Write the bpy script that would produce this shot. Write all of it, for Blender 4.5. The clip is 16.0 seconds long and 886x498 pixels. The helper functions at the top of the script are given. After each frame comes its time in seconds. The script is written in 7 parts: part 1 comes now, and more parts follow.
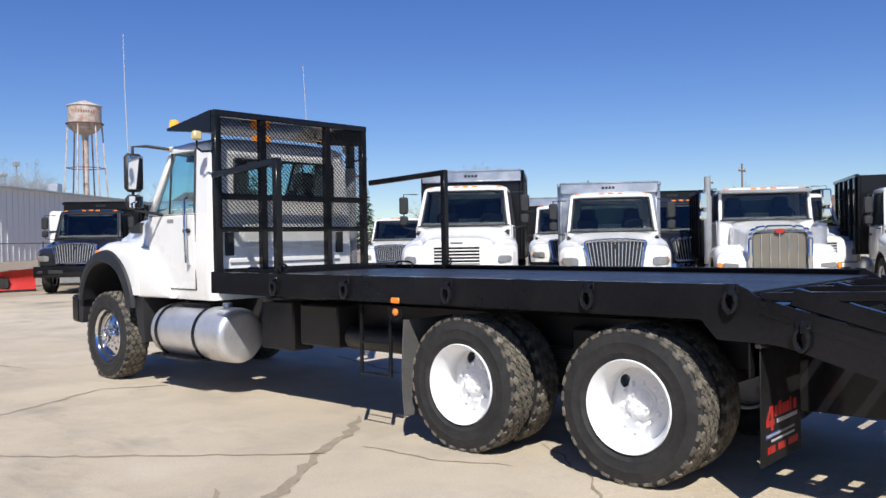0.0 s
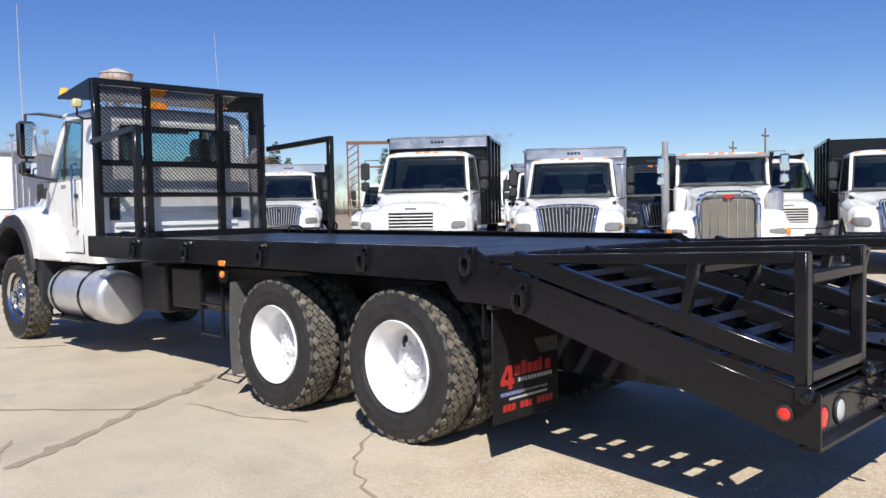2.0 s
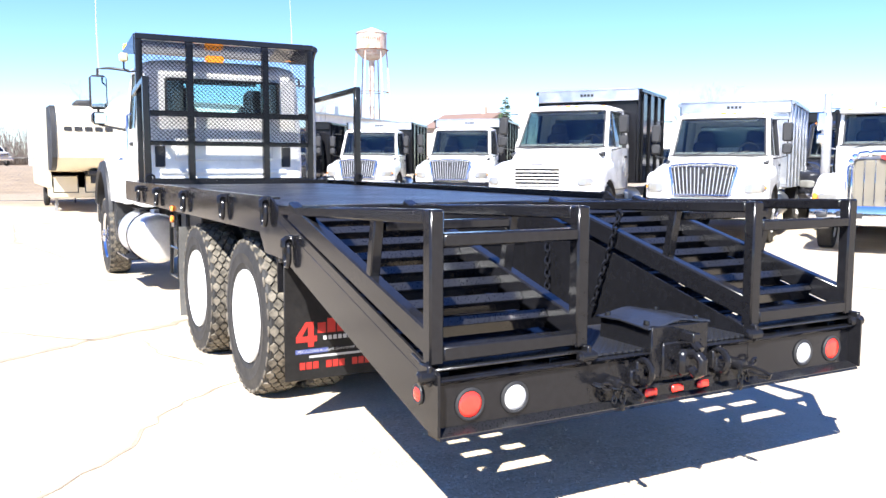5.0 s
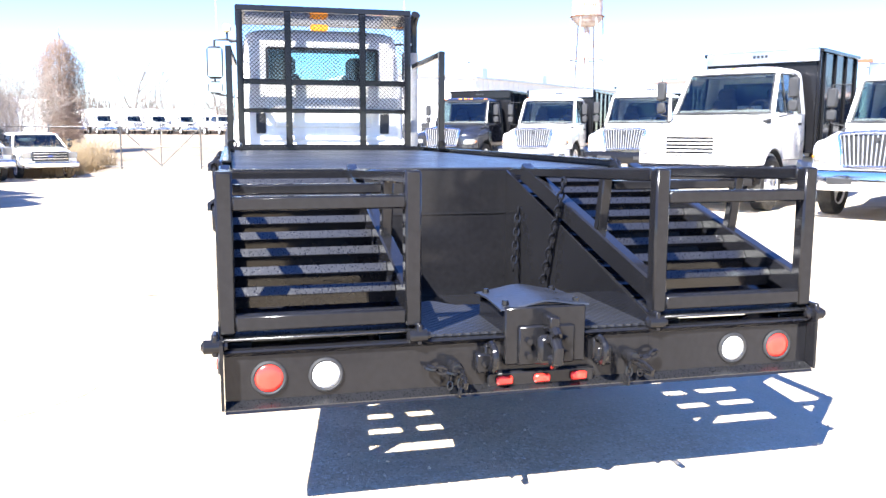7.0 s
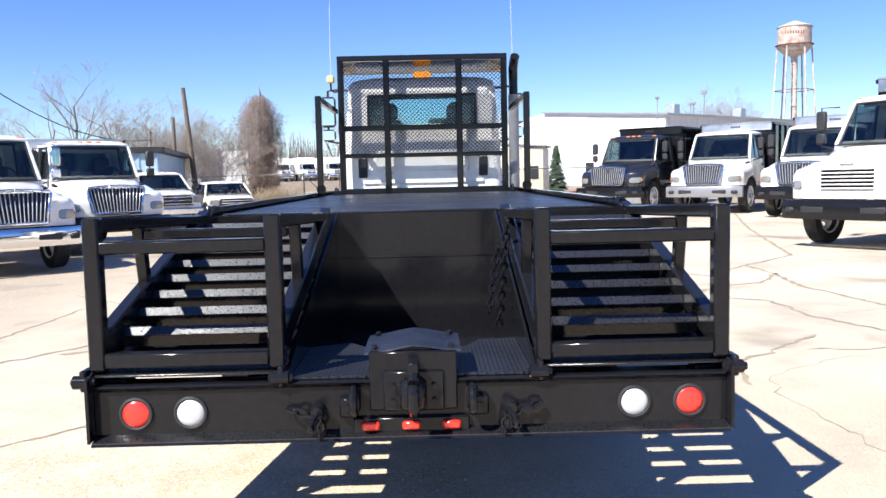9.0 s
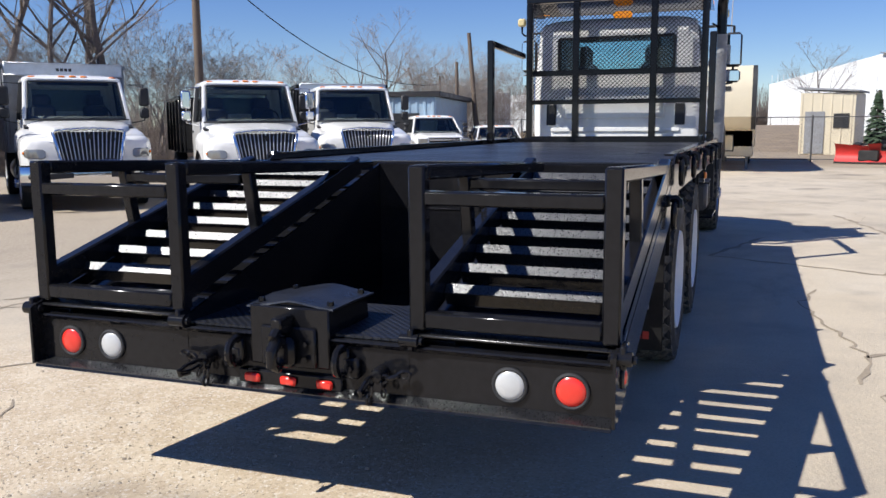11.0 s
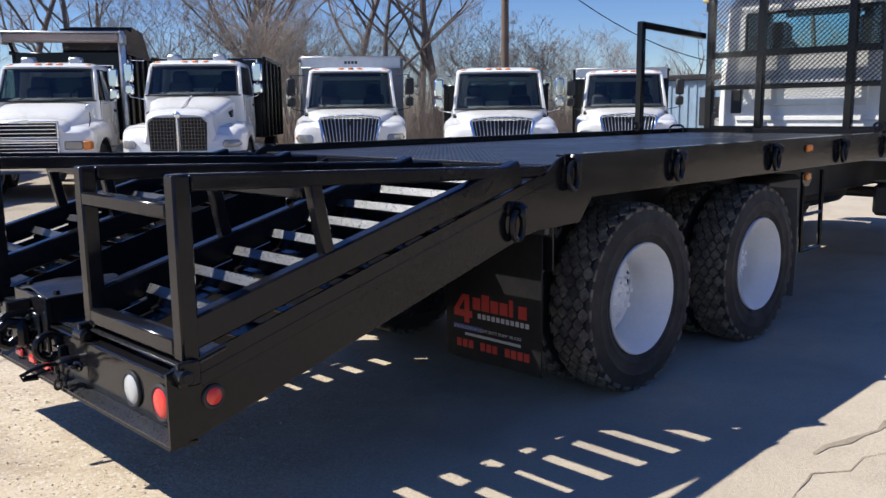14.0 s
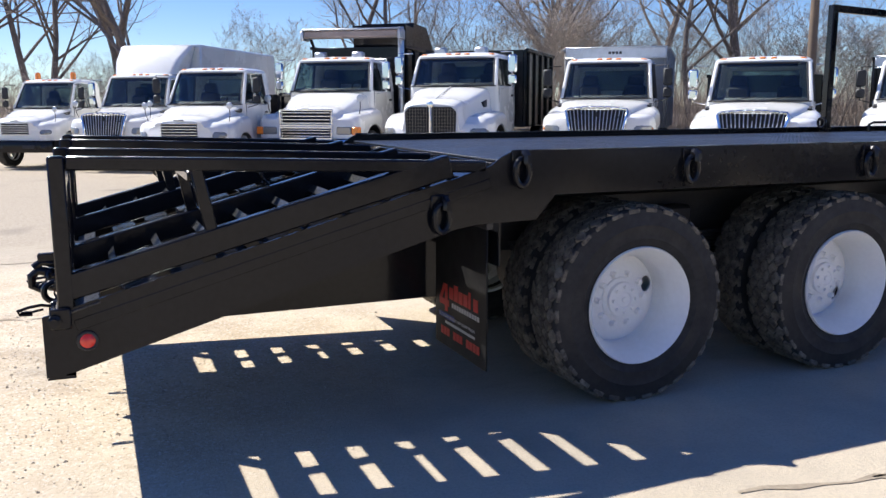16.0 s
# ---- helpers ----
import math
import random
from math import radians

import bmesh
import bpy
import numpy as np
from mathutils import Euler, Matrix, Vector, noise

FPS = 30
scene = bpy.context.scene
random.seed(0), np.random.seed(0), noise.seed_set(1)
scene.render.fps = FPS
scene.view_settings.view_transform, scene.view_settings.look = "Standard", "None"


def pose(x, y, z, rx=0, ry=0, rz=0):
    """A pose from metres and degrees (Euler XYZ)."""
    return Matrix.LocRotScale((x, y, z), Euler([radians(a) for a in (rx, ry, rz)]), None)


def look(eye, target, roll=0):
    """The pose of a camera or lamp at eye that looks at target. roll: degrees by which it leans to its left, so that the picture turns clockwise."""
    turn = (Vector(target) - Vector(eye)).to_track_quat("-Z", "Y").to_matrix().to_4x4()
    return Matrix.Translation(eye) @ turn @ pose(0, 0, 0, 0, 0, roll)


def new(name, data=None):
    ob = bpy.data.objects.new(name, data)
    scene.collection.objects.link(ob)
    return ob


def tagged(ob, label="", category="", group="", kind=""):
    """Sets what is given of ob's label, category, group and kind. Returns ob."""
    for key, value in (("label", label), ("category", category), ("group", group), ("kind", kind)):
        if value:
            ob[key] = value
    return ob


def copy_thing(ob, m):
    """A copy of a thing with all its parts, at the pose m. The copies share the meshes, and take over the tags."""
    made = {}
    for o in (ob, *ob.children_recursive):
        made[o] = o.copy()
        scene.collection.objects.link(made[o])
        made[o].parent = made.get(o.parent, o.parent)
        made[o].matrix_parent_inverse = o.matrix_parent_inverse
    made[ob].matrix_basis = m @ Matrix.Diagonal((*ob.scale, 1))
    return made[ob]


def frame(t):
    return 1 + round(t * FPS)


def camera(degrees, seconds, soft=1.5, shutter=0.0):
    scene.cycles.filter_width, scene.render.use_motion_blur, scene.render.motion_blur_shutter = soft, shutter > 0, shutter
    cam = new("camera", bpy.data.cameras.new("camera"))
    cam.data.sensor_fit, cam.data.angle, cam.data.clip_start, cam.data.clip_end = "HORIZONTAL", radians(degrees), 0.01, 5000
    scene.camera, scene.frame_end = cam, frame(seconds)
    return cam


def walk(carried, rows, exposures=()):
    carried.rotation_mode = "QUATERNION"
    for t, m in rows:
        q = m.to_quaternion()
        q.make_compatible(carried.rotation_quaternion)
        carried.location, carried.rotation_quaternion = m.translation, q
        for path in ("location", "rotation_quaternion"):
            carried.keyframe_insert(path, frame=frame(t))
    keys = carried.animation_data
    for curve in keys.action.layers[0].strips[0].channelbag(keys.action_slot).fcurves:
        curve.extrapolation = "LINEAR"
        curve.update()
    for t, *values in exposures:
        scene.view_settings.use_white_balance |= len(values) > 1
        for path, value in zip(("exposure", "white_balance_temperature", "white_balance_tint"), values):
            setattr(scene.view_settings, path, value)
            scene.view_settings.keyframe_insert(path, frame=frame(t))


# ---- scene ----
cam = camera(55.4, 16.0)
PATH = [
    (0, (0.054, -6.161, 1.66), (-1.287, -4.678, 1.637), -1.0),
    (0.5, (0.431, -5.945, 1.668), (-1.017, -4.566, 1.699), -0.5),
    (1, (0.797, -5.701, 1.629), (-0.621, -4.291, 1.657), -1.4),
    (1.5, (1.088, -5.36, 1.621), (-0.266, -3.888, 1.582), -1.3),
    (2, (1.465, -5.061, 1.614), (0.064, -3.638, 1.513), -1.0),
    (2.5, (1.708, -4.642, 1.607), (0.353, -3.181, 1.436), -0.8),
    (3, (2.046, -4.325, 1.582), (0.667, -2.889, 1.394), -0.3),
    (3.5, (2.29, -3.95, 1.554), (0.83, -2.6, 1.336), -0.8),
    (4, (2.493, -3.567, 1.558), (0.986, -2.269, 1.342), -0.1),
    (4.2, (2.585, -3.416, 1.569), (1.012, -2.199, 1.362), 0.2),
    (6.3, (3.029, -1.724, 1.519), (1.175, -1.016, 1.272), 0.3),
    (6.5, (3.067, -1.58, 1.521), (1.193, -0.93, 1.265), 0.6),
    (7, (3.164, -1.214, 1.521), (1.242, -0.728, 1.251), 0.2),
    (7.5, (3.189, -0.857, 1.538), (1.244, -0.477, 1.269), 0.1),
    (8, (3.354, -0.506, 1.577), (1.376, -0.255, 1.431), 0.0),
    (8.5, (3.322, -0.213, 1.562), (1.331, -0.031, 1.538), -0.4),
    (9, (3.291, 0.096, 1.512), (1.299, 0.121, 1.342), -1.3),
    (9.2, (3.312, 0.252, 1.511), (1.328, 0.181, 1.265), -0.4),
    (9.5, (3.276, 0.468, 1.507), (1.31, 0.269, 1.202), -0.0),
    (9.7, (3.215, 0.615, 1.501), (1.258, 0.339, 1.198), -0.2),
    (11.8, (2.536, 2.301, 1.532), (0.799, 1.355, 1.236), -1.8),
    (12, (2.443, 2.444, 1.518), (0.746, 1.428, 1.22), -2.2),
    (12.2, (2.302, 2.566, 1.511), (0.632, 1.509, 1.207), -1.4),
    (12.5, (2.127, 2.746, 1.551), (0.47, 1.673, 1.23), -0.4),
    (13, (1.925, 3.132, 1.565), (0.378, 1.902, 1.259), 0.0),
    (13.5, (1.596, 3.425, 1.55), (0.151, 2.086, 1.204), -0.1),
    (14, (1.258, 3.72, 1.567), (-0.137, 2.323, 1.247), -0.6),
    (14.5, (0.942, 4.036, 1.568), (-0.291, 2.496, 1.242), 0.3),
    (15, (0.551, 4.257, 1.579), (-0.591, 2.66, 1.201), -0.5),
    (15.5, (0.24, 4.613, 1.584), (-0.744, 2.909, 1.224), 1.7),
    (16, (-0.157, 4.854, 1.58), (-0.916, 3.035, 1.241), -0.1),
]
walk(cam, [(t, look(eye, target, roll)) for t, eye, target, roll in PATH],
     [(0.0, 0.2, 6150, 10), (2.0, 0.25, 6150, 10), (2.6, 0.45, 6150, 10), (3.5, 0.95, 6150, 10), (4.2, 1.36, 6150, 10), (6.4, 2.12, 6150, 10), (7.1, 2.38, 6150, 10), (7.6, 2.52, 6150, 10), (8.1, 2.34, 6150, 10), (8.5, 1.6, 6150, 10), (9.0, 1.02, 6150, 10), (9.5, 0.70, 6150, 10), (12.0, 0.3, 6150, 10), (14.0, 0.36, 6150, 10), (14.5, 0.48, 6150, 10), (15.0, 0.64, 6150, 10), (15.5, 0.76, 6150, 10), (16.0, 0.68, 6150, 10)])

# ---- world, sun, exposure ----
SUN_WAY = Vector((-0.65, 0.66, -1.0)).normalized()
world = bpy.data.worlds.new("sky")
scene.world = world
world.use_nodes = True
wn = world.node_tree.nodes
sky = wn.new("ShaderNodeTexSky")
sky.sky_type = "NISHITA"
sky.sun_disc = False
sky.altitude = 800
sky.sun_elevation = math.asin(-SUN_WAY.z)
sky.sun_rotation = math.atan2(-SUN_WAY.x, -SUN_WAY.y)
sky.air_density, sky.dust_density, sky.ozone_density = 1.0, 0.0, 5.0
wn["Background"].inputs["Strength"].default_value = 0.104
vivid = wn.new("ShaderNodeHueSaturation")
vivid.inputs["Saturation"].default_value = 1.24
vivid.inputs["Hue"].default_value = 0.519
soften = wn.new("ShaderNodeGamma")
soften.inputs["Gamma"].default_value = 0.90
world.node_tree.links.new(sky.outputs["Color"], soften.inputs["Color"])
world.node_tree.links.new(soften.outputs["Color"], vivid.inputs["Color"])
world.node_tree.links.new(vivid.outputs["Color"], wn["Background"].inputs["Color"])
sun = new("sun", bpy.data.lights.new("sun", "SUN"))
sun.data.energy, sun.data.angle, sun.data.color = 5.0, radians(0.53), (1.0, 0.95, 0.87)
sun.matrix_world = Matrix.Translation((20, -20, 40)) @ SUN_WAY.to_track_quat("-Z", "Y").to_matrix().to_4x4()


# ---- materials ----
def mat(name, color, rough=0.5, metal=0.0, vary=0.12, scale=3.0, fine=40.0, bump=0.0, coat=0.0, dirt=None, dirt_amount=0.0, random_amount=0.0, spec=0.5):
    m = bpy.data.materials.new(name)
    m.use_nodes = True
    t, link = m.node_tree.nodes, m.node_tree.links.new
    b = t["Principled BSDF"]
    b.inputs["Metallic"].default_value = metal
    b.inputs["Coat Weight"].default_value = coat
    b.inputs["Coat Roughness"].default_value = 0.05
    b.inputs["Specular IOR Level"].default_value = spec
    co = t.new("ShaderNodeTexCoord")
    n1, n2 = t.new("ShaderNodeTexNoise"), t.new("ShaderNodeTexNoise")
    n1.inputs["Scale"].default_value, n2.inputs["Scale"].default_value = scale, fine
    n1.inputs["Detail"].default_value, n2.inputs["Detail"].default_value = 4, 3
    for n in (n1, n2):
        link(co.outputs["Object"], n.inputs["Vector"])
    add = t.new("ShaderNodeMath")
    add.operation = "ADD"
    link(n1.outputs["Fac"], add.inputs[0])
    link(n2.outputs["Fac"], add.inputs[1])
    ramp = t.new("ShaderNodeMapRange")
    ramp.inputs["From Min"].default_value, ramp.inputs["From Max"].default_value = 0.6, 1.4
    ramp.inputs["To Min"].default_value, ramp.inputs["To Max"].default_value = 1 - vary, 1 + vary
    link(add.outputs[0], ramp.inputs["Value"])
    out = ramp.outputs[0]
    if random_amount:
        info, mr, mul = t.new("ShaderNodeObjectInfo"), t.new("ShaderNodeMapRange"), t.new("ShaderNodeMath")
        mr.inputs["To Min"].default_value, mr.inputs["To Max"].default_value = 1 - random_amount, 1 + random_amount
        link(info.outputs["Random"], mr.inputs["Value"])
        mul.operation = "MULTIPLY"
        link(out, mul.inputs[0])
        link(mr.outputs[0], mul.inputs[1])
        out = mul.outputs[0]
    sc = t.new("ShaderNodeVectorMath")
    sc.operation = "SCALE"
    sc.inputs[0].default_value = color
    link(out, sc.inputs["Scale"])
    final = sc.outputs[0]
    if dirt:
        mix, dr = t.new("ShaderNodeMix"), t.new("ShaderNodeMapRange")
        mix.data_type = "RGBA"
        n3 = t.new("ShaderNodeTexNoise")
        n3.inputs["Scale"].default_value, n3.inputs["Detail"].default_value, n3.inputs["Roughness"].default_value = scale * 1.7, 7, 0.65
        link(co.outputs["Object"], n3.inputs["Vector"])
        dr.inputs["From Min"].default_value, dr.inputs["From Max"].default_value = 0.42, 0.72
        dr.inputs["To Max"].default_value = dirt_amount
        link(n3.outputs["Fac"], dr.inputs["Value"])
        link(dr.outputs[0], mix.inputs["Factor"])
        link(final, mix.inputs["A"])
        mix.inputs["B"].default_value = (*dirt, 1)
        final = mix.outputs["Result"]
    link(final, b.inputs["Base Color"])
    rr = t.new("ShaderNodeMapRange")
    rr.inputs["From Min"].default_value, rr.inputs["From Max"].default_value = 0.3, 0.7
    rr.inputs["To Min"].default_value, rr.inputs["To Max"].default_value = max(0.02, rough * 0.8), min(1, rough * 1.25)
    link(n1.outputs["Fac"], rr.inputs["Value"])
    link(rr.outputs[0], b.inputs["Roughness"])
    if bump:
        bp = t.new("ShaderNodeBump")
        bp.inputs["Distance"].default_value, bp.inputs["Strength"].default_value = bump, 0.6
        link(add.outputs[0], bp.inputs["Height"])
        link(bp.outputs[0], b.inputs["Normal"])
    return m


def glass(name, tint, rough=0.02):
    m = bpy.data.materials.new(name)
    m.use_nodes = True
    t, link = m.node_tree.nodes, m.node_tree.links.new
    t.remove(t["Principled BSDF"])
    tr, gl, mx, lw = (t.new("ShaderNode" + k) for k in ("BsdfTransparent", "BsdfGlossy", "MixShader", "LayerWeight"))
    tr.inputs["Color"].default_value = (*tint, 1)
    gl.inputs["Roughness"].default_value = rough
    lw.inputs["Blend"].default_value = 0.5
    power, scale = t.new("ShaderNodeMath"), t.new("ShaderNodeMath")
    power.operation, scale.operation = "POWER", "MULTIPLY_ADD"
    power.inputs[1].default_value, scale.inputs[1].default_value, scale.inputs[2].default_value = 4.0, 0.9, 0.06
    link(lw.outputs["Facing"], power.inputs[0])
    link(power.outputs[0], scale.inputs[0])
    link(scale.outputs[0], mx.inputs[0])
    link(tr.outputs[0], mx.inputs[1])
    link(gl.outputs[0], mx.inputs[2])
    link(mx.outputs[0], t["Material Output"].inputs["Surface"])
    return m


def tread_plate(name, color, rough):
    """Painted steel plate with a raised diamond pattern."""
    m = mat(name, color, rough, vary=0.25, scale=1.6, fine=25, spec=0.6)
    t, link = m.node_tree.nodes, m.node_tree.links.new
    co = t.new("ShaderNodeTexCoord")
    waves = []
    for turn in (45, -45):
        mp, wv = t.new("ShaderNodeMapping"), t.new("ShaderNodeTexWave")
        mp.inputs["Rotation"].default_value = (0, 0, radians(turn))
        wv.inputs["Scale"].default_value = 12.0
        link(co.outputs["Object"], mp.inputs["Vector"])
        link(mp.outputs[0], wv.inputs["Vector"])
        waves.append(wv)
    mul = t.new("ShaderNodeMath")
    mul.operation = "MULTIPLY"
    for i, w in enumerate(waves):
        link(w.outputs["Fac"], mul.inputs[i])
    bp = t.new("ShaderNodeBump")
    bp.inputs["Distance"].default_value, bp.inputs["Strength"].default_value = 0.005, 1.0
    link(mul.outputs[0], bp.inputs["Height"])
    link(bp.outputs[0], t["Principled BSDF"].inputs["Normal"])
    return m


def concrete():
    m = bpy.data.materials.new("yard_concrete")
    m.use_nodes = True
    t, link = m.node_tree.nodes, m.node_tree.links.new
    b = t["Principled BSDF"]
    co = t.new("ShaderNodeTexCoord")

    def noise_node(scale, detail, rough=0.55):
        n = t.new("ShaderNodeTexNoise")
        n.inputs["Scale"].default_value, n.inputs["Detail"].default_value, n.inputs["Roughness"].default_value = scale, detail, rough
        link(co.outputs["Object"], n.inputs["Vector"])
        return n

    def ranged(src, a, z, lo=0.0, hi=1.0):
        r = t.new("ShaderNodeMapRange")
        for k, v in (("From Min", a), ("From Max", z), ("To Min", lo), ("To Max", hi)):
            r.inputs[k].default_value = v
        link(src, r.inputs["Value"])
        return r.outputs[0]

    def mixed(fac, a, c):
        x = t.new("ShaderNodeMix")
        x.data_type = "RGBA"
        link(fac, x.inputs["Factor"])
        for key, v in (("A", a), ("B", c)):
            if isinstance(v, tuple):
                x.inputs[key].default_value = (*v, 1)
            else:
                link(v, x.inputs[key])
        return x.outputs["Result"]

    big, mid, fine = noise_node(0.12, 5), noise_node(1.1, 6, 0.6), noise_node(60, 4, 0.7)
    base = mixed(ranged(big.outputs["Fac"], 0.35, 0.65), (0.52, 0.43, 0.305), (0.60, 0.51, 0.38))
    base = mixed(ranged(mid.outputs["Fac"], 0.5, 0.72, 0, 0.6), base, (0.36, 0.305, 0.235))
    blot = noise_node(0.42, 8, 0.7)
    base = mixed(ranged(blot.outputs["Fac"], 0.50, 0.66, 0, 0.55), base, (0.34, 0.29, 0.23))
    base = mixed(ranged(blot.outputs["Fac"], 0.47, 0.36, 0, 0.4), base, (0.66, 0.585, 0.465))
    base = mixed(ranged(fine.outputs["Fac"], 0.45, 0.8, 0, 0.5), base, (0.25, 0.22, 0.18))
    # dirt and gravel on the south-east side of the yard
    sep = t.new("ShaderNodeSeparateXYZ")
    link(co.outputs["Object"], sep.inputs[0])
    edge = t.new("ShaderNodeMath")
    edge.operation = "MULTIPLY_ADD"
    link(mid.outputs["Fac"], edge.inputs[0])
    edge.inputs[1].default_value = 5.0
    link(sep.outputs["Y"], edge.inputs[2])
    gravel = noise_node(22, 6, 0.75)
    dirt = mixed(ranged(gravel.outputs["Fac"], 0.35, 0.7), (0.31, 0.245, 0.17), (0.50, 0.425, 0.32))
    base = mixed(ranged(edge.outputs[0], -1.0, -3.6), base, dirt)
    # bare earth by the gate at the far end of the yard
    gate = t.new("ShaderNodeMath")
    gate.operation = "MULTIPLY_ADD"
    link(mid.outputs["Fac"], gate.inputs[0])
    gate.inputs[1].default_value = 8.0
    link(sep.outputs["X"], gate.inputs[2])
    earth = mixed(ranged(gravel.outputs["Fac"], 0.35, 0.7), (0.21, 0.155, 0.10), (0.33, 0.265, 0.185))
    base = mixed(ranged(gate.outputs[0], -23.0, -29.0, 0, 0.85), base, earth)
    # a patch of loose dirt behind the truck's tail
    away, patch = t.new("ShaderNodeVectorMath"), t.new("ShaderNodeMath")
    away.operation, patch.operation = "DISTANCE", "MULTIPLY_ADD"
    away.inputs[1].default_value = (0.5, -1.5, 0)
    link(co.outputs["Object"], away.inputs[0])
    link(blot.outputs["Fac"], patch.inputs[0])
    patch.inputs[1].default_value = 2.6
    link(away.outputs["Value"], patch.inputs[2])
    stone = t.new("ShaderNodeTexVoronoi")
    stone.inputs["Scale"].default_value = 85.0
    link(co.outputs["Object"], stone.inputs["Vector"])
    loam = noise_node(2.6, 7, 0.68)
    loose = mixed(ranged(loam.outputs["Fac"], 0.36, 0.62), (0.64, 0.525, 0.365), (0.47, 0.355, 0.225))
    loose = mixed(ranged(gravel.outputs["Fac"], 0.45, 0.72, 0, 0.75), loose, (0.72, 0.61, 0.45))
    tone = t.new("ShaderNodeSeparateColor")
    link(stone.outputs["Color"], tone.inputs[0])
    loose = mixed(ranged(tone.outputs[0], 0.86, 0.90, 0, 0.5), loose, (0.30, 0.225, 0.15))
    loose = mixed(ranged(tone.outputs[1], 0.86, 0.90, 0, 0.7), loose, (0.74, 0.67, 0.56))
    base = mixed(ranged(patch.outputs[0], 4.9, 3.3, 0, 0.9), base, loose)
    # darker noise blotches over the whole ground, drawn out along x
    dark_blotch = t.new("ShaderNodeTexNoise")
    dark_blotch.inputs["Scale"].default_value, dark_blotch.inputs["Detail"].default_value, dark_blotch.inputs["Roughness"].default_value = 0.9, 8, 0.72
    stretch = t.new("ShaderNodeMapping")
    stretch.inputs["Scale"].default_value = (0.45, 1.0, 1.0)
    link(co.outputs["Object"], stretch.inputs["Vector"])
    link(stretch.outputs[0], dark_blotch.inputs["Vector"])
    base = mixed(ranged(dark_blotch.outputs["Fac"], 0.56, 0.68, 0, 0.4), base, (0.22, 0.185, 0.145))
    # oil and rust spots
    spot = noise_node(0.55, 3, 0.4)
    base = mixed(ranged(spot.outputs["Fac"], 0.64, 0.74, 0, 0.55), base, (0.13, 0.11, 0.09))
    link(base, b.inputs["Base Color"])
    b.inputs["Roughness"].default_value = 0.85
    bp = t.new("ShaderNodeBump")
    bp.inputs["Distance"].default_value, bp.inputs["Strength"].default_value = 0.012, 0.5
    add = t.new("ShaderNodeMath")
    add.operation = "ADD"
    link(fine.outputs["Fac"], add.inputs[0])
    link(gravel.outputs["Fac"], add.inputs[1])
    link(add.outputs[0], bp.inputs["Height"])
    link(bp.outputs[0], b.inputs["Normal"])
    return m


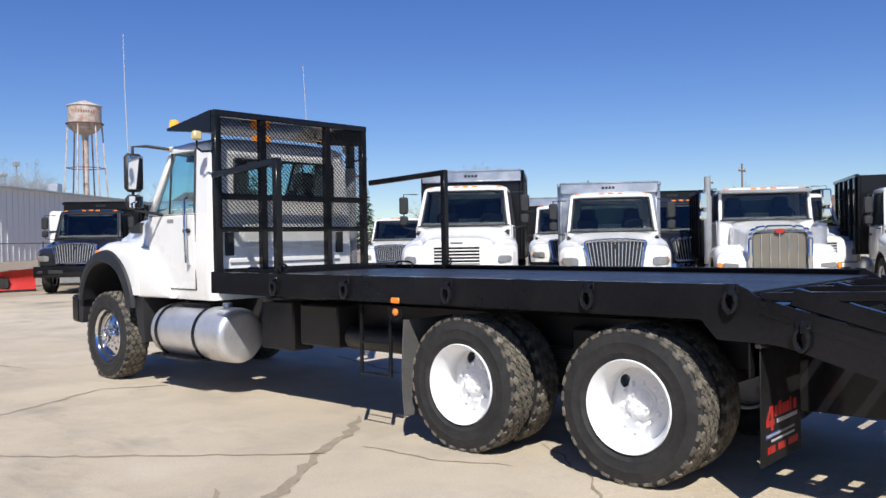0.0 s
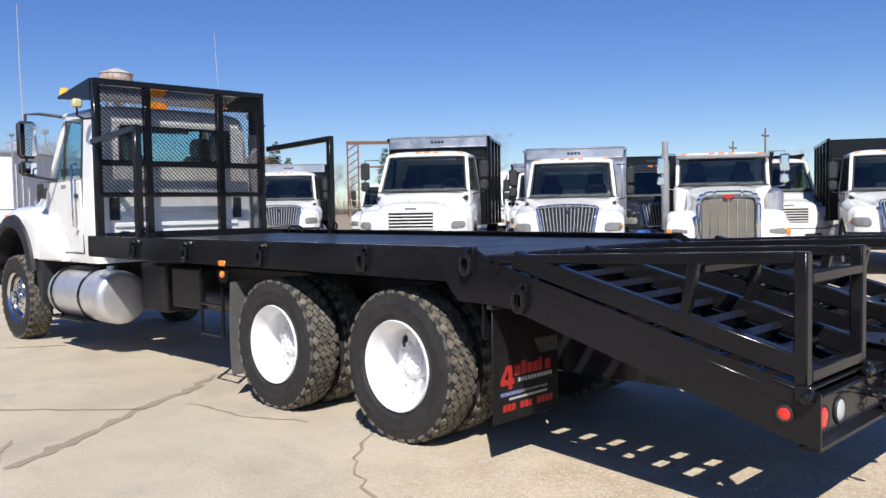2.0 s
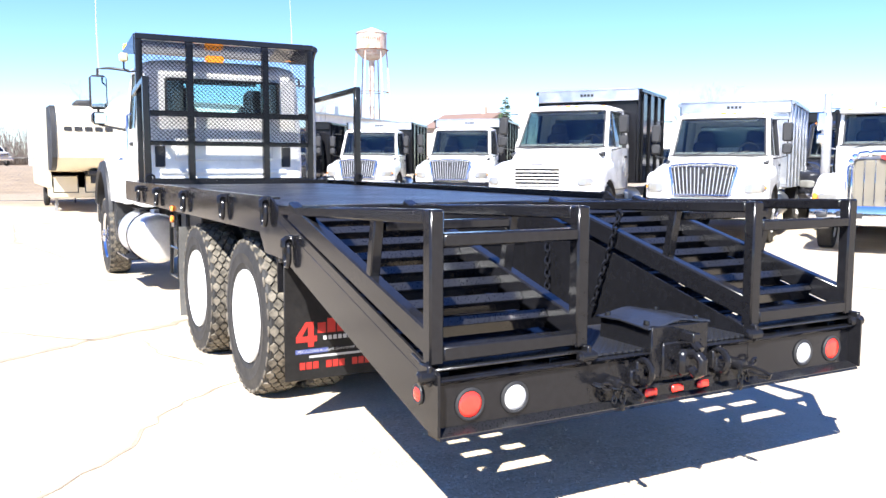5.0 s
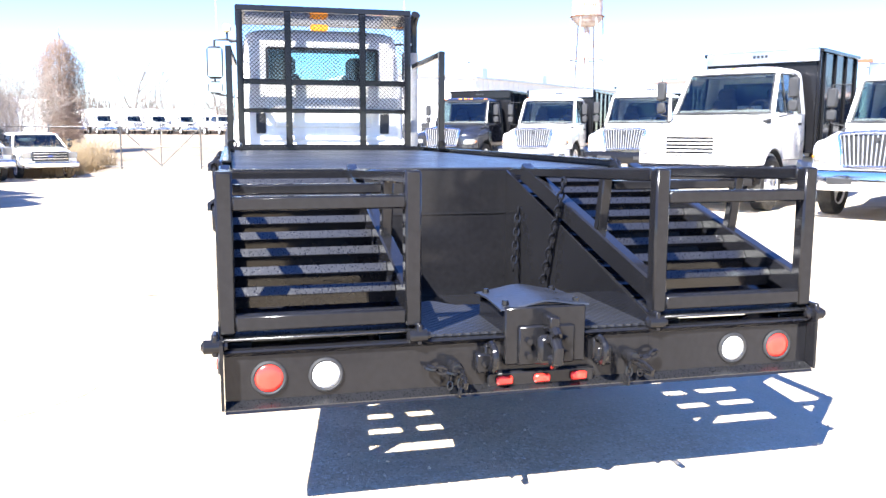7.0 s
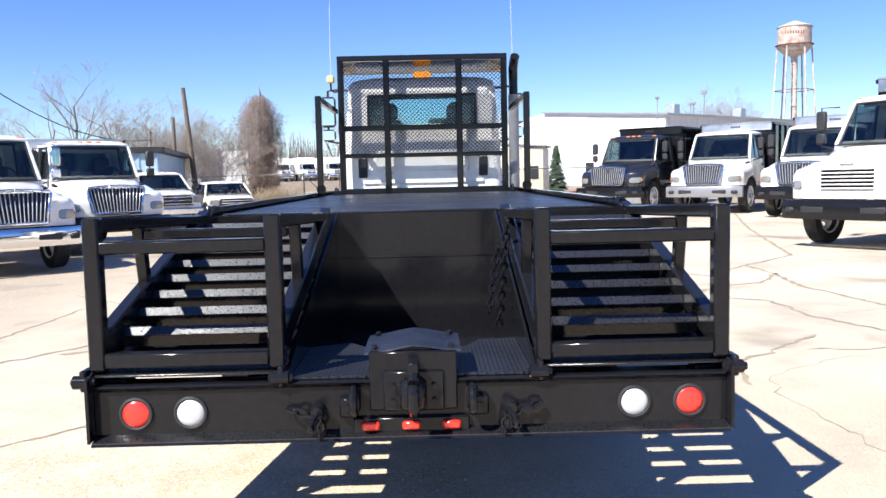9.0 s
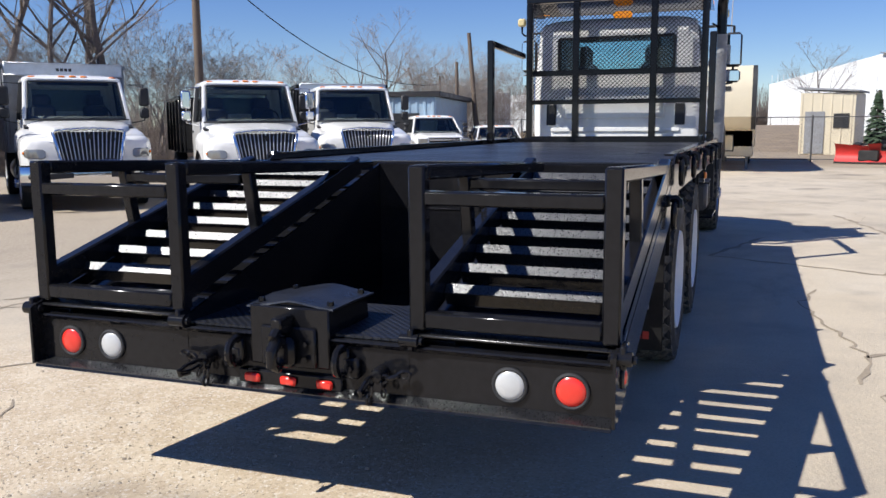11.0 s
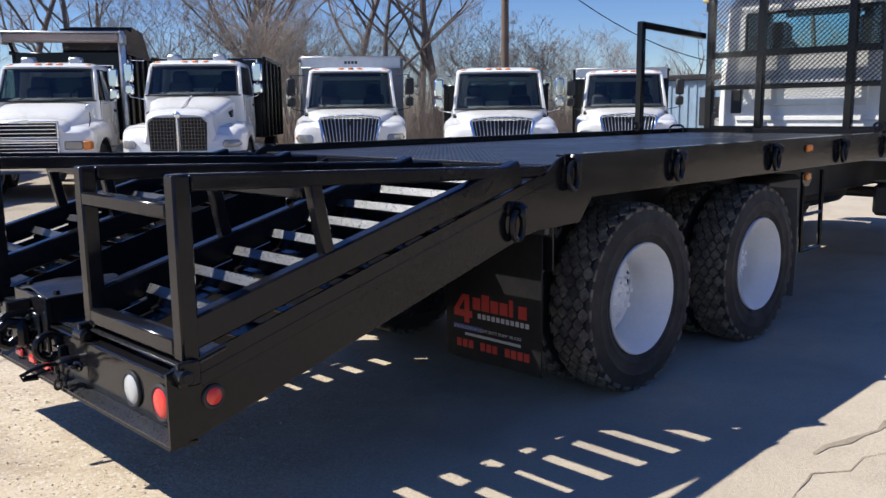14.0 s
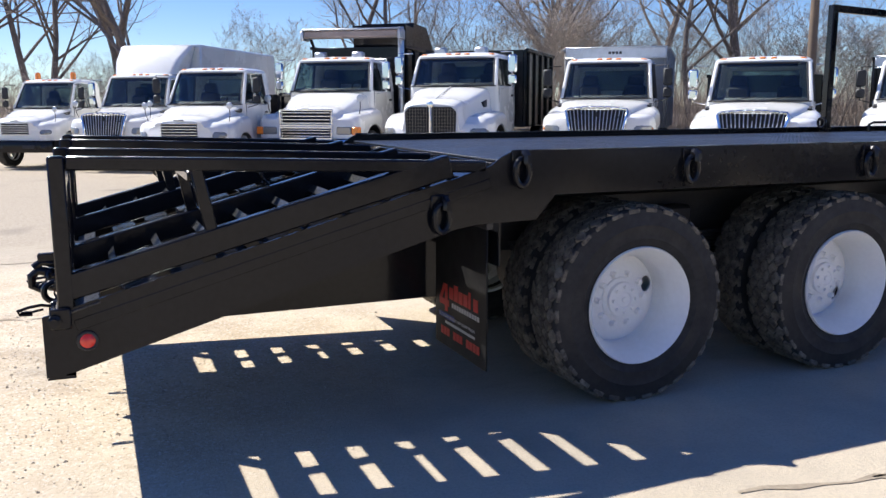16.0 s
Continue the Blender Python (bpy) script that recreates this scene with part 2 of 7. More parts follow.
M = {
    "black": mat("gloss_black_paint", (0.010, 0.010, 0.0115), 0.13, vary=0.3, scale=1.5, fine=30, coat=0.06, bump=0.001, spec=0.24),
    "grit": mat("gritty_black_paint", (0.010, 0.010, 0.011), 0.30, vary=0.6, scale=120, fine=330, bump=0.0011, spec=0.9),
    "frame_black": mat("dusty_black_steel", (0.022, 0.021, 0.021), 0.5, vary=0.4, scale=2, dirt=(0.07, 0.06, 0.05), dirt_amount=0.35),
    "plate": tread_plate("black_tread_plate", (0.020, 0.021, 0.025), 0.34),
    "white": mat("white_truck_paint", (0.85, 0.83, 0.78), 0.25, vary=0.03, scale=1.2, coat=0.6, dirt=(0.55, 0.5, 0.43), dirt_amount=0.14),
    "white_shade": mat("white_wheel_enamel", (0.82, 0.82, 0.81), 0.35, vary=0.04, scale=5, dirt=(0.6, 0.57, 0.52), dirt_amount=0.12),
    "cream": mat("cream_tank_paint", (0.66, 0.58, 0.42), 0.35, vary=0.06),
    "navy": mat("black_navy_paint", (0.016, 0.017, 0.022), 0.2, coat=0.6, dirt=(0.1, 0.09, 0.08), dirt_amount=0.1),
    "rubber": mat("tyre_rubber", (0.016, 0.0155, 0.015), 0.7, vary=0.35, scale=6, bump=0.002, dirt=(0.045, 0.041, 0.036), dirt_amount=0.5),
    "tread": mat("dusty_tyre_tread", (0.075, 0.066, 0.052), 0.9, vary=0.3, scale=9, bump=0.003, dirt=(0.27, 0.235, 0.18), dirt_amount=0.9),
    "chrome": mat("chrome", (0.75, 0.76, 0.78), 0.09, 1.0, vary=0.05),
    "alu": mat("brushed_aluminium", (0.62, 0.63, 0.65), 0.38, 1.0, vary=0.1, scale=4, dirt=(0.35, 0.34, 0.33), dirt_amount=0.3),
    "tank": mat("dull_aluminium_tank", (0.72, 0.72, 0.73), 0.42, 0.75, vary=0.08, scale=3, dirt=(0.45, 0.43, 0.4), dirt_amount=0.35),
    "grey": mat("grey_steel_paint", (0.27, 0.275, 0.28), 0.5, vary=0.15, dirt=(0.14, 0.11, 0.08), dirt_amount=0.4),
    "dull": mat("dull_dark_steel", (0.10, 0.098, 0.098), 0.42, 0.3, vary=0.15, dirt=(0.14, 0.12, 0.10), dirt_amount=0.3),
    "silver": mat("silver_bumper_paint", (0.30, 0.30, 0.31), 0.35, 0.5, vary=0.08),
    "dark": mat("dark_plastic", (0.02, 0.02, 0.021), 0.55, vary=0.2),
    "grille_dark": mat("radiator_black", (0.012, 0.012, 0.013), 0.8, vary=0.2),
    "screen": mat("radiator_screen", (0.20, 0.18, 0.14), 0.5, 0.4, vary=0.2, fine=160),
    "seat": mat("grey_seat_cloth", (0.07, 0.07, 0.073), 0.9, vary=0.2),
    "dash": mat("tan_dashboard", (0.27, 0.26, 0.245), 0.7, vary=0.15),
    "amber": mat("amber_lens", (0.90, 0.26, 0.03), 0.2, vary=0.08, coat=0.5),
    "yellow": mat("yellow_lamp_housing", (0.66, 0.54, 0.27), 0.4, vary=0.08),
    "red": mat("red_lens", (0.75, 0.035, 0.02), 0.2, vary=0.08, coat=0.5),
    "clear": mat("white_lens", (0.52, 0.52, 0.50), 0.25, vary=0.06, coat=0.5),
    "headlamp": mat("clouded_headlamp", (0.30, 0.295, 0.27), 0.1, 0.35, vary=0.1, coat=0.6),
    "emblem": mat("red_emblem", (0.42, 0.03, 0.03), 0.3, vary=0.1),
    "print_red": mat("red_print", (0.40, 0.022, 0.015), 0.6, vary=0.1),
    "print_white": mat("white_print", (0.42, 0.42, 0.42), 0.6, vary=0.1),
    "print_blue": mat("blue_print", (0.05, 0.07, 0.24), 0.6, vary=0.1),
    "cap": mat("worn_black_plate", (0.018, 0.019, 0.023), 0.33, vary=0.35, scale=6, fine=60, spec=0.7, bump=0.003),
    "old_rubber": mat("faded_grey_rubber", (0.11, 0.107, 0.10), 0.75, vary=0.2, scale=5, dirt=(0.10, 0.09, 0.08), dirt_amount=0.4),
    "flap": mat("mud_flap_rubber", (0.011, 0.0105, 0.0105), 0.55, vary=0.3, scale=4, dirt=(0.03, 0.027, 0.025), dirt_amount=0.4, spec=0.2),
    "rust": mat("rusty_white_steel", (0.52, 0.47, 0.42), 0.7, vary=0.15, scale=0.5, fine=6, dirt=(0.33, 0.13, 0.05), dirt_amount=0.9),
    "rust_dark": mat("rusty_steel", (0.20, 0.085, 0.045), 0.85, vary=0.3, scale=1.0),
    "redpaint": mat("faded_red_paint", (0.55, 0.035, 0.03), 0.45, vary=0.15, dirt=(0.2, 0.06, 0.05), dirt_amount=0.3),
    "crack": mat("dirt_filled_crack", (0.32, 0.26, 0.185), 0.95, vary=0.3, scale=6),
    "sheet": mat("white_sheet_cladding", (0.74, 0.74, 0.72), 0.5, vary=0.05, scale=0.3),
    "roofing": mat("brown_shingle", (0.17, 0.11, 0.085), 0.9, vary=0.2),
    "brick": mat("pale_brick", (0.45, 0.36, 0.28), 0.9, vary=0.15),
    "galv": mat("galvanised_steel", (0.5, 0.51, 0.52), 0.45, 0.8, vary=0.12),
    "wood": mat("weathered_pole_wood", (0.17, 0.125, 0.09), 0.9, vary=0.3, scale=2),
    "bark": mat("bare_bark", (0.33, 0.28, 0.24), 0.95, vary=0.3, scale=2, random_amount=0.25),
    "trunk_bark": mat("dark_trunk_bark", (0.17, 0.14, 0.12), 0.95, vary=0.4, scale=3, fine=14, bump=0.01),
    "brush": mat("brown_brushwood", (0.39, 0.31, 0.24), 0.95, vary=0.4, scale=1.2),
    "tarp": mat("faded_tarpaulin", (0.36, 0.29, 0.26), 0.7, vary=0.15, dirt=(0.2, 0.16, 0.13), dirt_amount=0.4),
    "vine": mat("dry_vines", (0.29, 0.205, 0.155), 0.95, vary=0.35, scale=2),
    "loam": mat("dry_grassy_earth", (0.27, 0.205, 0.135), 0.95, vary=0.35, scale=0.6, fine=9, dirt=(0.17, 0.125, 0.075), dirt_amount=0.7),
    "straw": mat("dry_grass", (0.27, 0.20, 0.115), 0.95, vary=0.3, scale=2),
    "needle": mat("conifer_needles", (0.045, 0.075, 0.035), 0.9, vary=0.3, scale=2),
    "blue_box": mat("blue_container_paint", (0.30, 0.42, 0.52), 0.5, vary=0.1, dirt=(0.3, 0.2, 0.14), dirt_amount=0.3),
    "glass": glass("tinted_cab_glass", (0.62, 0.69, 0.69)),
    "glass_dark": glass("windscreen_glass", (0.60, 0.66, 0.66)),
    "glass_clear": glass("teal_cab_glass", (0.86, 0.97, 0.96)),
    "pebble": mat("tan_grit", (0.42, 0.35, 0.26), 0.95, vary=0.5, scale=60),
    "bright": mat("bright_grille_metal", (0.66, 0.67, 0.68), 0.3, 0.7, vary=0.05),
    "mirror": mat("mirror", (0.85, 0.87, 0.88), 0.03, 1.0, vary=0.02),
    "wire": mat("black_cable", (0.02, 0.02, 0.02), 0.7),
    "concrete": concrete(),
}

# the beacon's lens glows when switched on
M["beacon"] = mat("lit_amber_beacon", (0.95, 0.35, 0.04), 0.2, vary=0.25, scale=25, coat=0.5)
M["beacon"].node_tree.nodes["Principled BSDF"].inputs["Emission Color"].default_value = (1.0, 0.33, 0.02, 1)
M["beacon"].node_tree.nodes["Principled BSDF"].inputs["Emission Strength"].default_value = 0.7


# ---- mesh helpers ----
class G:
    """Collects primitives for one mesh."""

    def __init__(self):
        self.v, self.f = [], []

    def add(self, verts, faces, m=None):
        k = len(self.v)
        self.v += [tuple(m @ Vector(p)) if m else tuple(p) for p in verts]
        self.f += [tuple(i + k for i in f) for f in faces]
        return self

    def box(self, x0, x1, y0, y1, z0, z1, b=0.006, m=None):
        lo, hi = (min(x0, x1), min(y0, y1), min(z0, z1)), (max(x0, x1), max(y0, y1), max(z0, z1))
        b = min(b, *(0.45 * (hi[i] - lo[i]) for i in range(3)))
        verts, idx = [], {}
        for c in range(8):
            s = [(c >> i) & 1 for i in range(3)]
            for a in range(3):
                p = []
                for i in range(3):
                    e = hi[i] if s[i] else lo[i]
                    p.append(e if i == a else e + (-b if s[i] else b))
                idx[c, a] = len(verts)
                verts.append(p)
        faces = []
        for a in range(3):
            u, w = 1 << ((a + 1) % 3), 1 << ((a + 2) % 3)
            for s in (0, 1):
                k = s << a
                q = [idx[k, a], idx[k | u, a], idx[k | u | w, a], idx[k | w, a]]
                faces.append(q if s else q[::-1])
        for a in range(3):
            u, w = (a + 1) % 3, (a + 2) % 3
            for su in (0, 1):
                for sw in (0, 1):
                    k = su << u | sw << w
                    q = [idx[k, u], idx[k, w], idx[k | 1 << a, w], idx[k | 1 << a, u]]
                    faces.append(q if su == sw else q[::-1])
        for c in range(8):
            q = [idx[c, 0], idx[c, 1], idx[c, 2]]
            faces.append(q if bin(c).count("1") % 2 else q[::-1])
        return self.add(verts, faces, m)

    def beam(self, p, q, w, h, b=0.005, up=(0, 0, 1)):
        p, q = Vector(p), Vector(q)
        d = (q - p)
        n = d.normalized()
        side = Vector(up).cross(n)
        if side.length < 1e-4:
            side = Vector((0, 1, 0)).cross(n)
        side.normalize()
        top = n.cross(side)
        m = Matrix(((n.x, side.x, top.x, p.x), (n.y, side.y, top.y, p.y), (n.z, side.z, top.z, p.z), (0, 0, 0, 1)))
        return self.box(0, d.length, -w / 2, w / 2, -h / 2, h / 2, b, m)

    def prism(self, poly, a, c, axis="y"):
        """A polygon of pairs (x, z) along y, (y, z) along x or (x, y) along z, from a to c."""
        put = {"y": lambda p, k: (p[0], k, p[1]), "x": lambda p, k: (k, p[0], p[1]), "z": lambda p, k: (p[0], p[1], k)}[axis]
        n = len(poly)
        return self.add([put(p, a) for p in poly] + [put(p, c) for p in poly],
                        [tuple(range(n)), tuple(range(2 * n - 1, n - 1, -1))] + [(i, i + n, (i + 1) % n + n, (i + 1) % n) for i in range(n)])

    def loft(self, rings, caps=True, closed=True):
        n = len(rings[0])
        faces = []
        for r in range(len(rings) - 1):
            for i in range(n if closed else n - 1):
                j = (i + 1) % n
                faces.append((r * n + i, r * n + j, (r + 1) * n + j, (r + 1) * n + i))
        if caps and closed:
            faces += [tuple(range(n)), tuple(range(len(rings) * n - 1, (len(rings) - 1) * n - 1, -1))]
        return self.add([p for ring in rings for p in ring], faces)

    def tube(self, pts, r, n=6, taper=1.0):
        pts = [Vector(p) for p in pts]
        rings, side = [], None
        for i, p in enumerate(pts):
            d = (pts[min(i + 1, len(pts) - 1)] - pts[max(i - 1, 0)]).normalized()
            if side is None:
                side = d.cross(Vector((0, 0, 1)) if abs(d.z) < 0.9 else Vector((1, 0, 0)))
            side = (side - d * side.dot(d)).normalized()
            up = d.cross(side)
            k = r * (1 + (taper - 1) * i / max(1, len(pts) - 1))
            rings.append([p + (side * math.cos(2 * math.pi * a / n) + up * math.sin(2 * math.pi * a / n)) * k for a in range(n)])
        return self.loft(rings)

    def lathe(self, prof, origin, axis="y", n=24, sign=1):
        """prof: pairs (radius, distance along the axis), turned about it."""
        rings = []
        o = Vector(origin)
        for r, d in prof:
            ring = []
            for i in range(n):
                c, s = r * math.cos(2 * math.pi * i / n), r * math.sin(2 * math.pi * i / n)
                d2 = d * sign
                ring.append(o + Vector({"y": (c, d2, s), "x": (d2, c, s), "z": (c, s, d2)}[axis]))
            rings.append(ring)
        return self.loft(rings)

    def ring(self, centre, big, small, axis="y", n=20, k=8, stretch=1.0):
        """A torus; stretch makes it longer along z."""
        c = Vector(centre)
        verts, faces = [], []
        for i in range(n):
            a = 2 * math.pi * i / n
            for j in range(k):
                e = 2 * math.pi * j / k
                u, w = (big + small * math.cos(e)) * math.cos(a), (big * stretch + small * math.cos(e)) * math.sin(a)
                h = small * math.sin(e)
                verts.append(c + Vector({"y": (u, h, w), "x": (h, u, w), "z": (u, w, h)}[axis]))
                faces.append((i * k + j, i * k + (j + 1) % k, (i + 1) % n * k + (j + 1) % k, (i + 1) % n * k + j))
        return self.add(verts, faces)

    def mesh(self, name, material, sharp=38):
        me = bpy.data.meshes.new(name)
        me.from_pydata(self.v, [], self.f)
        bm = bmesh.new()
        bm.from_mesh(me)
        bmesh.ops.recalc_face_normals(bm, faces=bm.faces)
        lim = radians(sharp)
        for f in bm.faces:
            f.smooth = True
        for e in bm.edges:
            if len(e.link_faces) != 2 or e.calc_face_angle(9) > lim:
                e.smooth = False
        bm.to_mesh(me)
        bm.free()
        me.materials.append(material)
        return me


def part(name, g, material, parent, label="", sharp=38):
    ob = new(name, g.mesh(name, material if not isinstance(material, str) else M[material], sharp))
    ob.parent = parent
    if label:
        tagged(ob, label)
    return ob


def again(ob, m, parent=None):
    """A second object on the same mesh, with its sub-parts, moved by m in its parent's frame."""
    c = copy_thing(ob, m @ ob.matrix_basis)
    if parent:
        c.parent = parent
    return c


def thing(name, label, category, at=None, group="", kind=""):
    ob = new(name)
    ob.empty_display_size = 0.3
    if at is not None:
        ob.matrix_basis = at
    return tagged(ob, label, category, group, kind)


def solid(name, g, material, label, category, group="", kind="", sharp=38):
    ob = new(name, g.mesh(name, material if not isinstance(material, str) else M[material], sharp))
    return tagged(ob, label, category, group, kind)


def rrect(w0, w1, z0, z1, r, n=4):
    """A rounded rectangle of pairs."""
    pts = []
    r = min(r, 0.49 * abs(w1 - w0), 0.49 * abs(z1 - z0))
    for cx, cz, a0 in ((w1 - r, z1 - r, 0), (w0 + r, z1 - r, 90), (w0 + r, z0 + r, 180), (w1 - r, z0 + r, 270)):
        for i in range(n + 1):
            a = radians(a0 + 90 * i / n)
            pts.append((cx + r * math.cos(a), cz + r * math.sin(a)))
    return pts


# ---- wheels ----
def tyre_profile(R, rim, w):
    h = w / 2
    return [(rim, -h * 0.72), (rim + 0.02, -h * 0.86), (rim + (R - rim) * 0.22, -h * 0.93), (rim + (R - rim) * 0.25, -h * 0.975), (rim + (R - rim) * 0.29, -h * 0.965), (rim + (R - rim) * 0.52, -h), (rim + (R - rim) * 0.55, -h * 1.02), (rim + (R - rim) * 0.59, -h), (R - 0.06, -h * 0.95), (R - 0.025, -h * 0.9), (R - 0.014, -h * 0.8),
            (R - 0.014, h * 0.8), (R - 0.025, h * 0.9), (R - 0.06, h * 0.95), (rim + (R - rim) * 0.59, h), (rim + (R - rim) * 0.55, h * 1.02), (rim + (R - rim) * 0.52, h), (rim + (R - rim) * 0.29, h * 0.965), (rim + (R - rim) * 0.25, h * 0.975), (rim + (R - rim) * 0.22, h * 0.93), (rim + 0.02, h * 0.86), (rim, h * 0.72), (rim - 0.02, h * 0.6), (rim - 0.02, -h * 0.6), (rim, -h * 0.72)]


def tyre_mesh(R, rim, w):
    """The carcass: sidewalls with raised rings, open in the middle."""
    g = G()
    prof = tyre_profile(R, rim, w)
    n = 56
    rings = [[(r * math.cos(2 * math.pi * i / n), d, r * math.sin(2 * math.pi * i / n)) for i in range(n)] for r, d in prof]
    g.loft(rings, caps=False)
    return g.mesh("tyre", M["rubber"])


def tread_mesh(R, w, lugs):
    """Honeycomb tread: staggered six-sided blocks that nest, with narrow grooves and stepped shoulders."""
    g = G()
    rows = 7
    gap = w * 0.92 / (rows + 1)
    step = 2 * math.pi * R / lugs
    for j in range(rows):
        y = -w * 0.46 + gap * (j + 1)
        edge = j in (0, rows - 1)
        sy = -1 if j == 0 else 1
        for i in range(lugs):
            a = 2 * math.pi * (i + 0.5 * (j % 2)) / lugs
            c, s = math.cos(a), math.sin(a)
            m = Matrix(((-s, 0, c, (R - 0.012) * c), (0, 1, 0, y), (c, 0, s, (R - 0.012) * s), (0, 0, 0, 1)))
            h, f, p = 0.385 * step * 0.90, 0.115 * step * 0.80, gap * 0.87
            poly = [(-h, 0), (-f, -p), (f, -p), (h, 0), (f, p), (-f, p)]
            k = len(poly)
            verts = [(x, yy, -0.012) for x, yy in poly] + [(x * 0.92, yy * 0.92, 0.012 - (0.014 if edge and yy * sy > 0 else 0)) for x, yy in poly]
            g.add(verts, [tuple(range(k, 2 * k))] + [(q, (q + 1) % k, (q + 1) % k + k, q + k) for q in range(k)], m)
            if edge:
                m2 = Matrix(((-s, 0, c, (R - 0.035) * c), (0, 1, 0, sy * w * 0.458), (c, 0, s, (R - 0.035) * s), (0, 0, 0, 1)))
                g.box(-0.30 * step, 0.30 * step, -0.005, 0.005, -0.004, 0.020, 0.004, m2)
    return g.mesh("tread", M["tread"])


def dish_rim(name, r, w, depth, material, holes, hole_r=0.042):
    """A steel disc wheel: lips, deep barrel, dished disc with round hand holes. The dish opens to -y."""
    g = G()
    n = 48
    h = w / 2
    turn = lambda q, d: [(q * math.cos(2 * math.pi * i / n), d, q * math.sin(2 * math.pi * i / n)) for i in range(n)]
    g.loft([turn(*p) for p in [(r + 0.004, -h + 0.03), (r + 0.016, -h), (r + 0.010, -h - 0.012), (r - 0.004, -h), (r - 0.014, -h + 0.03), (r - 0.030, -h + 0.05), (r - 0.036, -h + 0.07), (r - 0.052, -h + 0.30 * depth + 0.03), (r - 0.056, -h + 0.7 * depth), (r - 0.050, depth - h - 0.02), (r - 0.055, depth - h)]], caps=False)
    g.loft([turn(*p) for p in [(r - 0.055, depth - h + 0.012), (r - 0.03, depth - h + 0.03), (r - 0.01, h), (r + 0.01, h)]], caps=False)
    d0 = depth - h
    # disc: two rings of quads with octagonal hand holes bridged into them
    ro, ri = r - 0.055, r * 0.46
    seg = 40
    height = lambda q: d0 - 0.045 * max(0.0, min(1.0, (ro - q) / (ro - ri)))
    cut = {}
    if holes:
        for k in range(holes):
            cut[round(k * seg / holes)] = k
    verts, faces = [], []
    put = lambda q, a: verts.append((q * math.cos(a), height(q), q * math.sin(a))) or len(verts) - 1
    rows = [[put(q, 2 * math.pi * i / seg) for i in range(seg)] for q in (ro, ri, 0.0005)]
    skip = set()
    span = 4
    for c in cut:
        skip.update((c + i) % seg for i in range(span))
    for i in range(seg):
        j = (i + 1) % seg
        faces.append((rows[1][i], rows[1][j], rows[2][j], rows[2][i]))
        if i not in skip:
            faces.append((rows[0][i], rows[0][j], rows[1][j], rows[1][i]))
    for c in cut:
        ac = 2 * math.pi * (c + span / 2) / seg
        qc = (ro + ri) / 2
        hole = []
        for k in range(16):
            e = 2 * math.pi * k / 16
            x, z = qc * math.cos(ac) + hole_r * math.cos(e + ac), qc * math.sin(ac) + hole_r * math.sin(e + ac)
            q = math.hypot(x, z)
            verts.append((x, height(q), z))
            hole.append(len(verts) - 1)
        rim_pts = [rows[0][(c + i) % seg] for i in range(span + 1)] + [rows[1][(c + i) % seg] for i in range(span, -1, -1)]
        ang = lambda v: (math.atan2(verts[v][2] - qc * math.sin(ac), verts[v][0] - qc * math.cos(ac)) - ac) % (2 * math.pi)
        rim_pts.sort(key=ang)
        order = sorted(hole, key=ang)
        a, b, na, nb = 0, 0, len(rim_pts), len(order)
        while a < na or b < nb:
            fa = (a + 1) / na
            fb = (b + 1) / nb
            if b >= nb or (a < na and fa <= fb):
                faces.append((rim_pts[a % na], rim_pts[(a + 1) % na], order[b % nb]))
                a += 1
            else:
                faces.append((rim_pts[a % na], order[(b + 1) % nb], order[b % nb]))
                b += 1
        edge = [(verts[v][0], verts[v][1] + 0.012, verts[v][2]) for v in order]
        k0 = len(verts)
        verts += edge
        for k in range(nb):
            faces.append((order[k], order[(k + 1) % nb], k0 + (k + 1) % nb, k0 + k))
    g.add(verts, faces)
    return g.mesh(name, M[material])


def hub_mesh(d0, material, bolts=10):
    g = G()
    g.lathe([(0.0001, d0 - 0.165), (0.028, d0 - 0.165), (0.034, d0 - 0.155), (0.082, d0 - 0.152), (0.09, d0 - 0.145), (0.09, d0 - 0.115), (0.078, d0 - 0.105), (0.078, d0 - 0.06), (0.105, d0 - 0.045), (0.108, d0 - 0.035)], (0, 0, 0), n=24)
    for i in range(bolts):
        a = 2 * math.pi * i / bolts
        g.lathe([(0.0001, d0 - 0.172), (0.009, d0 - 0.172), (0.010, d0 - 0.152)], (0.066 * math.cos(a), 0, 0.066 * math.sin(a)), n=6)
    return g.mesh("hub", M[material])


def drive_hub(material):
    """Low hub of a drive axle: stepped flange, end plate with a ring of cap screws and a centre pip."""
    g = G()
    g.lathe([(0.0001, 0.020), (0.012, 0.020), (0.016, 0.026), (0.040, 0.027), (0.046, 0.021), (0.088, 0.022), (0.096, 0.028), (0.098, 0.048), (0.118, 0.054), (0.122, 0.070)], (0, 0, 0), n=32)
    for i in range(8):
        a = 2 * math.pi * i / 8
        g.lathe([(0.0001, 0.008), (0.009, 0.009), (0.011, 0.024)], (0.071 * math.cos(a), 0, 0.071 * math.sin(a)), n=6)
    return g.mesh("hub", M[material])


def nut_mesh(material):
    return G().lathe([(0.0001, -0.095), (0.014, -0.095), (0.016, -0.075), (0.022, -0.07), (0.022, -0.04)], (0, 0, 0), n=6).mesh("wheel_nut", M[material])


def add_nuts(tyre, me, d0, count=10):
    for i in range(count):
        a = 2 * math.pi * i / count
        o = new("wheel_nut", me)
        o.parent = tyre
        o.matrix_basis = Matrix.Translation((0.142 * math.cos(a), d0, 0.142 * math.sin(a)))


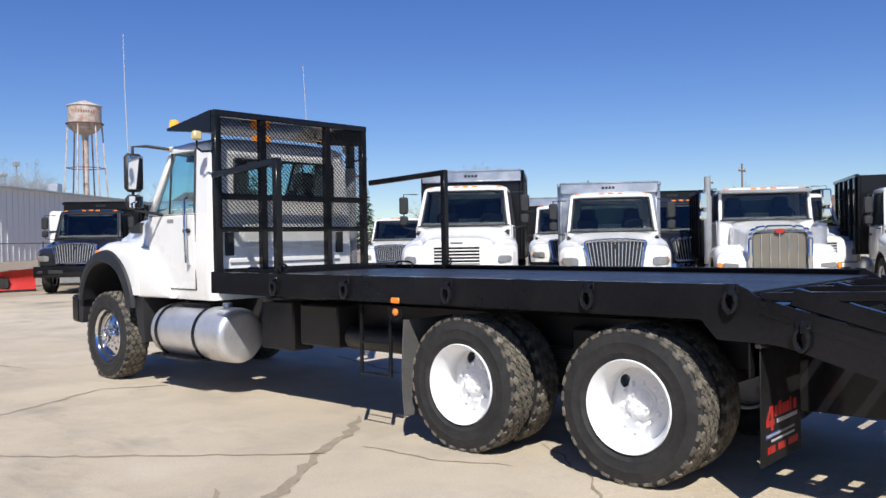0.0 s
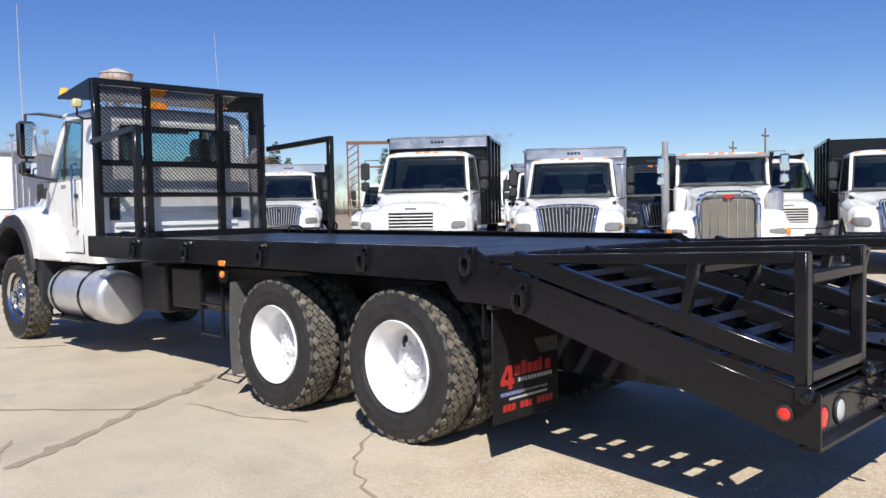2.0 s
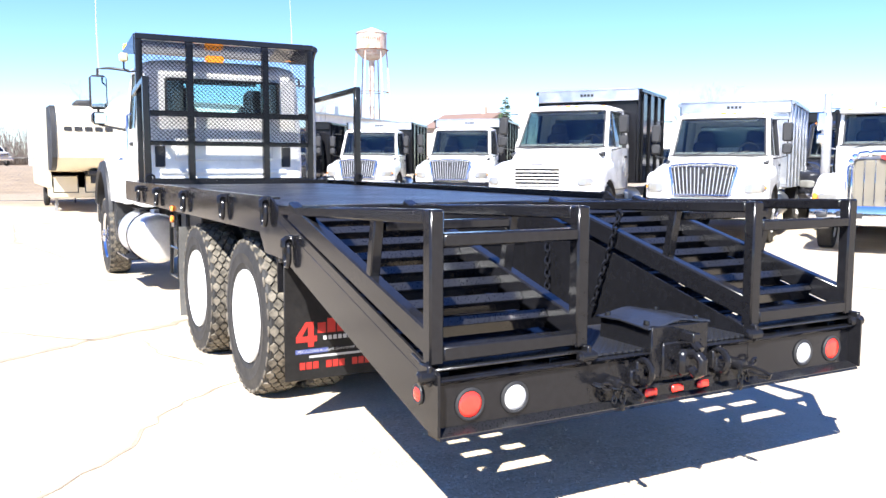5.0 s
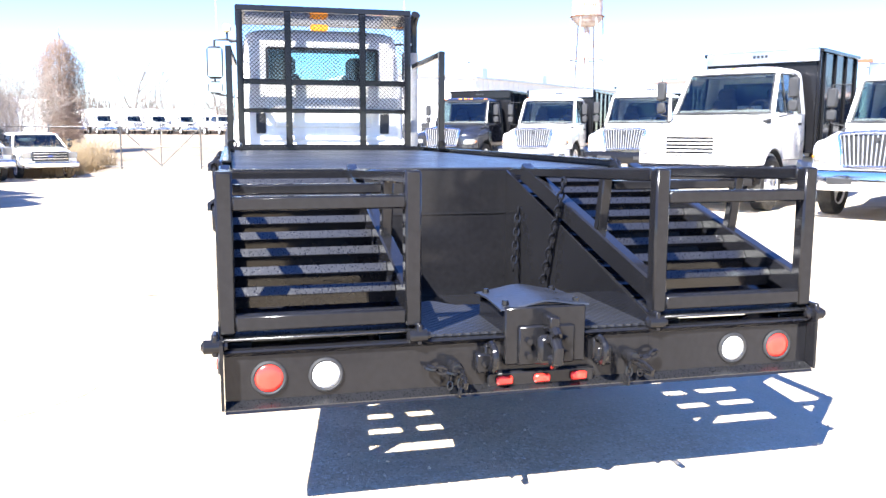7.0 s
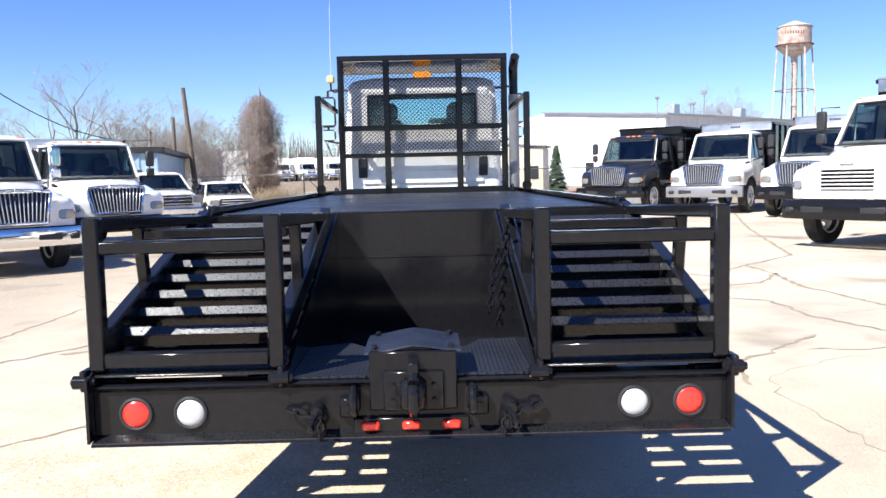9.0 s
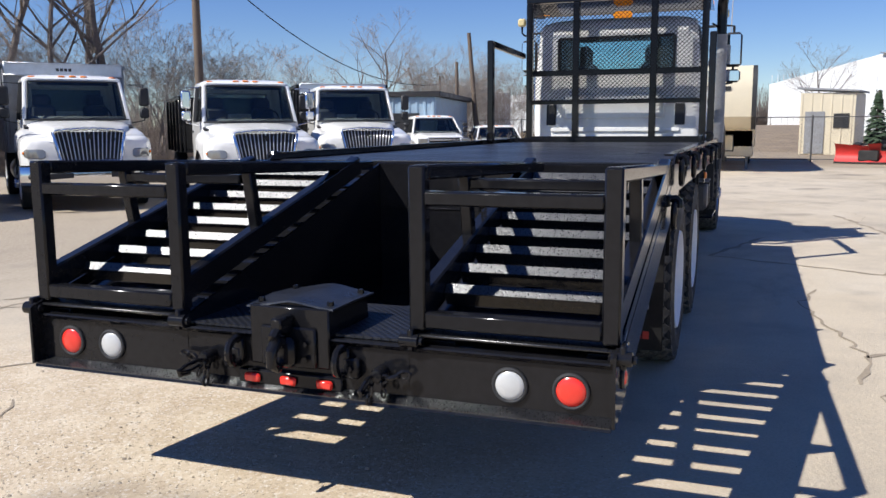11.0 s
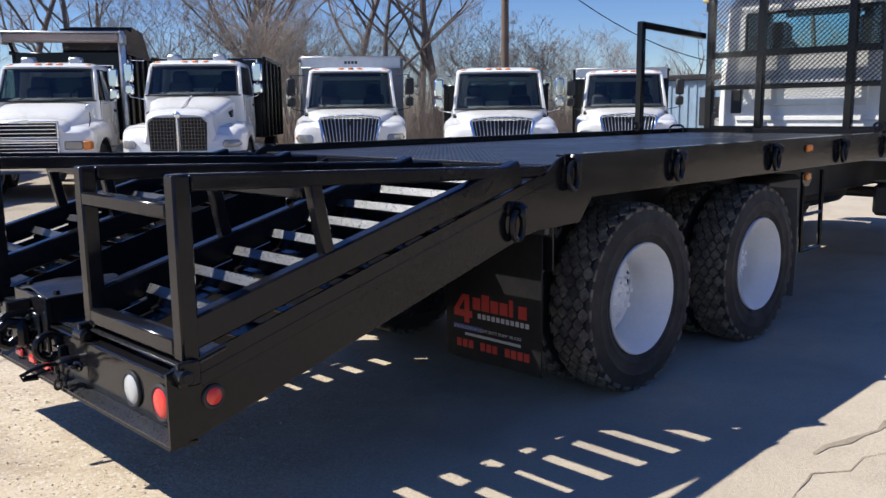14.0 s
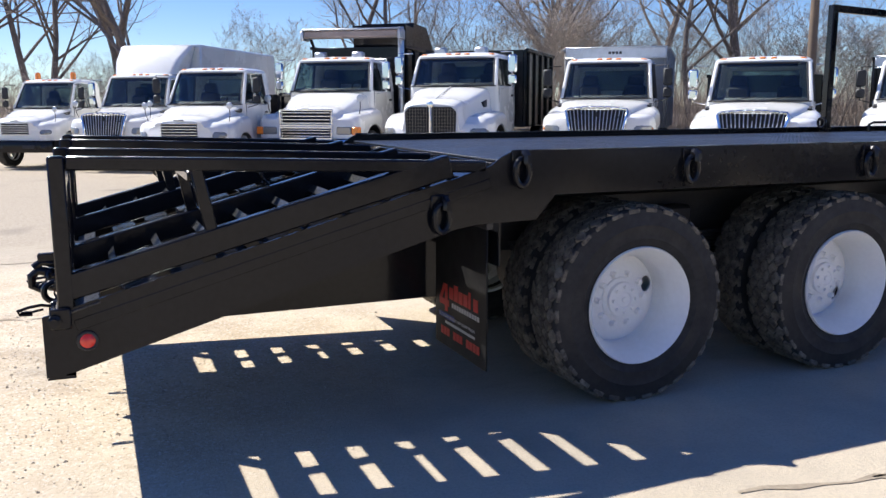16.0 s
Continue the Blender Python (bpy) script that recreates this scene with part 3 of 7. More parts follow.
def make_wheel(truck, meshes, at, label=""):
    """A wheel at a pose: an empty-free part chain tyre > tread, rim, hub."""
    tyre = new("tyre", meshes[0])
    tyre.parent = truck
    tyre.matrix_basis = at
    if label:
        tagged(tyre, label)
    for nm, me in zip(("tread", "rim", "hub"), meshes[1:]):
        if me:
            o = new(nm, me)
            o.parent = tyre
    return tyre


RT, RW = 0.538, 0.28
drive = [tyre_mesh(RT, 0.303, RW), tread_mesh(RT, RW, 30), dish_rim("rim", 0.303, 0.25, 0.235, "white_shade", 1, 0.045), drive_hub("white_shade")]
inner_dual = [drive[0], drive[1], dish_rim("rim", 0.303, 0.25, 0.05, "white_shade", 2), None]
nut_white, nut_chrome = nut_mesh("white_shade"), nut_mesh("chrome")
steer = [tyre_mesh(0.545, 0.30, 0.30), tread_mesh(0.545, 0.30, 30), dish_rim("rim", 0.31, 0.25, 0.07, "chrome", 10, 0.02), hub_mesh(-0.015, "chrome")]

# ---- the flatbed truck ----
BW = 1.268      # half width over the side rails
ZR, ZD, ZB = 1.360, 1.313, 1.142   # rail top, deck, rail bottom
truck = thing("flatbed_truck", "white cab flatbed truck with glossy black ramp bed on concrete", "truck")

# side rails with the sloping tail plate
profile = [(-7.62, ZB), (-2.25, ZB), (-2.145, 1.024), (-1.82, 1.016), (-1.72, 1.000), (-0.05, 0.517), (0.058, 0.503), (0.058, 0.752), (-1.84, 1.272), (-1.90, 1.293), (-1.955, 1.332), (-2.00, 1.353), (-2.06, ZR), (-7.62, ZR)]
for s in (-1, 1):
    g = G().prism(profile, s * (BW - 0.012), s * BW)
    g.box(-7.62, -2.04, s * (BW - 0.07), s * (BW - 0.012), ZR - 0.012, ZR, 0.003)
    g.box(-7.62, -2.25, s * (BW - 0.08), s * (BW - 0.012), ZB, ZB + 0.012, 0.003)
    part("side_rail", g, "black", truck, "long glossy black steel side rail sloping down to the tail")

# deck
g = G().box(-7.62, -1.97, -BW + 0.07, BW - 0.07, ZD - 0.01, ZD, 0.002)
part("deck", g, "plate", truck, "black diamond tread plate deck")
for i in range(16):
    x = -7.5 + i * 0.36
    part("cross_member", G().box(x, x + 0.06, -BW + 0.02, BW - 0.02, ZB + 0.03, ZD - 0.011, 0.003), "frame_black", truck)
g = G().box(-7.64, -7.60, -BW + 0.001, BW - 0.001, ZB, ZR + 0.004, 0.004)
part("front_crossbeam", g, "black", truck)

# tie-down hooks along both rails
hook = None
for s in (-1, 1):
    for x, z in ((-1.637, 1.070), (-2.05, 1.270), (-3.045, 1.255), (-4.32, 1.244), (-5.52, 1.240), (-6.54, 1.236)):
        if hook is None:
            g = G().tube([(0.012, -0.004, 0.072), (0.014, -0.035, 0.078), (0.016, -0.052, 0.066), (0.016, -0.052, 0.03)], 0.020, 6)
            ringlet = []
            for i in range(25):
                a = 2 * math.pi * i / 24
                ringlet.append((0.037 * math.cos(a), -0.030, (0.058 if math.sin(a) > 0 else 0.07) * math.sin(a) - 0.005))
            g.tube(ringlet, 0.0155, 8)
            g.box(-0.045, 0.045, -0.012, 0.0, 0.035, 0.095, 0.004)
            hook = part("tie_down_ring", g, "black", truck, "black forged tie-down ring")
            hook.matrix_basis = Matrix.Translation((x, -BW, z))
        else:
            o = again(hook, Matrix())
            o.matrix_basis = Matrix.Translation((x, s * BW, z)) @ (Matrix.Rotation(math.pi, 4, "Z") if s > 0 else Matrix())

# marker lamps on the rail and on a bracket under it; they sit higher on the north side
for s, zo, zr in ((-1, 1.162, 1.066), (1, 1.286, 1.082)):
    g = G().prism([(-4.99, 1.10), (-4.83, 1.10), (-4.83, zr - 0.025), (-4.87, zr - 0.07), (-4.95, zr - 0.07), (-4.99, zr - 0.025)], s * (BW - 0.006), s * (BW + 0.004))
    br = part("lamp_bracket", g, "black", truck)
    part("marker_lamp", G().box(-4.955, -4.855, s * BW, s * (BW + 0.018), zo - 0.025, zo + 0.025, 0.012), "amber", br, "oblong amber marker lamp")
    part("marker_lamp", G().lathe([(0.0001, 0.026), (0.02, 0.024), (0.03, 0.016), (0.03, 0.0)], (-4.905, s * BW, zr), sign=s, n=16), "amber", br, "round amber marker lamp")

# rear bumper beam
g = G().prism([(-0.12, 0.709), (-0.12, 0.719), (0.014, 0.719), (0.020, 0.713), (-0.002, 0.693), (-0.002, 0.519), (0.052, 0.501), (0.056, 0.489), (-0.05, 0.489), (-0.05, 0.500), (-0.014, 0.503), (-0.014, 0.707)], -BW + 0.014, BW - 0.014)
bumper = part("rear_bumper", g, "black", truck, "glossy black channel rear bumper")
for y, k in ((-1.091, "red"), (-0.876, "clear"), (0.886, "clear"), (1.107, "red")):
    g = G().ring((0.002, y, 0.604), 0.060, 0.008, axis="x", n=28)
    part("lamp_grommet", g, "dark", bumper)
    g = G().lathe([(0.0001, 0.022), (0.035, 0.020), (0.050, 0.015), (0.056, 0.008), (0.056, 0.0)], (-0.006, y, 0.604), axis="x", n=28)
    part("tail_lamp", g, k, bumper, "round red tail lamp" if k == "red" else "round white reversing lamp")
for s in (-1, 1):
    g = G().ring((-0.102, s * (BW + 0.003), 0.643), 0.035, 0.008, n=24)
    part("lamp_grommet", g, "dark", truck)
    g = G().lathe([(0.0001, 0.018), (0.02, 0.015), (0.030, 0.008), (0.030, -0.004)], (-0.102, s * BW, 0.643), sign=s, n=24)
    part("side_marker_lamp", g, "red", truck, "round red side marker lamp")
part("bumper_lip", G().prism([(-0.001, 0.522), (0.053, 0.504), (0.053, 0.4995), (-0.001, 0.5175)], -BW + 0.016, BW - 0.016), "grit", bumper, "gritty upper face of the bumper's lower flange")
g = G().box(-0.004, 0.022, -0.232, 0.228, 0.510, 0.570, 0.006)
strip = part("lamp_strip", g, "black", truck)
for y in (-0.163, -0.003, 0.157):
    part("marker_lamp", G().box(0.022, 0.040, y - 0.036, y + 0.036, 0.521, 0.557, 0.008), "red", strip, "small red clearance lamp")


PITCH = 0.196


def slant(x):
    """Height of the tail slope at x."""
    return 0.752 - (x - 0.05) * 0.2745


# fixed dovetail under the ramps: inner wall plates, slats, long bars
for s in (-1, 1):
    g = G().prism([(0.0, 0.56), (0.0, 0.757), (-1.94, 1.296), (-1.94, 0.497), (-0.5, 0.497)], s * 0.485, s * 0.497)
    part("well_side_plate", g, "black", truck)
    for y, w in ((0.59, 0.14), (1.21, 0.12)):
        g = G().beam((-0.06, s * y, slant(-0.06) - 0.075), (-1.9, s * y, slant(-1.9) - 0.075), w, 0.05, 0.004)
        part("dovetail_stringer", g, "black", truck)
    part("dovetail_apron", G().beam((-0.005, s * 0.89, slant(-0.0) - 0.012), (-0.16, s * 0.89, slant(-0.16) - 0.012), 0.77, 0.010, 0.003), "grit", truck)
    for i in range(9):
        x = -0.21 - i * PITCH - 0.12
        if x < -1.9:
            continue
        z = slant(x) - 0.045
        g = G().beam((x, s * 0.50, z), (x, s * (BW - 0.014), z), 0.142, 0.010, 0.003, up=(0.27, 0, 1))
        g.beam((x - 0.04, s * 0.50, z - 0.016), (x - 0.04, s * (BW - 0.014), z - 0.016), 0.010, 0.05, 0.003)
        part("dovetail_slat", g, "black", truck)
front = part("well_front_plate", G().box(-1.962, -1.941, -0.499, 0.499, 0.50, ZD - 0.012, 0.003), "black", truck, "tall black plate closing the centre well")
part("weld_seam", G().box(-1.941, -1.936, -0.484, 0.484, 1.02, 1.032, 0.002), "black", front)
for s in (-1, 1):
    part("end_plate", G().box(-1.962, -1.95, s * 0.4995, s * (BW - 0.014), 0.80, ZD - 0.012, 0.003), "black", truck)
g = G().prism([(-0.62, -0.484), (-0.70, -0.30), (-0.56, -0.20), (-0.56, 0.24), (-0.72, 0.31), (-0.74, 0.484), (-0.02, 0.484), (-0.02, -0.484)], 0.722, 0.731, "z")
part("well_floor", g, "plate", truck, "tread plate floor of the centre well")
part("well_bottom", G().box(-1.95, -0.5, -0.484, 0.484, 0.498, 0.508, 0.003), "black", truck)
g = G().beam((-0.62, -0.48, 0.69), (-0.62, 0.48, 0.69), 0.06, 0.05)
part("well_floor_beam", g, "frame_black", truck)

# folding ramps
RUNGS = 8
for s in (-1, 1):
    yo, yi = s * 1.238, s * 0.530
    lift = 0.03
    g = G()
    ramp = None
    for y in (yo, yi):
        f = G()
        zc = 0.055 + lift
        f.beam((-0.02, y, slant(-0.02) + zc), (-1.70, y, slant(-1.70) + zc * 0.76), 0.062, 0.108, 0.008)
        f.beam((-0.066, y, 1.355), (-1.88, y, 1.288), 0.060, 0.056, 0.008)
        f.box(-0.066, -0.002, y - 0.032, y + 0.032, 0.775, 1.383, 0.008)
        f.beam((-0.615, y, slant(-0.615) + 0.10), (-0.555, y, 1.335), 0.05, 0.052, 0.006)
        if ramp is None:
            ramp = part("ramp", f, "black", truck, "folded black tubular loading ramp with cross rungs")
        else:
            part("ramp_side_frame", f, "black", ramp)
    ys, ye = min(yo, yi) + 0.03, max(yo, yi) - 0.03
    for k, (x, z, h) in enumerate(((-0.031, 0.816, 0.060), (-0.031, 1.264, 0.052), (-0.557, 1.282, 0.045))):
        part("crossbar", G().box(x - 0.031, x + 0.031, ys, ye, z - h / 2, z + h / 2, 0.007), "black", ramp)
    for i in range(RUNGS):
        x = -0.21 - i * PITCH
        z = slant(x) + 0.055 - 0.02 * i / RUNGS
        # angle iron on its side, the ridge to the rear, the upper flange gritty
        f = G().prism([(x, z), (x - 0.026, z + 0.033), (x - 0.032, z + 0.028), (x - 0.010, z), (x - 0.040, z - 0.044), (x - 0.034, z - 0.050)], ys, ye)
        part("rung", f, "black", ramp)
        part("rung_grip", G().prism([(x + 0.0015, z + 0.004), (x - 0.0235, z + 0.0350), (x - 0.025, z + 0.0335), (x, z + 0.0025)], ys + 0.004, ye - 0.004), "grit", ramp, "gritty non-slip rung face")
    # hinge knuckles
    for y in (s * 1.285, s * 0.512):
        f = G().lathe([(0.0001, -0.05), (0.012, -0.05), (0.016, -0.046), (0.027, -0.04), (0.027, 0.03), (0.016, 0.034), (0.016, 0.045), (0.0001, 0.045)], (0.012, y, 0.739), n=16)
        f.box(-0.05, 0.03, y - 0.012, y + 0.012, 0.702, 0.787, 0.006)
        part("hinge", f, "black", ramp)

# pintle hook box, shackles and chains
g = G().prism([(-0.165, 0.722), (-0.160, 0.826), (-0.05, 0.840), (0.01, 0.846), (0.08, 0.840), (0.172, 0.822), (0.180, 0.722)], -0.33, 0.008, "x")
g.box(0.0, 0.03, -0.165, 0.182, 0.60, 0.835, 0.006)
pin = part("pintle_box", g, "black", truck, "black coupling box with pintle hook")
g = G().box(0.03, 0.045, -0.11, 0.13, 0.60, 0.76, 0.01)
g.box(0.045, 0.10, -0.045, 0.06, 0.61, 0.73, 0.018)
g.tube([(0.06, 0.01, 0.70), (0.13, 0.01, 0.72), (0.165, 0.01, 0.69), (0.165, 0.01, 0.64), (0.13, 0.01, 0.62), (0.10, 0.01, 0.64)], 0.026, 10, 0.8)
g.tube([(0.05, 0.01, 0.75), (0.11, 0.01, 0.765), (0.15, 0.01, 0.735)], 0.022, 8)
g.box(0.03, 0.13, -0.012, 0.032, 0.765, 0.81, 0.006)
for y in (-0.07, 0.09):
    for z in (0.64, 0.70):
        g.lathe([(0.0001, 0.065), (0.013, 0.065), (0.013, 0.04)], (0, y, z), axis="x", n=6)
part("pintle_hook", g, "black", pin)
rings = []
for k in range(13):
    y = -0.182 + 0.380 * k / 12
    lift = 0.838 + 0.020 * math.cos((y - 0.01) * 12) * (1 - abs(y - 0.01) / 0.30)
    rings.append([(x, y, lift + z + 0.004 * math.sin(9 * y + 14 * x)) for x, z in ((-0.345, 0.0), (-0.17, 0.006), (0.022, 0.0), (0.024, -0.007), (-0.17, -0.001), (-0.347, -0.007))])
part("box_lid", G().loft(rings), "cap", pin, "bowed worn black lid plate")
for x in (-0.30, -0.03):
    for y in (-0.145, 0.16):
        part("bolt", G().lathe([(0.0001, 0.02), (0.013, 0.018), (0.015, 0.0)], (x, y, 0.836), axis="z", n=6), "black", pin)
for y in (-0.225, 0.24):
    part("tow_shackle", G().ring((0.05, y, 0.645), 0.05, 0.016, axis="y", n=22).box(0.0, 0.03, y - 0.022, y + 0.022, 0.60, 0.69, 0.006), "black", truck, "heavy black tow ring")


def chain(parent, a, c, link=0.052, wire=0.006, sag=0.0):
    """Alternating oval links from a to c."""
    a, c = Vector(a), Vector(c)
    n = max(2, int((c - a).length / (link * 0.72)))
    g = G()
    for i in range(n):
        t = (i + 0.5) / n
        p = a.lerp(c, t) + Vector((0, 0, -sag * 4 * t * (1 - t)))
        d = (c - a).normalized()
        side = d.cross(Vector((0.3, 1, 0.2))).normalized()
        if i % 2:
            side = d.cross(side).normalized()
        pts = []
        for k in range(9):
            an = 2 * math.pi * k / 8
            pts.append(p + d * (link / 2 * math.cos(an)) + side * (link * 0.3 * math.sin(an)))
        g.tube(pts, wire, 5)
    return part("chain", g, "black", parent, "black steel link chain")


chain(truck, (-1.66, 0.475, 1.08), (-1.58, 0.42, 0.715), 0.055, 0.0065)
chain(truck, (-0.96, 0.475, 1.26), (-1.14, 0.44, 0.715), 0.055, 0.0065)
part("chain_eye", G().ring((-0.96, 0.478, 1.275), 0.022, 0.008, axis="y", n=14), "black", truck)
for y, d in ((-0.35, -1), (0.37, 1)):
    # welded lug, chain ends and a long snap hook standing out to the rear
    part("chain_bracket", G().box(-0.004, 0.035, y - 0.10 * d - 0.035, y - 0.10 * d + 0.035, 0.575, 0.655, 0.008).lathe([(0.0001, 0.05), (0.014, 0.048), (0.016, 0.034)], (0, y - 0.10 * d, 0.615), axis="x", n=6), "black", truck)
    part("chain_lug", G().lathe([(0.0001, 0.07), (0.022, 0.066), (0.03, 0.05), (0.03, -0.004)], (0, y + 0.02 * d, 0.605), axis="x", n=12), "black", truck)
    chain(truck, (0.03, y + 0.14 * d, 0.615), (0.06, y + 0.02 * d, 0.590), 0.05, 0.0075)
    chain(truck, (0.06, y, 0.60), (0.07, y - 0.01, 0.50), 0.042, 0.006)
    chain(truck, (0.05, y + 0.04 * d, 0.595), (0.06, y + 0.05 * d, 0.525), 0.034, 0.0045)
    hk = part("snap_hook", G().tube([(0.06, y, 0.600), (0.11, y + 0.01 * d, 0.612), (0.17, y + 0.02 * d, 0.606), (0.215, y + 0.025 * d, 0.592), (0.205, y + 0.025 * d, 0.575), (0.15, y + 0.02 * d, 0.570)], 0.008, 8), "black", truck, "long black snap hook")
    part("hook_tongue", G().tube([(0.10, y + 0.01 * d, 0.590), (0.15, y + 0.015 * d, 0.582), (0.20, y + 0.025 * d, 0.585)], 0.006, 6), "black", hk)

# running gear
for s in (-1, 1):
    g = G().box(-10.7, -1.985, s * 0.34, s * 0.43, 0.72, 1.03, 0.01)
    part("chassis_rail", g, "frame_black", truck, "dusty black chassis rail")
for x in (-2.80, -4.27):
    g = G().tube([(x, -1.0, 0.52), (x, 1.0, 0.52)], 0.075, 12)
    g.lathe([(0.0001, -0.2), (0.12, -0.18), (0.19, -0.08), (0.2, 0.05), (0.15, 0.17), (0.0001, 0.2)], (x, 0, 0.54), axis="x", n=16)
    part("drive_axle", g, "frame_black", truck)
for s in (-1, 1):
    g = G()
    for i in range(6):
        g.beam((-2.5 + 0.02 * i, s * 0.5, 0.66 + i * 0.022), (-4.52 - 0.02 * i, s * 0.5, 0.66 + i * 0.022), 0.09, 0.02, 0.003)
    g.box(-3.65, -3.37, s * 0.44, s * 0.58, 0.55, 0.95, 0.02)
    part("leaf_spring", g, "frame_black", truck)
part("front_axle", G().tube([(-10.10, -1.0, 0.52), (-10.10, 1.0, 0.52)], 0.07, 10), "frame_black", truck)
part("drive_shaft", G().tube([(-7.0, 0, 0.75), (-4.4, 0, 0.6)], 0.055, 10), "frame_black", truck)
part("transmission", G().box(-8.6, -7.2, -0.28, 0.28, 0.55, 1.0, 0.08), "frame_black", truck)
for s in (-1, 1):
    turn = Matrix() if s < 0 else Matrix.Rotation(math.pi, 4, "Z")
    off = 0.03 if s > 0 else 0.0
    for x, spin in ((-2.80, 118 if s < 0 else 1), (-4.27, 92 if s < 0 else -55)):
        add_nuts(make_wheel(truck, drive, Matrix.Translation((x, s * (1.222 + off - RW / 2), RT - 0.014)) @ turn @ Matrix.Rotation(radians(-spin), 4, "Y"), "dusty lugged truck tyre on a white dished wheel"), nut_white, 0.105 + 0.028)
        make_wheel(truck, inner_dual, Matrix.Translation((x, s * (1.222 + off - RW / 2 - 0.335), RT - 0.014)) @ turn.inverted() @ Matrix.Rotation(0.3 * x, 4, "Y"))
    add_nuts(make_wheel(truck, steer, Matrix.Translation((-10.10, s * 1.06, 0.535)) @ turn, "front truck tyre on a polished wheel"), nut_chrome, -0.015)

def lettering(text, size, material):
    """Flat letters as one mesh, reading along x."""
    cu = bpy.data.curves.new("lettering", "FONT")
    cu.body, cu.size, cu.extrude = text, size, 0.0006
    tmp = new("lettering", cu)
    bpy.context.view_layer.update()
    me = bpy.data.meshes.new_from_object(tmp)
    bpy.data.objects.remove(tmp)
    me.materials.clear()
    me.materials.append(material)
    return new("lettering", me)


# mud flaps
for s in (-1, 1):
    g = G().box(-1.905, -1.895, s * 0.58, s * 1.235, 0.27, 0.985, 0.004)
    flap = part("mud_flap", g, "flap", truck, "black rubber mud flap with a printed dealer panel")
    # printed panel: bold mark, bars of lettering
    d = 1 if s > 0 else -1
    def bar(y0, y1, z0, z1, m, o=flap):
        part("print", G().box(-1.8945, -1.8925, y0, y1, z0, z1, 0.0), m, o)
    c = s * 0.905
    L = c - 0.26
    g4 = G()
    for poly in ([(L, 0.535), (L + 0.035, 0.535), (L + 0.09, 0.62), (L + 0.06, 0.62)], [(L, 0.50), (L + 0.0745, 0.50), (L + 0.0745, 0.5345), (L, 0.5345)],
                 [(L + 0.075, 0.47), (L + 0.11, 0.47), (L + 0.11, 0.62), (L + 0.091, 0.62), (L + 0.075, 0.598)], [(L + 0.1105, 0.50), (L + 0.13, 0.50), (L + 0.13, 0.535), (L + 0.1105, 0.535)]):
        g4.prism(poly, -1.8945, -1.8925, "x")
    part("print", g4, "print_red", flap, "bold red mark")
    for k in range(6):
        y0 = L + 0.135 + 0.062 * k
        bar(y0, y0 + (0.052 if k != 4 else 0.026), 0.548, 0.612 + (0.022 if k in (1, 4) else 0), "print_red")
    for k in range(11):
        y0 = L + 0.17 + 0.032 * k
        bar(y0, y0 + 0.022, 0.505, 0.53, "print_white")
    bar(L - 0.005, L + 0.20, 0.430, 0.457, "print_blue")
    slogan = lettering("SPECIALIZING IN LIGHT DUTY DUMP TRUCKS", 0.0225, M["print_white"])
    slogan.parent = flap
    slogan.matrix_basis = Matrix.Translation((-1.8915, L, 0.436)) @ Matrix(((0, 0, 1, 0), (1, 0, 0, 0), (0, 1, 0, 0), (0, 0, 0, 1)))
    bar(L + 0.08, L + 0.46, 0.402, 0.416, "print_white")
    for k in range(12):
        if k not in (3, 7):
            y0 = L + 0.02 + 0.042 * k
            bar(y0, y0 + 0.034, 0.335, 0.378, "print_red")
    part("flap_hanger", G().box(-1.92, -1.88, s * 0.5, s * 1.26, 0.985, 1.02, 0.005), "frame_black", truck)
    # plain curved flap ahead of the drive wheels
    rings = []
    for k in range(9):
        z = 1.0 - 0.1 * k
        x = -4.86 - 0.05 * math.sin(k / 8 * 2.2) + 0.03 * k / 8
        rings.append([(x, s * 0.62, z), (x + 0.008, s * 0.62, z), (x + 0.008, s * 1.23, z), (x, s * 1.23, z)])
    part("mud_flap", G().loft(rings), "old_rubber", truck, "plain faded grey rubber mud flap")

# boarding ladder under the bed, both sides
for s in (-1, 1):
    g = G()
    for x in (-5.42, -5.06):
        g.tube([(x, s * 1.18, 1.1), (x, s * 1.19, 0.50)], 0.018, 6)
    for z in (0.51, 0.78):
        g.tube([(-5.42, s * 1.19, z), (-5.06, s * 1.19, z)], 0.014, 6)
    part("boarding_ladder", g, "black", truck)

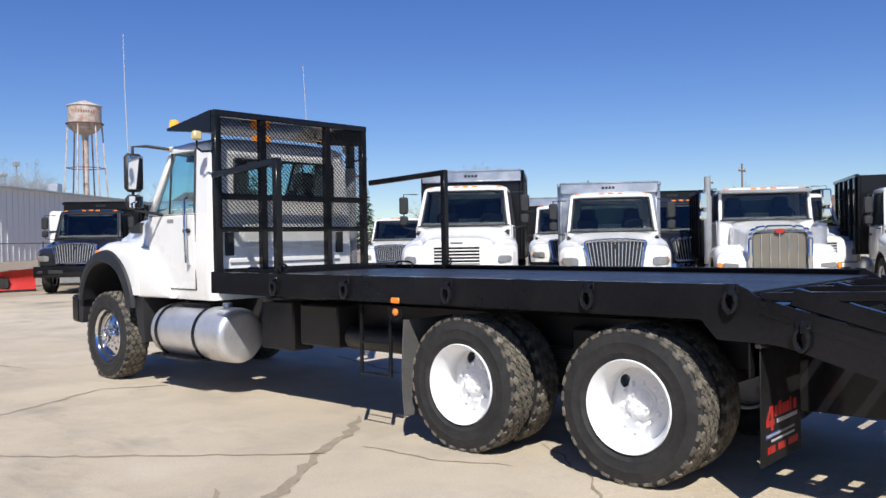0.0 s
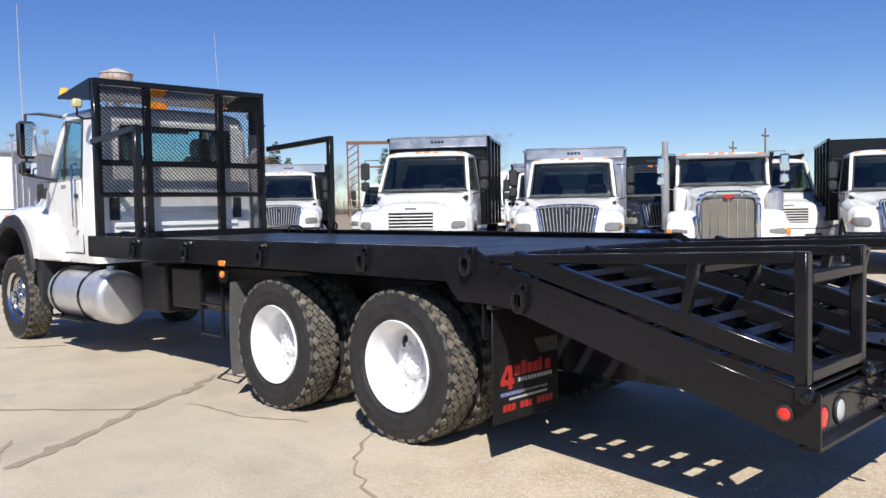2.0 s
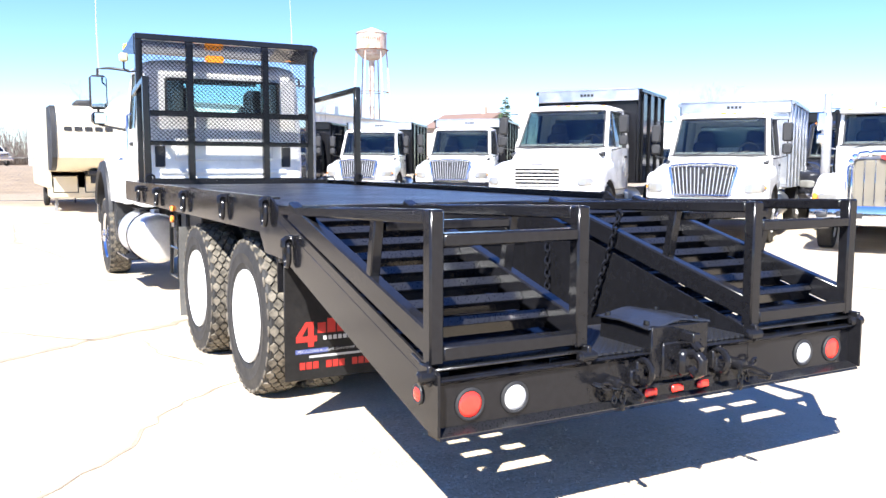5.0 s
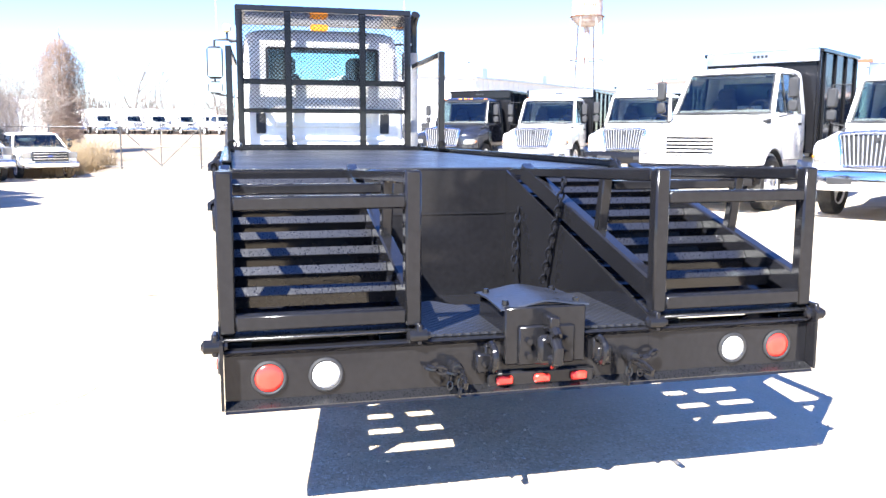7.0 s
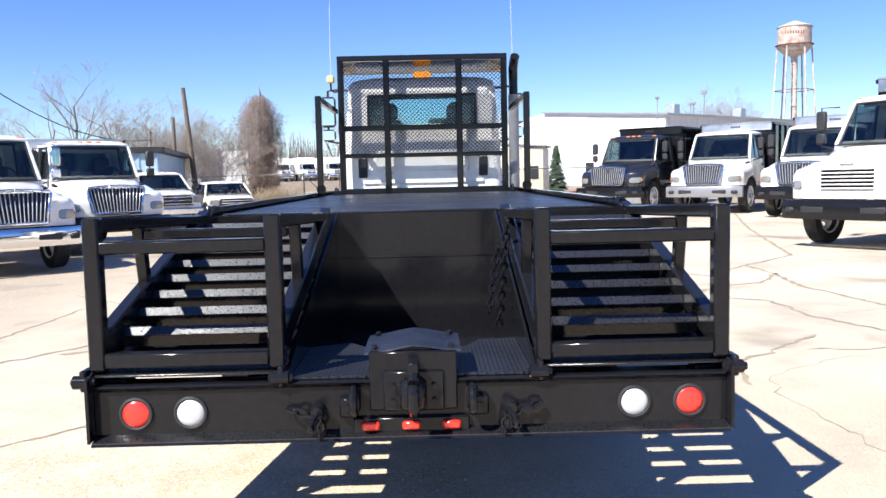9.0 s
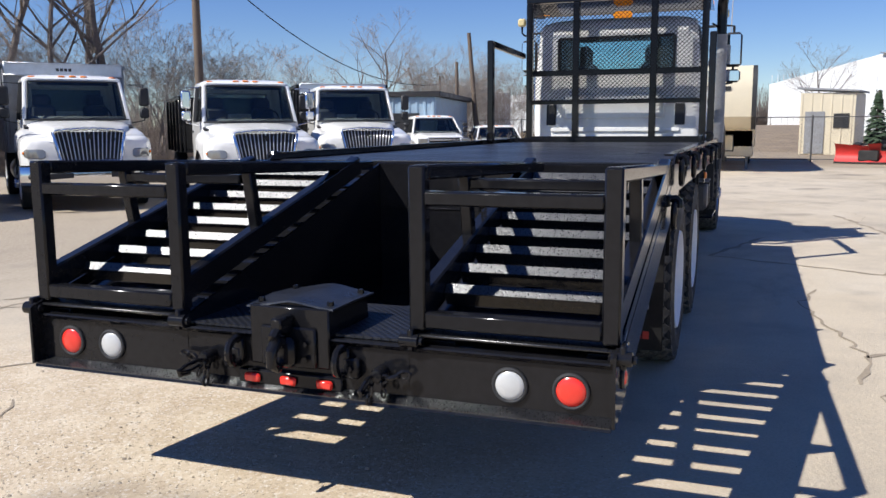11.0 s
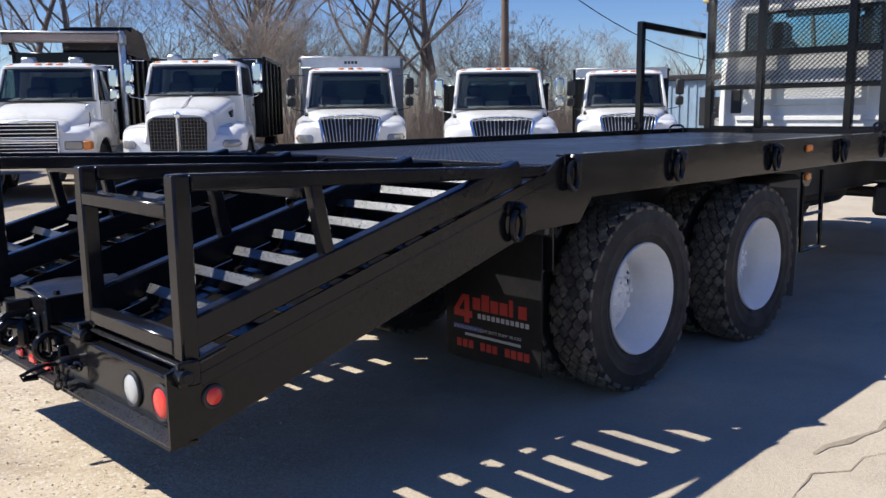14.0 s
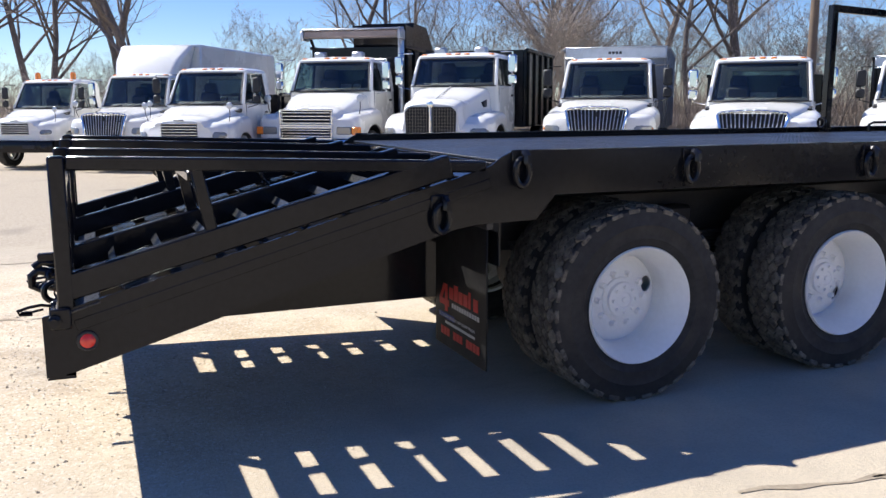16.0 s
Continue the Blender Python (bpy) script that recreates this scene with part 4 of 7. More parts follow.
# fuel tanks: strapped aluminium cylinders with a step
for s in (-1,):
    xa, xb, yc, zc, r = -9.08, -7.62, s * 0.90, 0.66, 0.30
    prof = [(0.0001, 0.0), (r - 0.08, 0.005), (r - 0.03, 0.02), (r - 0.006, 0.05), (r, 0.09), (r, xb - xa - 0.09), (r - 0.006, xb - xa - 0.05), (r - 0.03, xb - xa - 0.02), (r - 0.08, xb - xa - 0.005), (0.0001, xb - xa)]
    tank = part("fuel_tank", G().lathe(prof, (xa, yc, zc), axis="x", n=36), "tank", truck, "round dull aluminium fuel tank")
    for x in (-8.90, -8.12):
        part("tank_strap", G().lathe([(r + 0.001, -0.025), (r + 0.01, -0.025), (r + 0.01, 0.025), (r + 0.001, 0.025)], (x, yc, zc), axis="x", n=36), "black", tank)
    part("filler_cap", G().lathe([(0.05, -0.02), (0.055, 0.03), (0.05, 0.045), (0.0001, 0.045)], (-7.9, yc, zc + r), axis="z", n=16), "alu", tank)
    g = G()
    for k in range(5):
        g.box(-8.75, -8.1, yc + s * (-0.02 + 0.035 * k), yc + s * (0.005 + 0.035 * k), zc + r + 0.012, zc + r + 0.03, 0.003)
    for k in range(6):
        g.box(-8.75 + 0.122 * k, -8.72 + 0.122 * k, yc - s * 0.02, yc + s * 0.145, zc + r + 0.01, zc + r + 0.026, 0.003)
    part("upper_step", g, "black", truck)
    g = G().box(-9.02, -8.05, s * 1.0, s * 1.2, 0.375, 0.40, 0.006).box(-9.0, -8.9, s * 0.85, s * 1.02, 0.36, 0.5, 0.01).box(-8.2, -8.1, s * 0.85, s * 1.02, 0.36, 0.5, 0.01)
    part("lower_step", g, "black", truck)
bx = part("step_box", G().box(-8.75, -7.98, 0.72, 1.15, 0.47, 0.80, 0.04), "dull", truck, "dull metal battery box with a step")
part("lid", G().box(-8.76, -7.97, 0.71, 1.16, 0.801, 0.825, 0.01), "frame_black", bx)
part("box_strap", G().box(-8.42, -8.37, 0.70, 1.16, 0.46, 0.805, 0.01), "black", bx)
part("lower_step", G().box(-8.95, -8.0, 0.95, 1.22, 0.375, 0.40, 0.006), "black", truck)
part("battery_box", G().box(-6.9, -6.3, -0.70, -0.44, 0.60, 1.02, 0.02), "frame_black", truck)
part("tool_box", G().box(-7.55, -6.98, -0.72, -0.44, 0.52, 1.04, 0.02), "frame_black", truck, "black tool box under the bed")
part("hydraulic_tank", G().box(-6.2, -5.5, 0.44, 0.72, 0.50, 1.0, 0.04), "frame_black", truck)
part("exhaust_muffler", G().lathe([(0.0001, 0), (0.13, 0.02), (0.15, 0.08), (0.15, 1.0), (0.13, 1.06), (0.0001, 1.08)], (-7.7, 0.1, 0.62), axis="x", n=18), "frame_black", truck)
part("air_tank", G().lathe([(0.0001, 0), (0.09, 0.01), (0.12, 0.05), (0.12, 0.75), (0.09, 0.79), (0.0001, 0.8)], (-6.2, -0.62, 0.72), axis="x", n=20), "frame_black", truck)

# headboard rack
XR = -7.83
RY0, RY1 = -1.085, 1.115
g = G()
rack = part("headboard", G().box(XR - 0.04, XR + 0.04, RY0, RY1, 3.025, 3.095, 0.006), "black", truck, "tall black headboard frame with expanded metal mesh")
for y in (RY0 + 0.04, -0.455, 0.487, RY1 - 0.04):
    part("upright", G().box(XR - 0.04, XR + 0.036, y - 0.04, y + 0.04, 1.313, 3.025, 0.006), "black", rack)
for z, h in ((2.165, 0.07), (1.808, 0.055), (1.348, 0.07)):
    part("rail", G().box(XR - 0.034, XR + 0.03, RY0 + 0.08, RY1 - 0.08, z - h / 2, z + h / 2, 0.005), "black", rack)
# expanded metal: zigzag strands that meet at their tips
g = G()
dz, dy, x = 0.0245, 0.052, XR + 0.050
rows = int((3.025 - 1.81) / dz)
cols = int((RY1 - RY0 - 0.06) / dy)
w = 0.0048
for r in range(rows):
    z0 = 1.82 + r * dz
    verts, faces = [], []
    for c in range(2 * cols + 1):
        y = RY0 + 0.03 + c * dy / 2
        up = (c + r) % 2
        z = z0 + (dz * 0.46 if up else -dz * 0.46)
        for ox, oz in ((-0.004, -w), (0.004, -w * 0.2), (0.004, w), (-0.004, w * 0.2)):
            verts.append((x + ox, y, z + oz))
        if c:
            k = 4 * c
            for q in range(4):
                faces.append((k - 4 + q, k - 4 + (q + 1) % 4, k + (q + 1) % 4, k + q))
    g.add(verts, faces)
tagged(part("mesh_panel", g, "black", rack, "black expanded metal mesh", sharp=180), kind="stuff")
# visor plate over the cab roof
g = G().add([(XR - 0.04, RY0, 3.095), (XR - 0.04, RY1, 3.095), (XR - 0.93, RY1, 2.98), (XR - 0.93, RY0, 2.98), (XR - 0.04, RY0, 3.083), (XR - 0.04, RY1, 3.083), (XR - 0.93, RY1, 2.968), (XR - 0.93, RY0, 2.968)],
            [(0, 1, 2, 3), (7, 6, 5, 4), (0, 3, 7, 4), (1, 5, 6, 2), (3, 2, 6, 7), (0, 4, 5, 1)])
part("visor_plate", g, "black", rack)
for y in (RY0, RY1):
    part("visor_gusset", G().prism([(XR - 0.04, 3.095), (XR - 0.93, 2.98), (XR - 0.93, 2.95), (XR - 0.04, 2.85)], y - 0.006, y + 0.006), "black", rack)
for y in (RY0 + 0.05, RY1 - 0.05):
    part("corner_lamp", G().lathe([(0.055, 0), (0.055, 0.05), (0.047, 0.09), (0.02, 0.10), (0.0001, 0.10)], (XR - 0.86, y, 2.98), axis="z", n=16), "beacon", rack, "small amber corner lamp")
for x, y, z in ((-7.98, -1.19, 2.79), (-8.35, 1.265, 2.83)):
    part("work_lamp", G().box(x - 0.04, x + 0.04, y - 0.05, y + 0.05, z - 0.02, z + 0.08, 0.018), "yellow", rack, "small square yellowed work lamp")
    part("lamp_bracket", G().tube([(x, y, z - 0.02), (x, y, z - 0.10), (x + 0.02, y * 0.96, z - 0.14), (-7.84, y * 0.91, z - 0.14)], 0.012, 6), "black", rack)
# side stake posts with their arms
for s, yo in ((-1, -1.185), (1, 1.225)):
    y = yo
    p = part("stake_post", G().box(-6.625, -6.555, y - 0.035, y + 0.035, ZD, 2.475, 0.007), "black", truck, "square black stake post with arm")
    part("stake_arm", G().beam((-6.62, y, 2.442), (-7.79, y * 0.94, 2.385), 0.055, 0.065, 0.006), "black", p)
    part("anchor_ring", G().ring((-6.53, y * 0.99, 1.40), 0.045, 0.012, axis="x", n=18), "black", p)
    part("grab_hoop", G().tube([(-7.3, y * 0.9, 1.313), (-7.3, y * 0.9, 1.38), (-7.24, y * 0.9, 1.40), (-7.08, y * 0.9, 1.40), (-7.02, y * 0.9, 1.38), (-7.02, y * 0.9, 1.313)], 0.012, 8), "black", truck)


# ---- cab of a truck, in a frame with +x ahead, +y to the left, the origin on the ground ----
def quad_panel(name, pts, thick, material, parent, label=""):
    """A thin pane through four corner points."""
    p = [Vector(q) for q in pts]
    n = (p[1] - p[0]).cross(p[3] - p[0]).normalized() * thick
    g = G().add([q for q in p] + [q + n for q in p], [(0, 1, 2, 3), (7, 6, 5, 4), (0, 4, 5, 1), (1, 5, 6, 2), (2, 6, 7, 3), (3, 7, 4, 0)])
    ob = part(name, g, material, parent, label)
    return ob


def build_cab(truck, paint, x_base, x_top, x_rear, z_floor, z_belt, z_roof, w, wr, roof_lamps=5, rear_window=True, panes=("glass", "glass_dark")):
    """Lower body, doors, pillars, roof, glass, seats. x_base, x_top: foot and head of the windscreen."""
    # lower body with rounded rear corners
    ring = lambda ww, z, r=0.09: [(px, py, z) for px, py in rrect(x_rear, x_base + 0.02, -ww, ww, r, 3)]
    part("cab_body", G().loft([ring(w - 0.02, z_floor, 0.05), ring(w, z_floor + 0.05), ring(w + 0.015, (z_floor + z_belt) / 2), ring(w, z_belt)]), paint, truck)
    # roof cap
    rr = lambda x0, x1, ww, z, r: [(px, py, z) for px, py in rrect(x0, x1, -ww, ww, r, 4)]
    part("cab_roof", G().loft([rr(x_rear + 0.03, x_top + 0.06, wr, z_roof - 0.13, 0.12), rr(x_rear + 0.03, x_top + 0.07, wr, z_roof - 0.08, 0.14), rr(x_rear + 0.06, x_top + 0.03, wr - 0.035, z_roof - 0.045, 0.16), rr(x_rear + 0.10, x_top - 0.05, wr - 0.12, z_roof - 0.012, 0.17), rr(x_rear + 0.2, x_top - 0.18, wr - 0.32, z_roof + 0.012, 0.18), rr(x_rear + 0.35, x_top - 0.35, wr - 0.6, z_roof + 0.02, 0.1)]), paint, truck, sharp=60)
    zt = z_roof - 0.12
    xd = x_rear + 0.32     # rear edge of the door
    for s in (-1, 1):
        part("a_pillar", G().beam((x_base - 0.03, s * (w - 0.045), z_belt - 0.03), (x_top + 0.02, s * (wr - 0.045), zt), 0.075, 0.075, 0.02), paint, truck)
        # rear corner panel
        g = G().loft([[(xd, s * w, z_belt), (x_rear + 0.06, s * w, z_belt), (x_rear, s * (w - 0.10), z_belt), (x_rear, s * (w - 0.16), z_belt), (x_rear + 0.05, s * (w - 0.14), z_belt), (xd, s * (w - 0.05), z_belt)],
                      [(xd + 0.04, s * wr, zt), (x_rear + 0.09, s * wr, zt), (x_rear + 0.03, s * (wr - 0.10), zt), (x_rear + 0.03, s * (wr - 0.16), zt), (x_rear + 0.08, s * (wr - 0.14), zt), (xd + 0.04, s * (wr - 0.05), zt)]])
        part("corner_panel", g, paint, truck)
        # door skin, slightly proud
        dx0, dx1 = xd - 0.02, x_base - 0.10
        g = G().box(dx0, dx1, s * (w + 0.004), s * (w + 0.024), z_floor + 0.12, z_belt - 0.015, 0.012)
        door = part("door", g, paint, truck)
        part("door_seam", G().box(dx0 - 0.012, dx1 + 0.012, s * (w - 0.01), s * (w + 0.010), z_floor + 0.108, z_belt - 0.005, 0.004), "dark", door)
        part("door_handle", G().box(dx0 + 0.06, dx0 + 0.20, s * (w + 0.022), s * (w + 0.05), z_belt - 0.22, z_belt - 0.17, 0.01), "dark", door, "black door handle")
        # side window with frame
        lo, hi = z_belt + 0.01, zt - 0.02
        a0, a1 = x_base - 0.13, x_top - 0.06
        quad_panel("side_window", [(xd + 0.02, s * (w - 0.03), lo), (a0, s * (w - 0.03), lo), (a1, s * (wr - 0.03), hi), (xd + 0.06, s * (wr - 0.03), hi)], 0.005, panes[0], truck, "tinted cab side window").visible_shadow = False
        part("window_frame", G().beam((xd, s * (w - 0.02), z_belt), (xd + 0.05, s * (wr - 0.02), zt), 0.04, 0.07, 0.008), "dark", truck)
        part("window_bar", G().beam((xd + 0.5 * (a0 - xd) * 1.2, s * (w - 0.02), z_belt), (xd + 0.62 * (a0 - xd), s * (wr - 0.02), zt), 0.02, 0.02, 0.004), "dark", truck)
    # bowed windscreen and its seal
    wb, wt = w - 0.10, wr - 0.09
    zg = zt - 0.01

    def pane_at(k, v):
        """k runs across from -1 to 1, v from foot to head."""
        bow = (0.13 - 0.05 * v) * (1 - k * k)
        return Vector((x_base - 0.03 + (x_top + 0.055 - x_base + 0.03) * v + bow, k * (wb + (wt - wb) * v), z_belt + (zg - z_belt) * v))

    ks = [-1 + i / 5 for i in range(11)]
    rings = [[pane_at(k, v) for v in (0, 0.5, 1)] + [pane_at(k, v) - Vector((0.006, 0, 0)) for v in (1, 0.5, 0)] for k in ks]
    part("windscreen", G().loft(rings), panes[1], truck, "bowed slanted windscreen").visible_shadow = False
    edge = [pane_at(k, 0) for k in ks] + [pane_at(k, 1) for k in reversed(ks)]
    part("windscreen_seal", G().tube(edge + [edge[0]], 0.019, 6), "dark", truck)
    rings = [[(x_rear + 0.6, k * w * 0.96, z_belt - 0.02), (x_base + 0.02 + 0.14 * (1 - k * k), k * w * 0.96, z_belt - 0.02), (x_base + 0.02 + 0.14 * (1 - k * k), k * w * 0.96, z_belt + 0.004), (x_rear + 0.6, k * w * 0.96, z_belt + 0.004)] for k in ks]
    part("cowl", G().loft(rings), "dark", truck)
    part("sun_strip", G().loft([[pane_at(k, v) - Vector((0.02, 0, 0)) for v in (0.90, 0.99)] + [pane_at(k, v) - Vector((0.03, 0, 0)) for v in (0.99, 0.90)] for k in ks[1:-1]]), "dark", truck)
    for y in (-0.35, 0.3):
        part("wiper", G().tube([pane_at(y / wb, 0) + Vector((0.03, -0.25, -0.01)), pane_at((y + 0.02) / wb, 0.05) + Vector((0.025, 0, 0)), pane_at((y + 0.30) / wb, 0.12) + Vector((0.02, 0, 0))], 0.006, 5), "dark", truck)
    # back wall, with a window
    if rear_window:
        z0, z1, yw = z_belt + 0.18, zt - 0.12, w - 0.32
        g = G().box(x_rear, x_rear + 0.04, -w + 0.10, w - 0.10, z_belt, z0, 0.004).box(x_rear + 0.012, x_rear + 0.05, -wr + 0.10, wr - 0.10, z1, zt, 0.004)
        g.box(x_rear + 0.003, x_rear + 0.043, -w + 0.10, -yw, z0, z1, 0.004).box(x_rear + 0.003, x_rear + 0.043, yw, w - 0.10, z0, z1, 0.004)
        part("back_wall", g, paint, truck)
        quad_panel("rear_window", [(x_rear + 0.02, -yw, z0), (x_rear + 0.02, yw, z0), (x_rear + 0.02, yw, z1), (x_rear + 0.02, -yw, z1)], 0.005, panes[0], truck, "tinted rear cab window").visible_shadow = False
        g = G()
        for a, b in (((-yw, z0), (yw, z0)), ((yw, z0), (yw, z1)), ((yw, z1), (-yw, z1)), ((-yw, z1), (-yw, z0))):
            g.beam((x_rear - 0.004, *a), (x_rear - 0.004, *b), 0.03, 0.045, 0.01, up=(1, 0, 0))
        part("window_seal", g, "dark", truck)
    # interior
    part("dashboard", G().box(x_base - 0.5, x_base - 0.06, -w + 0.08, w - 0.08, z_belt - 0.16, z_belt + 0.06, 0.05), "dash", truck)
    for y in (-0.5, 0.5):
        seat = part("seat", G().box(x_rear + 0.22, x_rear + 0.42, y - 0.24, y + 0.24, z_floor + 0.4, z_belt + 0.30, 0.06), "seat", truck)
        part("headrest", G().box(x_rear + 0.20, x_rear + 0.36, y - 0.17, y + 0.17, z_belt + 0.26, z_belt + 0.52, 0.06), "seat", seat)
    part("steering_wheel", G().ring((x_base - 0.55, 0.5, z_belt + 0.05), 0.2, 0.016, axis="x", n=20, k=6), "dark", truck)
    for y in (-wr + 0.17, -0.2, 0.0, 0.2, wr - 0.17)[:roof_lamps]:
        out = abs(y) / wr
        part("roof_lamp", G().box(x_top - 0.06, x_top + 0.035, y - 0.065, y + 0.065, z_roof - 0.055 - 0.012 * out, z_roof - 0.008 - 0.02 * out, 0.018), "amber", truck, "amber roof marker lamp")
    return zt


def mirrors(truck, x, w, z0, z1, dark=True, out=0.28):
    for s in (-1, 1):
        y = s * (w + out)
        arm = part("mirror_arm", G().tube([(x - 0.1, s * w, z1 + 0.06), (x + 0.02, y, z1 + 0.06), (x + 0.02, y, z0 - 0.04), (x - 0.05, s * w, z0 - 0.10)], 0.014, 6), "dark" if dark else "chrome", truck)
        part("mirror", G().box(x - 0.02, x + 0.07, y - 0.095, y + 0.095, z0 + 0.24, z1, 0.03).box(x - 0.01, x + 0.07, y - 0.09, y + 0.09, z0, z0 + 0.20, 0.03), "dark" if dark else "chrome", arm, "tall towing mirror")
        part("mirror_glass", G().box(x - 0.026, x - 0.0195, y - 0.08, y + 0.08, z0 + 0.27, z1 - 0.03, 0.002).box(x - 0.017, x - 0.0105, y - 0.075, y + 0.075, z0 + 0.02, z0 + 0.18, 0.002), "mirror", arm)


def fender(truck, s, xa, R, x_front, x_back, yin, yout, top, drop, paint, z_low=0.55):
    """A front mudguard: crown over the wheel at xa, outer skin with a round arch."""
    rings = []
    n = 18
    for i in range(n + 1):
        x = x_front + (x_back - x_front) * i / n
        t = (x - x_front) / (x_back - x_front)
        zt = top - drop * (1 - t) ** 2.2 - 0.05 * t
        d = abs(x - xa)
        arch = 0.52 + math.sqrt(max(0, R * R - d * d)) if d < R else z_low
        zb = max(z_low, arch)
        zb = min(zb, zt - 0.05)
        inset = 0.10 * max(0, 1 - t * 5) ** 2
        rings.append([(x, s * py, pz) for py, pz in rrect(yin, yout - inset, zb, zt, 0.16, 4)])
    return part("fender", G().loft(rings), paint, truck, sharp=50)


def hood(truck, paint, x_cowl, x_nose, w_cowl, w_nose, z_cowl, z_nose, z_low):
    rings = []
    for i in range(9):
        t = i / 8
        x = x_cowl + (x_nose - x_cowl) * t
        ww = w_cowl + (w_nose - w_cowl) * t
        zt = z_cowl + (z_nose - z_cowl) * (t ** 1.15)
        if i == 8:
            ww, zt = ww - 0.04, zt - 0.05
        rings.append([(x, py, pz) for py, pz in rrect(-ww, ww, z_low, zt, 0.20, 5)])
    return part("hood", G().loft(rings), paint, truck, sharp=50)


def curve_at(pts, u):
    """Smooth interpolation in a short list of pairs."""
    if u <= pts[0][0]:
        return pts[0][1]
    for (a, p), (b, q) in zip(pts, pts[1:]):
        if u <= b:
            k = (u - a) / (b - a)
            return p + (q - p) * k * k * (3 - 2 * k)
    return pts[-1][1]


def nose(truck, paint, x0, length, zt, hw, ft, fw, arch, z_low, z_back):
    """One-piece tilting hood with its front fenders; u runs back from the nose at x0."""
    ua, za, R = arch
    rings = []
    n = 34
    for i in range(n + 1):
        u = length * (i / n) ** 1.35
        h, z = curve_at(hw, u), curve_at(zt, u)
        f = max(curve_at(fw, u), h + 0.07)
        zf = min(curve_at(ft, u), z - 0.15)
        d = abs(u - ua)
        zb = za + math.sqrt(R * R - d * d) if d < R else 0
        zb = min(max(zb, z_low if u < ua else z_back), zf - 0.18)
        half = [(0.0, z), (0.3 * h, z - 0.002), (0.6 * h, z - 0.012), (0.85 * h, z - 0.04), (0.97 * h, z - 0.09), (h, z - 0.14), (h + 0.012, (z - 0.14 + zf) / 2 + 0.005), (h + 0.05, zf + 0.008), ((h + f) / 2, zf + 0.006),
                (f - 0.10, zf - 0.012), (f - 0.045, zf - 0.05), (f - 0.012, zf - 0.11), (f, zf - 0.17), (f, zb), (f - 0.05, zb)]
        x = x0 - u
        rings.append([(x, y, zz) for y, zz in half] + [(x, -y, zz) for y, zz in reversed(half[1:])])
    body = part("hood", G().loft(rings), paint, truck, sharp=48)
    for s in (-1, 1):
        lining = []
        for k in range(11):
            a = radians(12 + 156 * k / 10)
            x, z = x0 - ua - (R - 0.012) * math.cos(a), za + (R - 0.012) * math.sin(a)
            lining.append([(x, s * 0.5, z), (x, s * (curve_at(fw, ua) - 0.02), z), (x, s * (curve_at(fw, ua) - 0.02), z - 0.012), (x, s * 0.5, z - 0.012)])
        part("wheel_liner", G().loft(lining), "dark", body)
    return body


def swept_lamp(truck, x0, fw, s, y0, y1, z0, z1, label, lean=0.03):
    """A headlamp that follows the fender's sweep."""
    rings = []
    for k in range(8):
        t = k / 7
        y = y0 + (y1 - y0) * t
        lo, hi = 0.0, 0.9
        for _ in range(24):
            m = (lo + hi) / 2
            lo, hi = (m, hi) if curve_at(fw, m) < y else (lo, m)
        x = x0 - lo + 0.034
        g = 0.035 * (1 - (1 - abs(2 * t - 1)) ** 0.4) if k in (0, 7) else 0
        b, c = z0 + g + 0.02 * t, z1 - g
        rings.append([(x - 0.12, s * y, b), (x - 0.012, s * y, b), (x, s * y, b + 0.02), (x - lean * 0.6, s * y, c - 0.02), (x - lean - 0.012, s * y, c), (x - 0.12, s * y, c)])
    lamp = part("headlamp", G().loft(rings), "headlamp", truck, label)
    return lamp


BG_TYRE = None


def bg_wheel(truck, x, y, s, dual=False):
    global BG_TYRE
    if BG_TYRE is None:
        BG_TYRE = ([tyre_mesh(0.50, 0.29, 0.27), None, dish_rim("rim", 0.295, 0.24, 0.06, "white_shade", 5), hub_mesh(-0.05, "chrome", 8)],
                   [None, None, dish_rim("rim", 0.295, 0.24, 0.19, "white_shade", 5), hub_mesh(0.07, "white_shade", 8)])
        BG_TYRE[1][0] = BG_TYRE[0][0]
    turn = Matrix.Rotation(math.pi, 4, "Z") if s > 0 else Matrix()
    make_wheel(truck, BG_TYRE[1 if dual else 0], Matrix.Translation((x, y, 0.50)) @ turn)


